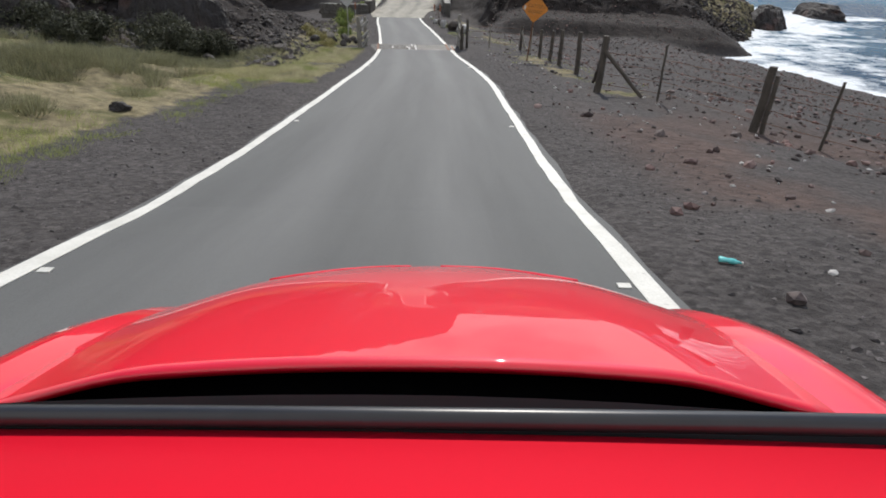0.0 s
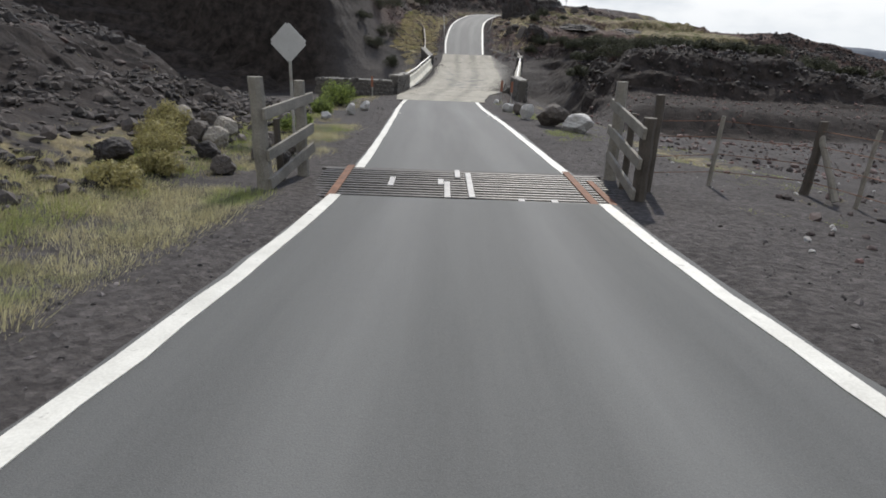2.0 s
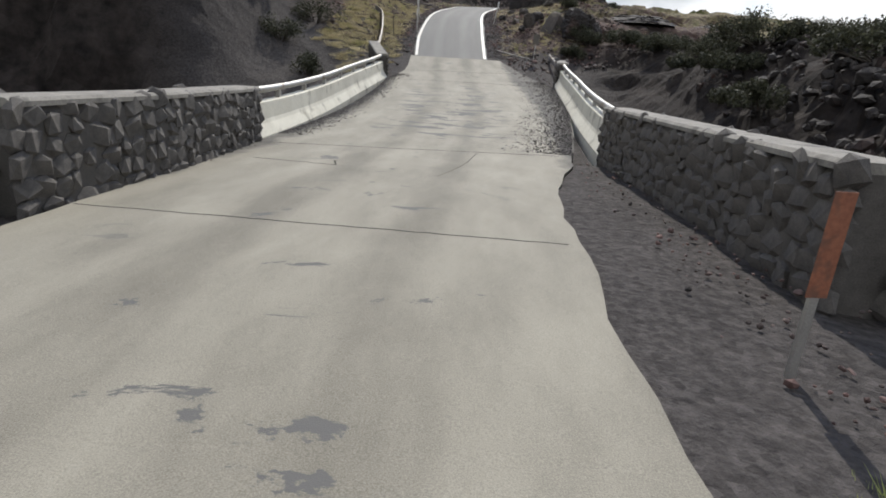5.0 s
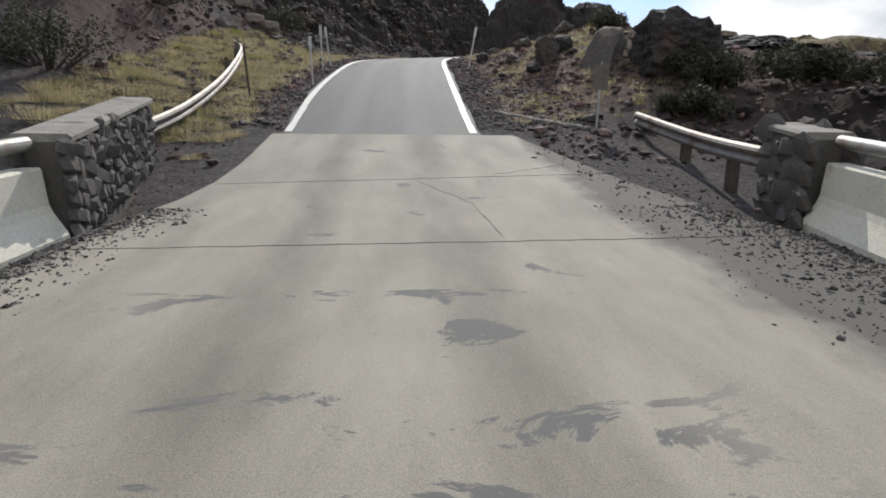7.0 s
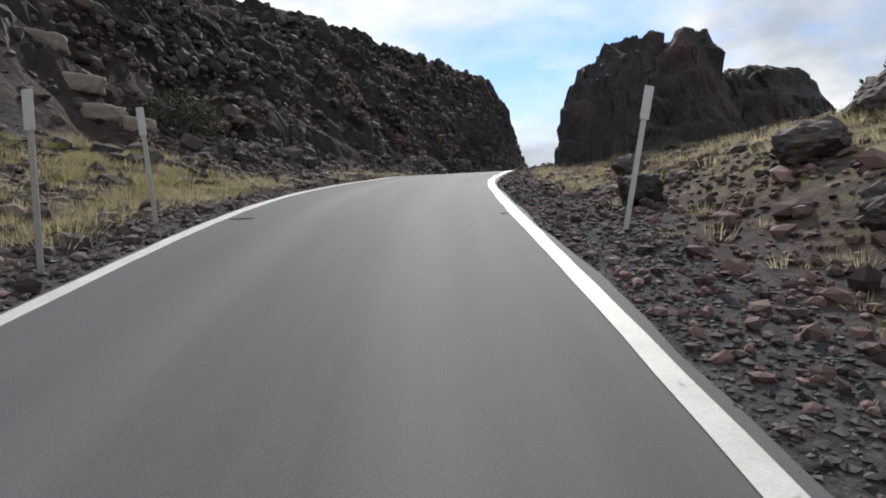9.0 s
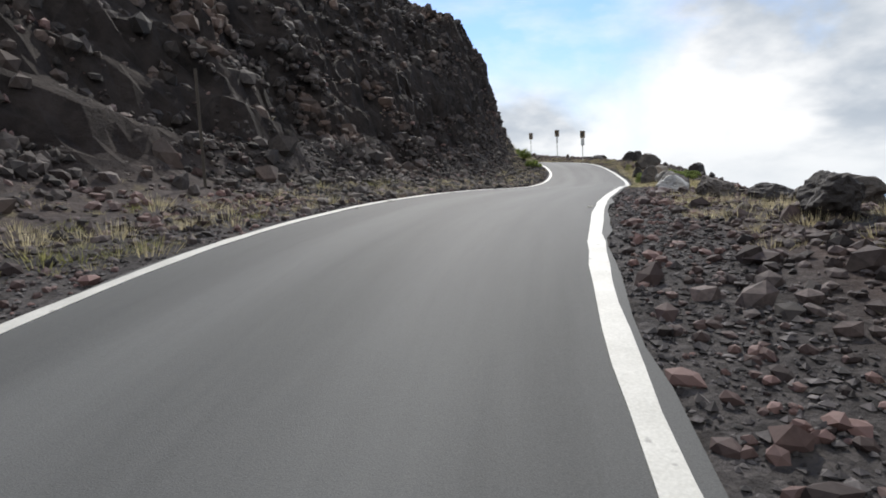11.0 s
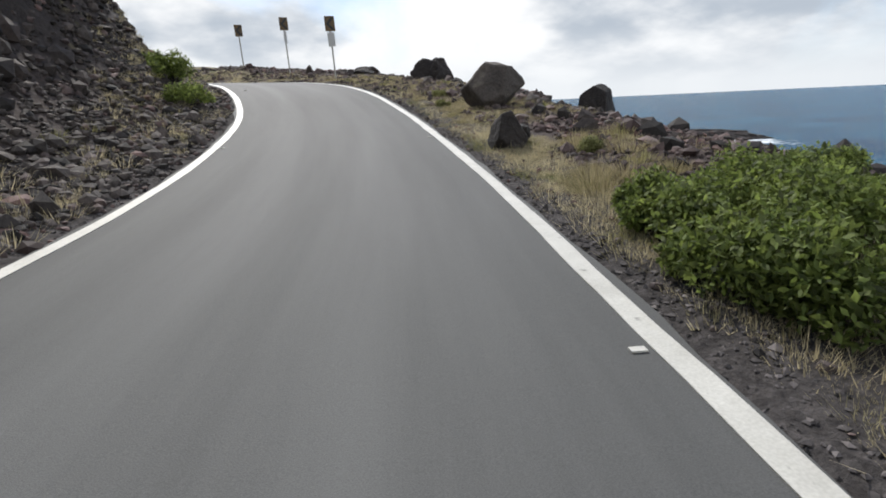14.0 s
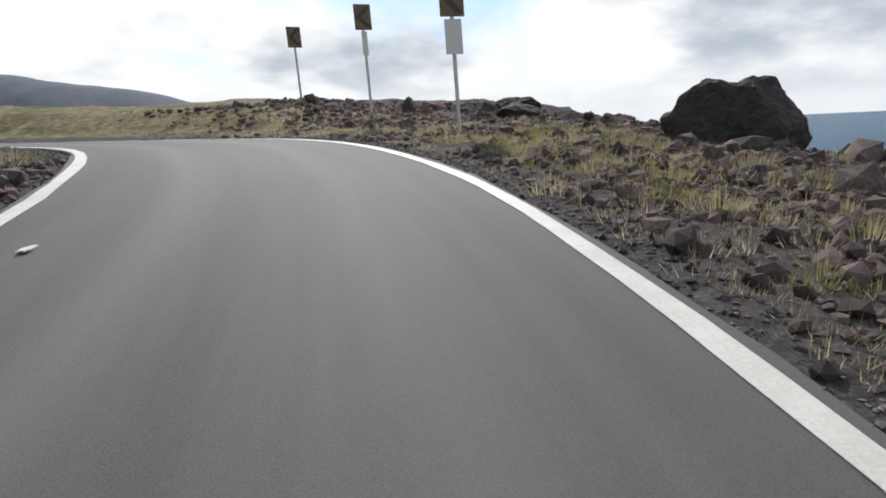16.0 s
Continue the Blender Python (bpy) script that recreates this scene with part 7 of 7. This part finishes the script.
for x0, x1, y0, y1, cnt, lab in ((4, 28, 68, 88, 40, "dark scrub covering the seaward hillside"), (-32, -15, 78, 104, 18, "dark scrub on the shaded inland hillside")):
    for _ in range(cnt):
        x, y, w = pick.uniform(x0, x1), pick.uniform(y0, y1), pick.uniform(1.6, 3.4)
        bush(x, y, w * 1.25, w * 1.25, w * pick.uniform(0.28, 0.4), M_SCRUB, lab, k, 4200, 0.065, group="scrub on the hillsides")
        k += 1


# ---- far land ----
def far_ridge(name, a, b, high, mat, label, seed, depth=60.0, fall=False):
    n = 90
    t = np.linspace(0, 1, n)
    x, y = a[0] + (b[0] - a[0]) * t, a[1] + (b[1] - a[1]) * t
    env = (1 - t) ** 0.5 if fall else np.sin(np.pi * np.clip(t, 0, 1)) ** 0.6
    z = high * env * (0.85 + 0.2 * fbm(t * 4 + seed, t * 0 + seed, 4, seed) if fall else 0.55 + 0.6 * fbm(t * 5 + seed, t * 0 + seed, 5, seed))
    v, f = [], []
    m = 7
    for j in range(m):
        q = j / (m - 1)
        hh = z * math.sin(math.pi * min(1.0, q * 0.75 + 0.0)) ** 0.9 if j else z * 0 - 9
        jig = depth * 0.12 * (fbm(t * 20, t * 0 + j, 3, seed + j) - 0.5)
        v.append(np.stack([x + (q * depth + jig) * 0.35, y + q * depth + jig, hh - (9 if j == 0 else 4)], 1))
    v = np.concatenate(v)
    i = np.arange(m * n).reshape(m, n)
    f = np.stack([i[:-1, :-1], i[:-1, 1:], i[1:, 1:], i[1:, :-1]], -1).reshape(-1, 4)
    return tagged(mesh_np(name, v, f, mat, True), label, "hills", kind="structure")


# the haze of distance is mixed into this blue-grey colour
M_HAZED = material("hazed_hills", (0.055, 0.068, 0.090), (0.10, 0.115, 0.14), 1.0, 0.02, 0.2, 0)
far_ridge("backdrop", (-900, 1050), (-100, 980), 190, M_HAZED, "mountain slope in painted haze blue beyond the plateau", 3, 300, True)
far_ridge("backdrop", (300, 900), (640, 1000), 13, M_HAZED, "far headland in painted haze blue on the horizon", 7, 120)


# ---- small markers at the bridge and lines ----
M_FADED = material("faded_marker_red", (0.16, 0.055, 0.03), (0.34, 0.13, 0.07), 0.65, 6, 40, 0.05, 0.001, spots=((0.10, 0.06, 0.045), 7, 0.5, 0.68))


def object_marker(x, y, label):
    root = empty("object_marker", pose(x, y, gz(x, y), 0, 0, 8))
    tagged(root, label, "marker post", "markers at the bridge")
    bm = bmesh.new(); box(bm, (-0.025, 0, -0.3), (0.025, 0.03, 1.05), 0.003); part("post", bm, M_GALV, root)
    bm = bmesh.new(); box(bm, (-0.06, -0.006, 0.5), (0.06, 0.0, 1.08), 0.0); part("panel", bm, M_FADED, root, "faded red striped panel")


object_marker(-1.9, 55.2, "faded red marker panel on a thin post")
object_marker(-1.35, 54.6, "faded red marker panel on a thin post")
object_marker(-9.2, 55.6, "faded red marker panel on a thin post")

# raised pavement studs inside the edge lines
for s in (3.2, 10.6, 22.4, 44.5, 92.6, 98.6, 115.6, 124.8, 133.6, 141.8):
    c, r, a, hw = at_station(s)
    for sd in (-1, 1):
        bm = bmesh.new(); box(bm, (-0.045, -0.03, 0.0), (0.045, 0.03, 0.014), 0.004)
        o = part("road_stud", bm, M_PAINT)
        q = c + r * sd * (hw - 0.16)
        o.matrix_world = Matrix.Translation(q) @ Matrix.Rotation(math.atan2(a.y, a.x) - math.pi / 2, 4, "Z")
        tagged(o, "small white raised pavement marker on asphalt", "road stud", "road studs")

# joints and cracks of the deck: thin dark fillings
M_JOINT = material("joint_filler", (0.02, 0.02, 0.02), (0.05, 0.05, 0.048), 0.95, 5, 60, 0.3, 0.003)


def crack(pts, width, label):
    bm = bmesh.new()
    prev = None
    for st, off in pts:
        c, r, a, _ = at_station(st)
        w = width * random.uniform(0.5, 1.3)
        pair = [bm.verts.new(c + r * off + a * s * w / 2 + r * s * w * 0.3 + Vector((0, 0, 0.009))) for s in (-1, 1)]
        if prev:
            bm.faces.new((prev[0], pair[0], pair[1], prev[1]))
        prev = pair
    g = bmesh.ops.extrude_face_region(bm, geom=bm.faces[:])
    bmesh.ops.translate(bm, verts=[v for v in g["geom"] if isinstance(v, bmesh.types.BMVert)], vec=(0, 0, -0.02))
    bmesh.ops.recalc_face_normals(bm, faces=bm.faces)
    o = part("trim", bm, M_JOINT)
    tagged(o, label, "crack", kind="structure")


def jag(s0, o0, s1, o1, n=14, amp=0.08):
    return [(s0 + (s1 - s0) * i / n + random.uniform(-amp, amp), o0 + (o1 - o0) * i / n + random.uniform(-amp, amp) * 0.6) for i in range(n + 1)]


for s, tilt in ((63.2, 1.2), (79.35, 0.25), (82.3, 0.7), (57.5, 0.0)):
    crack(jag(s, deck_l(s) + 0.05, s + tilt, deck_r(s) - 0.1, 40, 0.012), 0.014, "dark joint across the concrete deck")
for q in ((63.85, 1.16, 62.3, 1.0), (62.3, 1.0, 60.9, 0.7), (61.7, -1.2, 61.2, -1.05), (61.2, -1.05, 61.3, -2.5), (82.4, 0.6, 81.2, 1.2), (81.2, 1.2, 79.6, 1.3), (82.9, 1.8, 83.6, 3.2)):
    crack(jag(*q, 26, 0.035), 0.007, "irregular dark crack in the concrete deck")


# ---- the red car the camera rides on, standing at the start of the drive ----
def paint_material():
    m = bpy.data.materials.new("red_car_paint")
    m.use_nodes = True
    p = m.node_tree.nodes["Principled BSDF"]
    p.inputs["Base Color"].default_value = (0.66, 0.004, 0.022, 1)
    p.inputs["Roughness"].default_value = 0.5
    p.inputs["Specular IOR Level"].default_value = 0.15
    p.inputs["Coat Weight"].default_value = 1.0
    p.inputs["Coat Roughness"].default_value = 0.015
    return m


M_RED = paint_material()
M_GLASSDARK = material("tinted_glass", (0.003, 0.003, 0.004), (0.006, 0.006, 0.007), 0.9, 3, 20, 0)
M_GLASSDARK.node_tree.nodes["Principled BSDF"].inputs["Specular IOR Level"].default_value = 0.02
M_TRIM = material("black_trim", (0.012, 0.012, 0.013), (0.022, 0.022, 0.024), 0.35, 8, 80, 0.05, 0.001)
M_TYRE = material("tyre_rubber", (0.012, 0.012, 0.012), (0.03, 0.03, 0.03), 0.85, 8, 60, 0.2, 0.003)
M_LAMP = material("lamp_glass", (0.5, 0.5, 0.52), (0.7, 0.7, 0.72), 0.1, 8, 40, 0)


def sheet(name, rows, mat, parent, thick=0.012, label=""):
    """A smooth panel from rows of points, with thickness."""
    n, m = len(rows), len(rows[0])
    bm = bmesh.new()
    vs = [[bm.verts.new(q) for q in row] for row in rows]
    for i in range(n - 1):
        for j in range(m - 1):
            bm.faces.new((vs[i][j], vs[i][j + 1], vs[i + 1][j + 1], vs[i + 1][j]))
    bmesh.ops.recalc_face_normals(bm, faces=bm.faces)
    up = sum((f.normal.z for f in bm.faces))
    if up < 0:
        bmesh.ops.reverse_faces(bm, faces=bm.faces)
    o = part(name, bm, mat, parent, label, smooth=True)
    md = o.modifiers.new("thickness", "SOLIDIFY")
    md.thickness, md.offset = thick, -1
    return o


def car():
    lean = -1.7
    tilt = Euler((radians(-9.4), radians(lean), radians(0.6))).to_matrix()
    o = Vector((0, 0.08, 1.48)) - tilt @ Vector((0.08, 0, 1.43))
    root = empty("car", Matrix.Translation(o) @ tilt.to_4x4())
    tagged(root, "glossy red sports coupe standing on the asphalt road", "car")
    lin = lambda a, b, n: [a + (b - a) * i / (n - 1) for i in range(n)]
    nose = lambda x: 1.86 - 0.34 * abs(x / 0.8) ** 2.4

    def hood_z(x, f):
        base = 0.897 - 0.09 * f - 0.115 * f**3
        power = 0.035 * (1 - step01(0.44, 0.74, abs(x))) * (1 - 0.6 * f)
        return base + float(power) - 0.03 * (abs(x) / 0.72) ** 2.2

    rows = []
    for f in lin(0, 1, 26):
        row = []
        for x in lin(-0.72, 0.72, 37):
            y0 = 0.82 - 0.045 * (x / 0.72) ** 2
            row.append((x, y0 + (nose(x) - y0) * f, hood_z(x, f)))
        rows.append(row)
    hood = sheet("hood", rows, M_RED, root)
    # thin ridges added to draw the highlight along the hood's front shut line
    for sd in (-1, 1):
        glint_ridge = []
        for u in lin(0, 1, 18):
            x, f = sd * (0.05 + 0.42 * u), 0.80 + 0.10 * math.sin(math.pi * min(1.0, 0.25 + u))
            glint_ridge.append([(x, 0.82 + (nose(x) - 0.82) * (f + w), hood_z(x, f + w) + h) for w, h in ((-0.012, 0.0005), (0, 0.004), (0.012, 0.0005))])
        sheet("glint_ridge", glint_ridge, M_RED, hood, 0.004)
    for sd in (-1, 1):
        rows = []
        for f in [-1.2, -0.9, -0.6, -0.3, -0.1] + lin(0, 1, 18):
            g = max(0.0, f)
            y = 0.72 + 0.875 * f
            he = hood_z(0.72, g)
            tuck = 0.16 * max(0.0, g - 0.55) ** 1.5
            bulge = 0.03 * math.exp(-(((y - 1.02) / 0.40) ** 2))
            prof = [(0.70, 0.0, -0.006), (0.725, 0.0, -0.002), (0.77, -0.01, 0.010 + 0.4 * bulge), (0.82, -0.02, 0.002 + 0.5 * bulge), (0.865 + bulge - 0.5 * tuck, -0.04, -0.05), (0.90 + bulge - tuck, -0.06, -0.14), (0.895 + bulge - tuck, -0.06, -0.30), (0.87 - tuck, -0.05, -0.46)]
            rows.append([(sd * a, y + c * g, he + h) for a, c, h in prof])
        sheet("fender", rows, M_RED, root, label="curved red front fender")
    rows = []
    for x in lin(-0.9, 0.9, 25):
        y0 = nose(x * 0.8)
        side = max(0.0, abs(x) - 0.45) / 0.45
        y0 -= 0.10 * side**2
        rows.append([(x * (1 - 0.10 * side), y0 - 0.03, hood_z(min(0.72, abs(x)), 1.0) - 0.014 - 0.10 * side**1.5), (x * (1 - 0.06 * side), y0 + 0.05, 0.64 - 0.06 * side), (x * 0.98, y0 + 0.07, 0.52), (x * 0.96, y0 + 0.02, 0.34), (x * 0.95, y0 - 0.2, 0.24)])
    sheet("front_bumper", rows, M_RED, root)
    bm = bmesh.new(); box(bm, (-0.55, 1.80, 0.42), (0.55, 1.93, 0.60), 0.03); part("grille", bm, M_TRIM, root, "black grille")
    for sd in (-1, 1):
        bm = bmesh.new(); box(bm, (sd * 0.66 - 0.12, 1.46, 0.44), (sd * 0.66 + 0.12, 1.62, 0.55), 0.04); part("headlight", bm, M_LAMP, root, "clear headlight")
    rows = [[(x, 0.84, 0.70), (x, 0.87, 0.80), (x, 0.90, hood_z(x, 0.08) - 0.018)] for x in lin(-0.71, 0.71, 21)]
    sheet("cowl", rows, M_GLASSDARK, root, 0.006, "black cowl below the windshield")
    # glass, roof and its front trim
    rows = []
    for f in lin(0, 1, 10):
        y, z = 0.86 - 0.72 * f, 0.80 + 0.524 * f**0.85
        half = 0.74 - 0.12 * f
        rows.append([(x * half, y - 0.045 * x * x * (1 - 0.4 * f), z - 0.03 * x * x) for x in lin(-1, 1, 17)])
    sheet("windshield", rows, M_GLASSDARK, root, 0.008, "dark tinted windshield")
    bm = bmesh.new()
    sweep(bm, [(0.0034 * math.cos(a), 0.0034 * math.sin(a)) for a in np.linspace(0, 2 * math.pi, 10, endpoint=False)], [(x, 0.137 - 0.012 * (x / 0.6) ** 2, 1.3292 - 0.004 * (x / 0.6) ** 2) for x in lin(-0.62, 0.62, 25)])
    part("header_trim", bm, M_TRIM, root, "glossy black strip along the roof's front edge", smooth=True)
    rows = []
    for f in lin(0, 1, 16):
        y = 0.134 - 1.55 * f
        z = 1.3268 + 0.008 * math.sin(math.pi * min(1, f * 1.1)) - 0.06 * max(0, f - 0.6) ** 1.5
        rows.append([(x * 0.62, y - 0.03 * x * x, z - 0.010 * x * x) for x in lin(-1, 1, 21)])
    sheet("roof", rows, M_RED, root)
    rows = []
    for f in lin(0, 1, 8):
        rows.append([(x * (0.60 + 0.1 * f), -1.43 - 0.85 * f, 1.30 - 0.33 * f - 0.04 * x * x) for x in lin(-1, 1, 13)])
    sheet("rear_window", rows, M_GLASSDARK, root, 0.008, "dark rear window")
    rows = []
    for f in lin(0, 1, 8):
        rows.append([(x * 0.84, -2.28 - 0.5 * f, 0.965 - 0.02 * f - 0.05 * x**4) for x in lin(-1, 1, 13)])
    sheet("trunk_lid", rows, M_RED, root)
    for sd in (-1, 1):
        rows = []
        for f in lin(0, 1, 20):
            y = -0.35 - 2.45 * f
            hip = 0.05 * math.exp(-(((y + 1.75) / 0.45) ** 2))
            o_ = 0.90 + hip - 0.14 * max(0, f - 0.8) * 5 * 0.3
            rows.append([(sd * (0.70 - 0.02 * f), y, 0.955), (sd * (o_ - 0.03), y, 0.90), (sd * o_, y, 0.76), (sd * (o_ - 0.01), y, 0.5), (sd * (o_ - 0.04), y, 0.3)])
        sheet("side_panel", rows, M_RED, root)
        rows = [[(sd * (0.70 + 0.01), y, 0.95), (sd * 0.655, y * 0.93 - 0.06, 1.16), (sd * 0.60, y * 0.86 - 0.14, 1.315)] for y in lin(0.62, -1.75, 10)]
        sheet("side_window", rows, M_GLASSDARK, root, 0.008, "dark side window")
    rows = [[(x, -2.78, 0.94), (x, -2.84, 0.7), (x * 0.98, -2.8, 0.42), (x * 0.95, -2.66, 0.27)] for x in lin(-0.84, 0.84, 11)]
    sheet("rear_bumper", rows, M_RED, root)
    bm = bmesh.new(); box(bm, (-0.84, -2.6, 0.22), (0.84, 1.55, 0.34), 0.02); part("floor_pan", bm, M_TRIM, root)
    for sd in (-1, 1):
        for y in (1.02, -1.72):
            wheel = empty("wheel"); wheel.parent = root; wheel.location = (sd * 0.80, y, 0.335 + sd * 0.80 * math.tan(radians(lean)))
            bm = bmesh.new()
            prof = [(0.22, -0.11), (0.30, -0.12), (0.335, -0.09), (0.335, 0.09), (0.30, 0.12), (0.22, 0.11)]
            rings = [[bm.verts.new((w, r * math.cos(a), r * math.sin(a))) for r, w in prof] for a in np.linspace(0, 2 * math.pi, 28, endpoint=False)]
            for i in range(28):
                for j in range(6):
                    bm.faces.new((rings[i][j], rings[i][(j + 1) % 6], rings[(i + 1) % 28][(j + 1) % 6], rings[(i + 1) % 28][j]))
            bmesh.ops.recalc_face_normals(bm, faces=bm.faces)
            part("tyre", bm, M_TYRE, wheel, smooth=True)
            bm = bmesh.new()
            bmesh.ops.create_cone(bm, cap_ends=True, segments=24, radius1=0.225, radius2=0.225, depth=0.16, matrix=pose(0, 0, 0, 0, 90, 0))
            for q in range(5):
                box(bm, (-0.095, -0.03, 0.02), (0.095, 0.03, 0.21), 0.01, pose(0, 0, 0, 72 * q, 0, 0))
            part("rim", bm, M_GALV, wheel, "silver alloy rim")


car()


# ---- small finds beside the road ----
def bottle(x, y):
    root = empty("plastic_bottle", pose(x, y, gz(x, y) + 0.028, 90, 0, 70))
    tagged(root, "crushed teal plastic bottle lying on the dirt shoulder", "bottle")
    bm = bmesh.new()
    prof = [(0.7 * u, 0.7 * v) for u, v in ((0.0, -0.10), (0.034, -0.10), (0.038, -0.08), (0.030, -0.02), (0.037, 0.03), (0.030, 0.07), (0.014, 0.10), (0.013, 0.125), (0.0, 0.125))]
    rings = [[bm.verts.new((r * math.cos(a) * (1.25 if k % 3 else 1.0), r * math.sin(a) * 0.8, h)) for k, (r, h) in enumerate(prof)] for a in np.linspace(0, 2 * math.pi, 14, endpoint=False)]
    for p, q in zip(rings, rings[1:] + rings[:1]):
        for k in range(len(prof) - 1):
            bm.faces.new((p[k], p[k + 1], q[k + 1], q[k]))
    bmesh.ops.remove_doubles(bm, verts=bm.verts, dist=1e-4)
    bmesh.ops.recalc_face_normals(bm, faces=bm.faces)
    part("body", bm, M_TEAL, root, smooth=True)
    bm = bmesh.new()
    bmesh.ops.create_cone(bm, cap_ends=True, segments=12, radius1=0.011, radius2=0.011, depth=0.014, matrix=Matrix.Translation((0, 0, 0.092)))
    part("cap", bm, M_PAINT, root, "white screw cap")


M_TEAL = material("teal_plastic", (0.06, 0.36, 0.36), (0.16, 0.55, 0.54), 0.25, 8, 40, 0.1, 0.002)
bottle(2.12, 3.75)


def twig(pts, r, label):
    """A bleached branch lying along points, with a side shoot."""
    bm = bmesh.new()
    q = [Vector((x, y, max(gz(x, y), road_z(y)) + r + 0.01 + h)) for x, y, h in pts]
    for n, (a, c) in enumerate(zip(q, q[1:])):
        tube(bm, a, c, r * (1 - 0.6 * n / len(q)), r * (1 - 0.6 * (n + 1) / len(q)), 6)
    m = q[len(q) // 2]
    tube(bm, m, m + Vector((0.10, 0.08, 0.03)), r * 0.6, r * 0.3, 5)
    tagged(part("branch", bm, M_WOOD), label, "branch", "fallen branches")


twig([(8.86, 146.6, 0), (8.80, 146.3, 0.02), (8.74, 146.0, 0.0), (8.66, 145.75, 0.01)], 0.012, "thin bleached branch at the asphalt's edge")
twig([(-1.42, 62.72, 0), (-1.34, 62.55, 0.02), (-1.36, 62.40, 0.0)], 0.012, "bleached twig on the bridge gravel")

# a broken concrete gutter on the seaward bank
M_OLDCONC = material("old_concrete", (0.075, 0.07, 0.065), (0.20, 0.19, 0.175), 0.9, 2.5, 40, 0.5, 0.01)
root = empty("gutter_slab", pose(0, 0, 0))
tagged(root, "broken pale concrete gutter edge half buried in rubble", "gutter")
for n, (xa, ya, xb, yb) in enumerate(((-3.75, 88.75, -3.15, 88.2), (-3.1, 88.15, -2.45, 87.6), (-2.4, 87.55, -1.75, 87.0))):
    za, zb = gz(xa, ya), gz(xb, yb)
    bm = bmesh.new()
    sweep(bm, [(-0.16, -0.12), (-0.16, 0.03), (-0.12, 0.05), (0.13, 0.045), (0.16, 0.02), (0.16, -0.12)], [(xa + (xb - xa) * t, ya + (yb - ya) * t, za + (zb - za) * t + 0.012 * math.sin(9 * t + n)) for t in np.linspace(0, 1, 7)])
    part("kerb_stone", bm, M_OLDCONC, root)

# pale scuffs and spilt paint on the asphalt
for st, off, w, l in ((98.6, -1.75, 0.35, 0.10), (151.4, -1.6, 0.10, 0.30), (117.4, -2.15, 0.16, 0.3), (127.4, -0.3, 0.05, 0.12)):
    c, r, a, _ = at_station(st)
    bm = bmesh.new()
    rim = [bm.verts.new(c + r * (off + w / 2 * math.cos(t) * random.uniform(0.6, 1.1)) + a * l / 2 * math.sin(t) * random.uniform(0.6, 1.1) + Vector((0, 0, 0.0145))) for t in np.linspace(0, 2 * math.pi, 18, endpoint=False)]
    bm.faces.new(rim)
    g = bmesh.ops.extrude_face_region(bm, geom=bm.faces[:])
    bmesh.ops.translate(bm, verts=[v for v in g["geom"] if isinstance(v, bmesh.types.BMVert)], vec=(0, 0, -0.012))
    bmesh.ops.recalc_face_normals(bm, faces=bm.faces)
    tagged(part("trim", bm, M_PAINT), "pale paint scuff on the asphalt", "road marking", kind="structure")
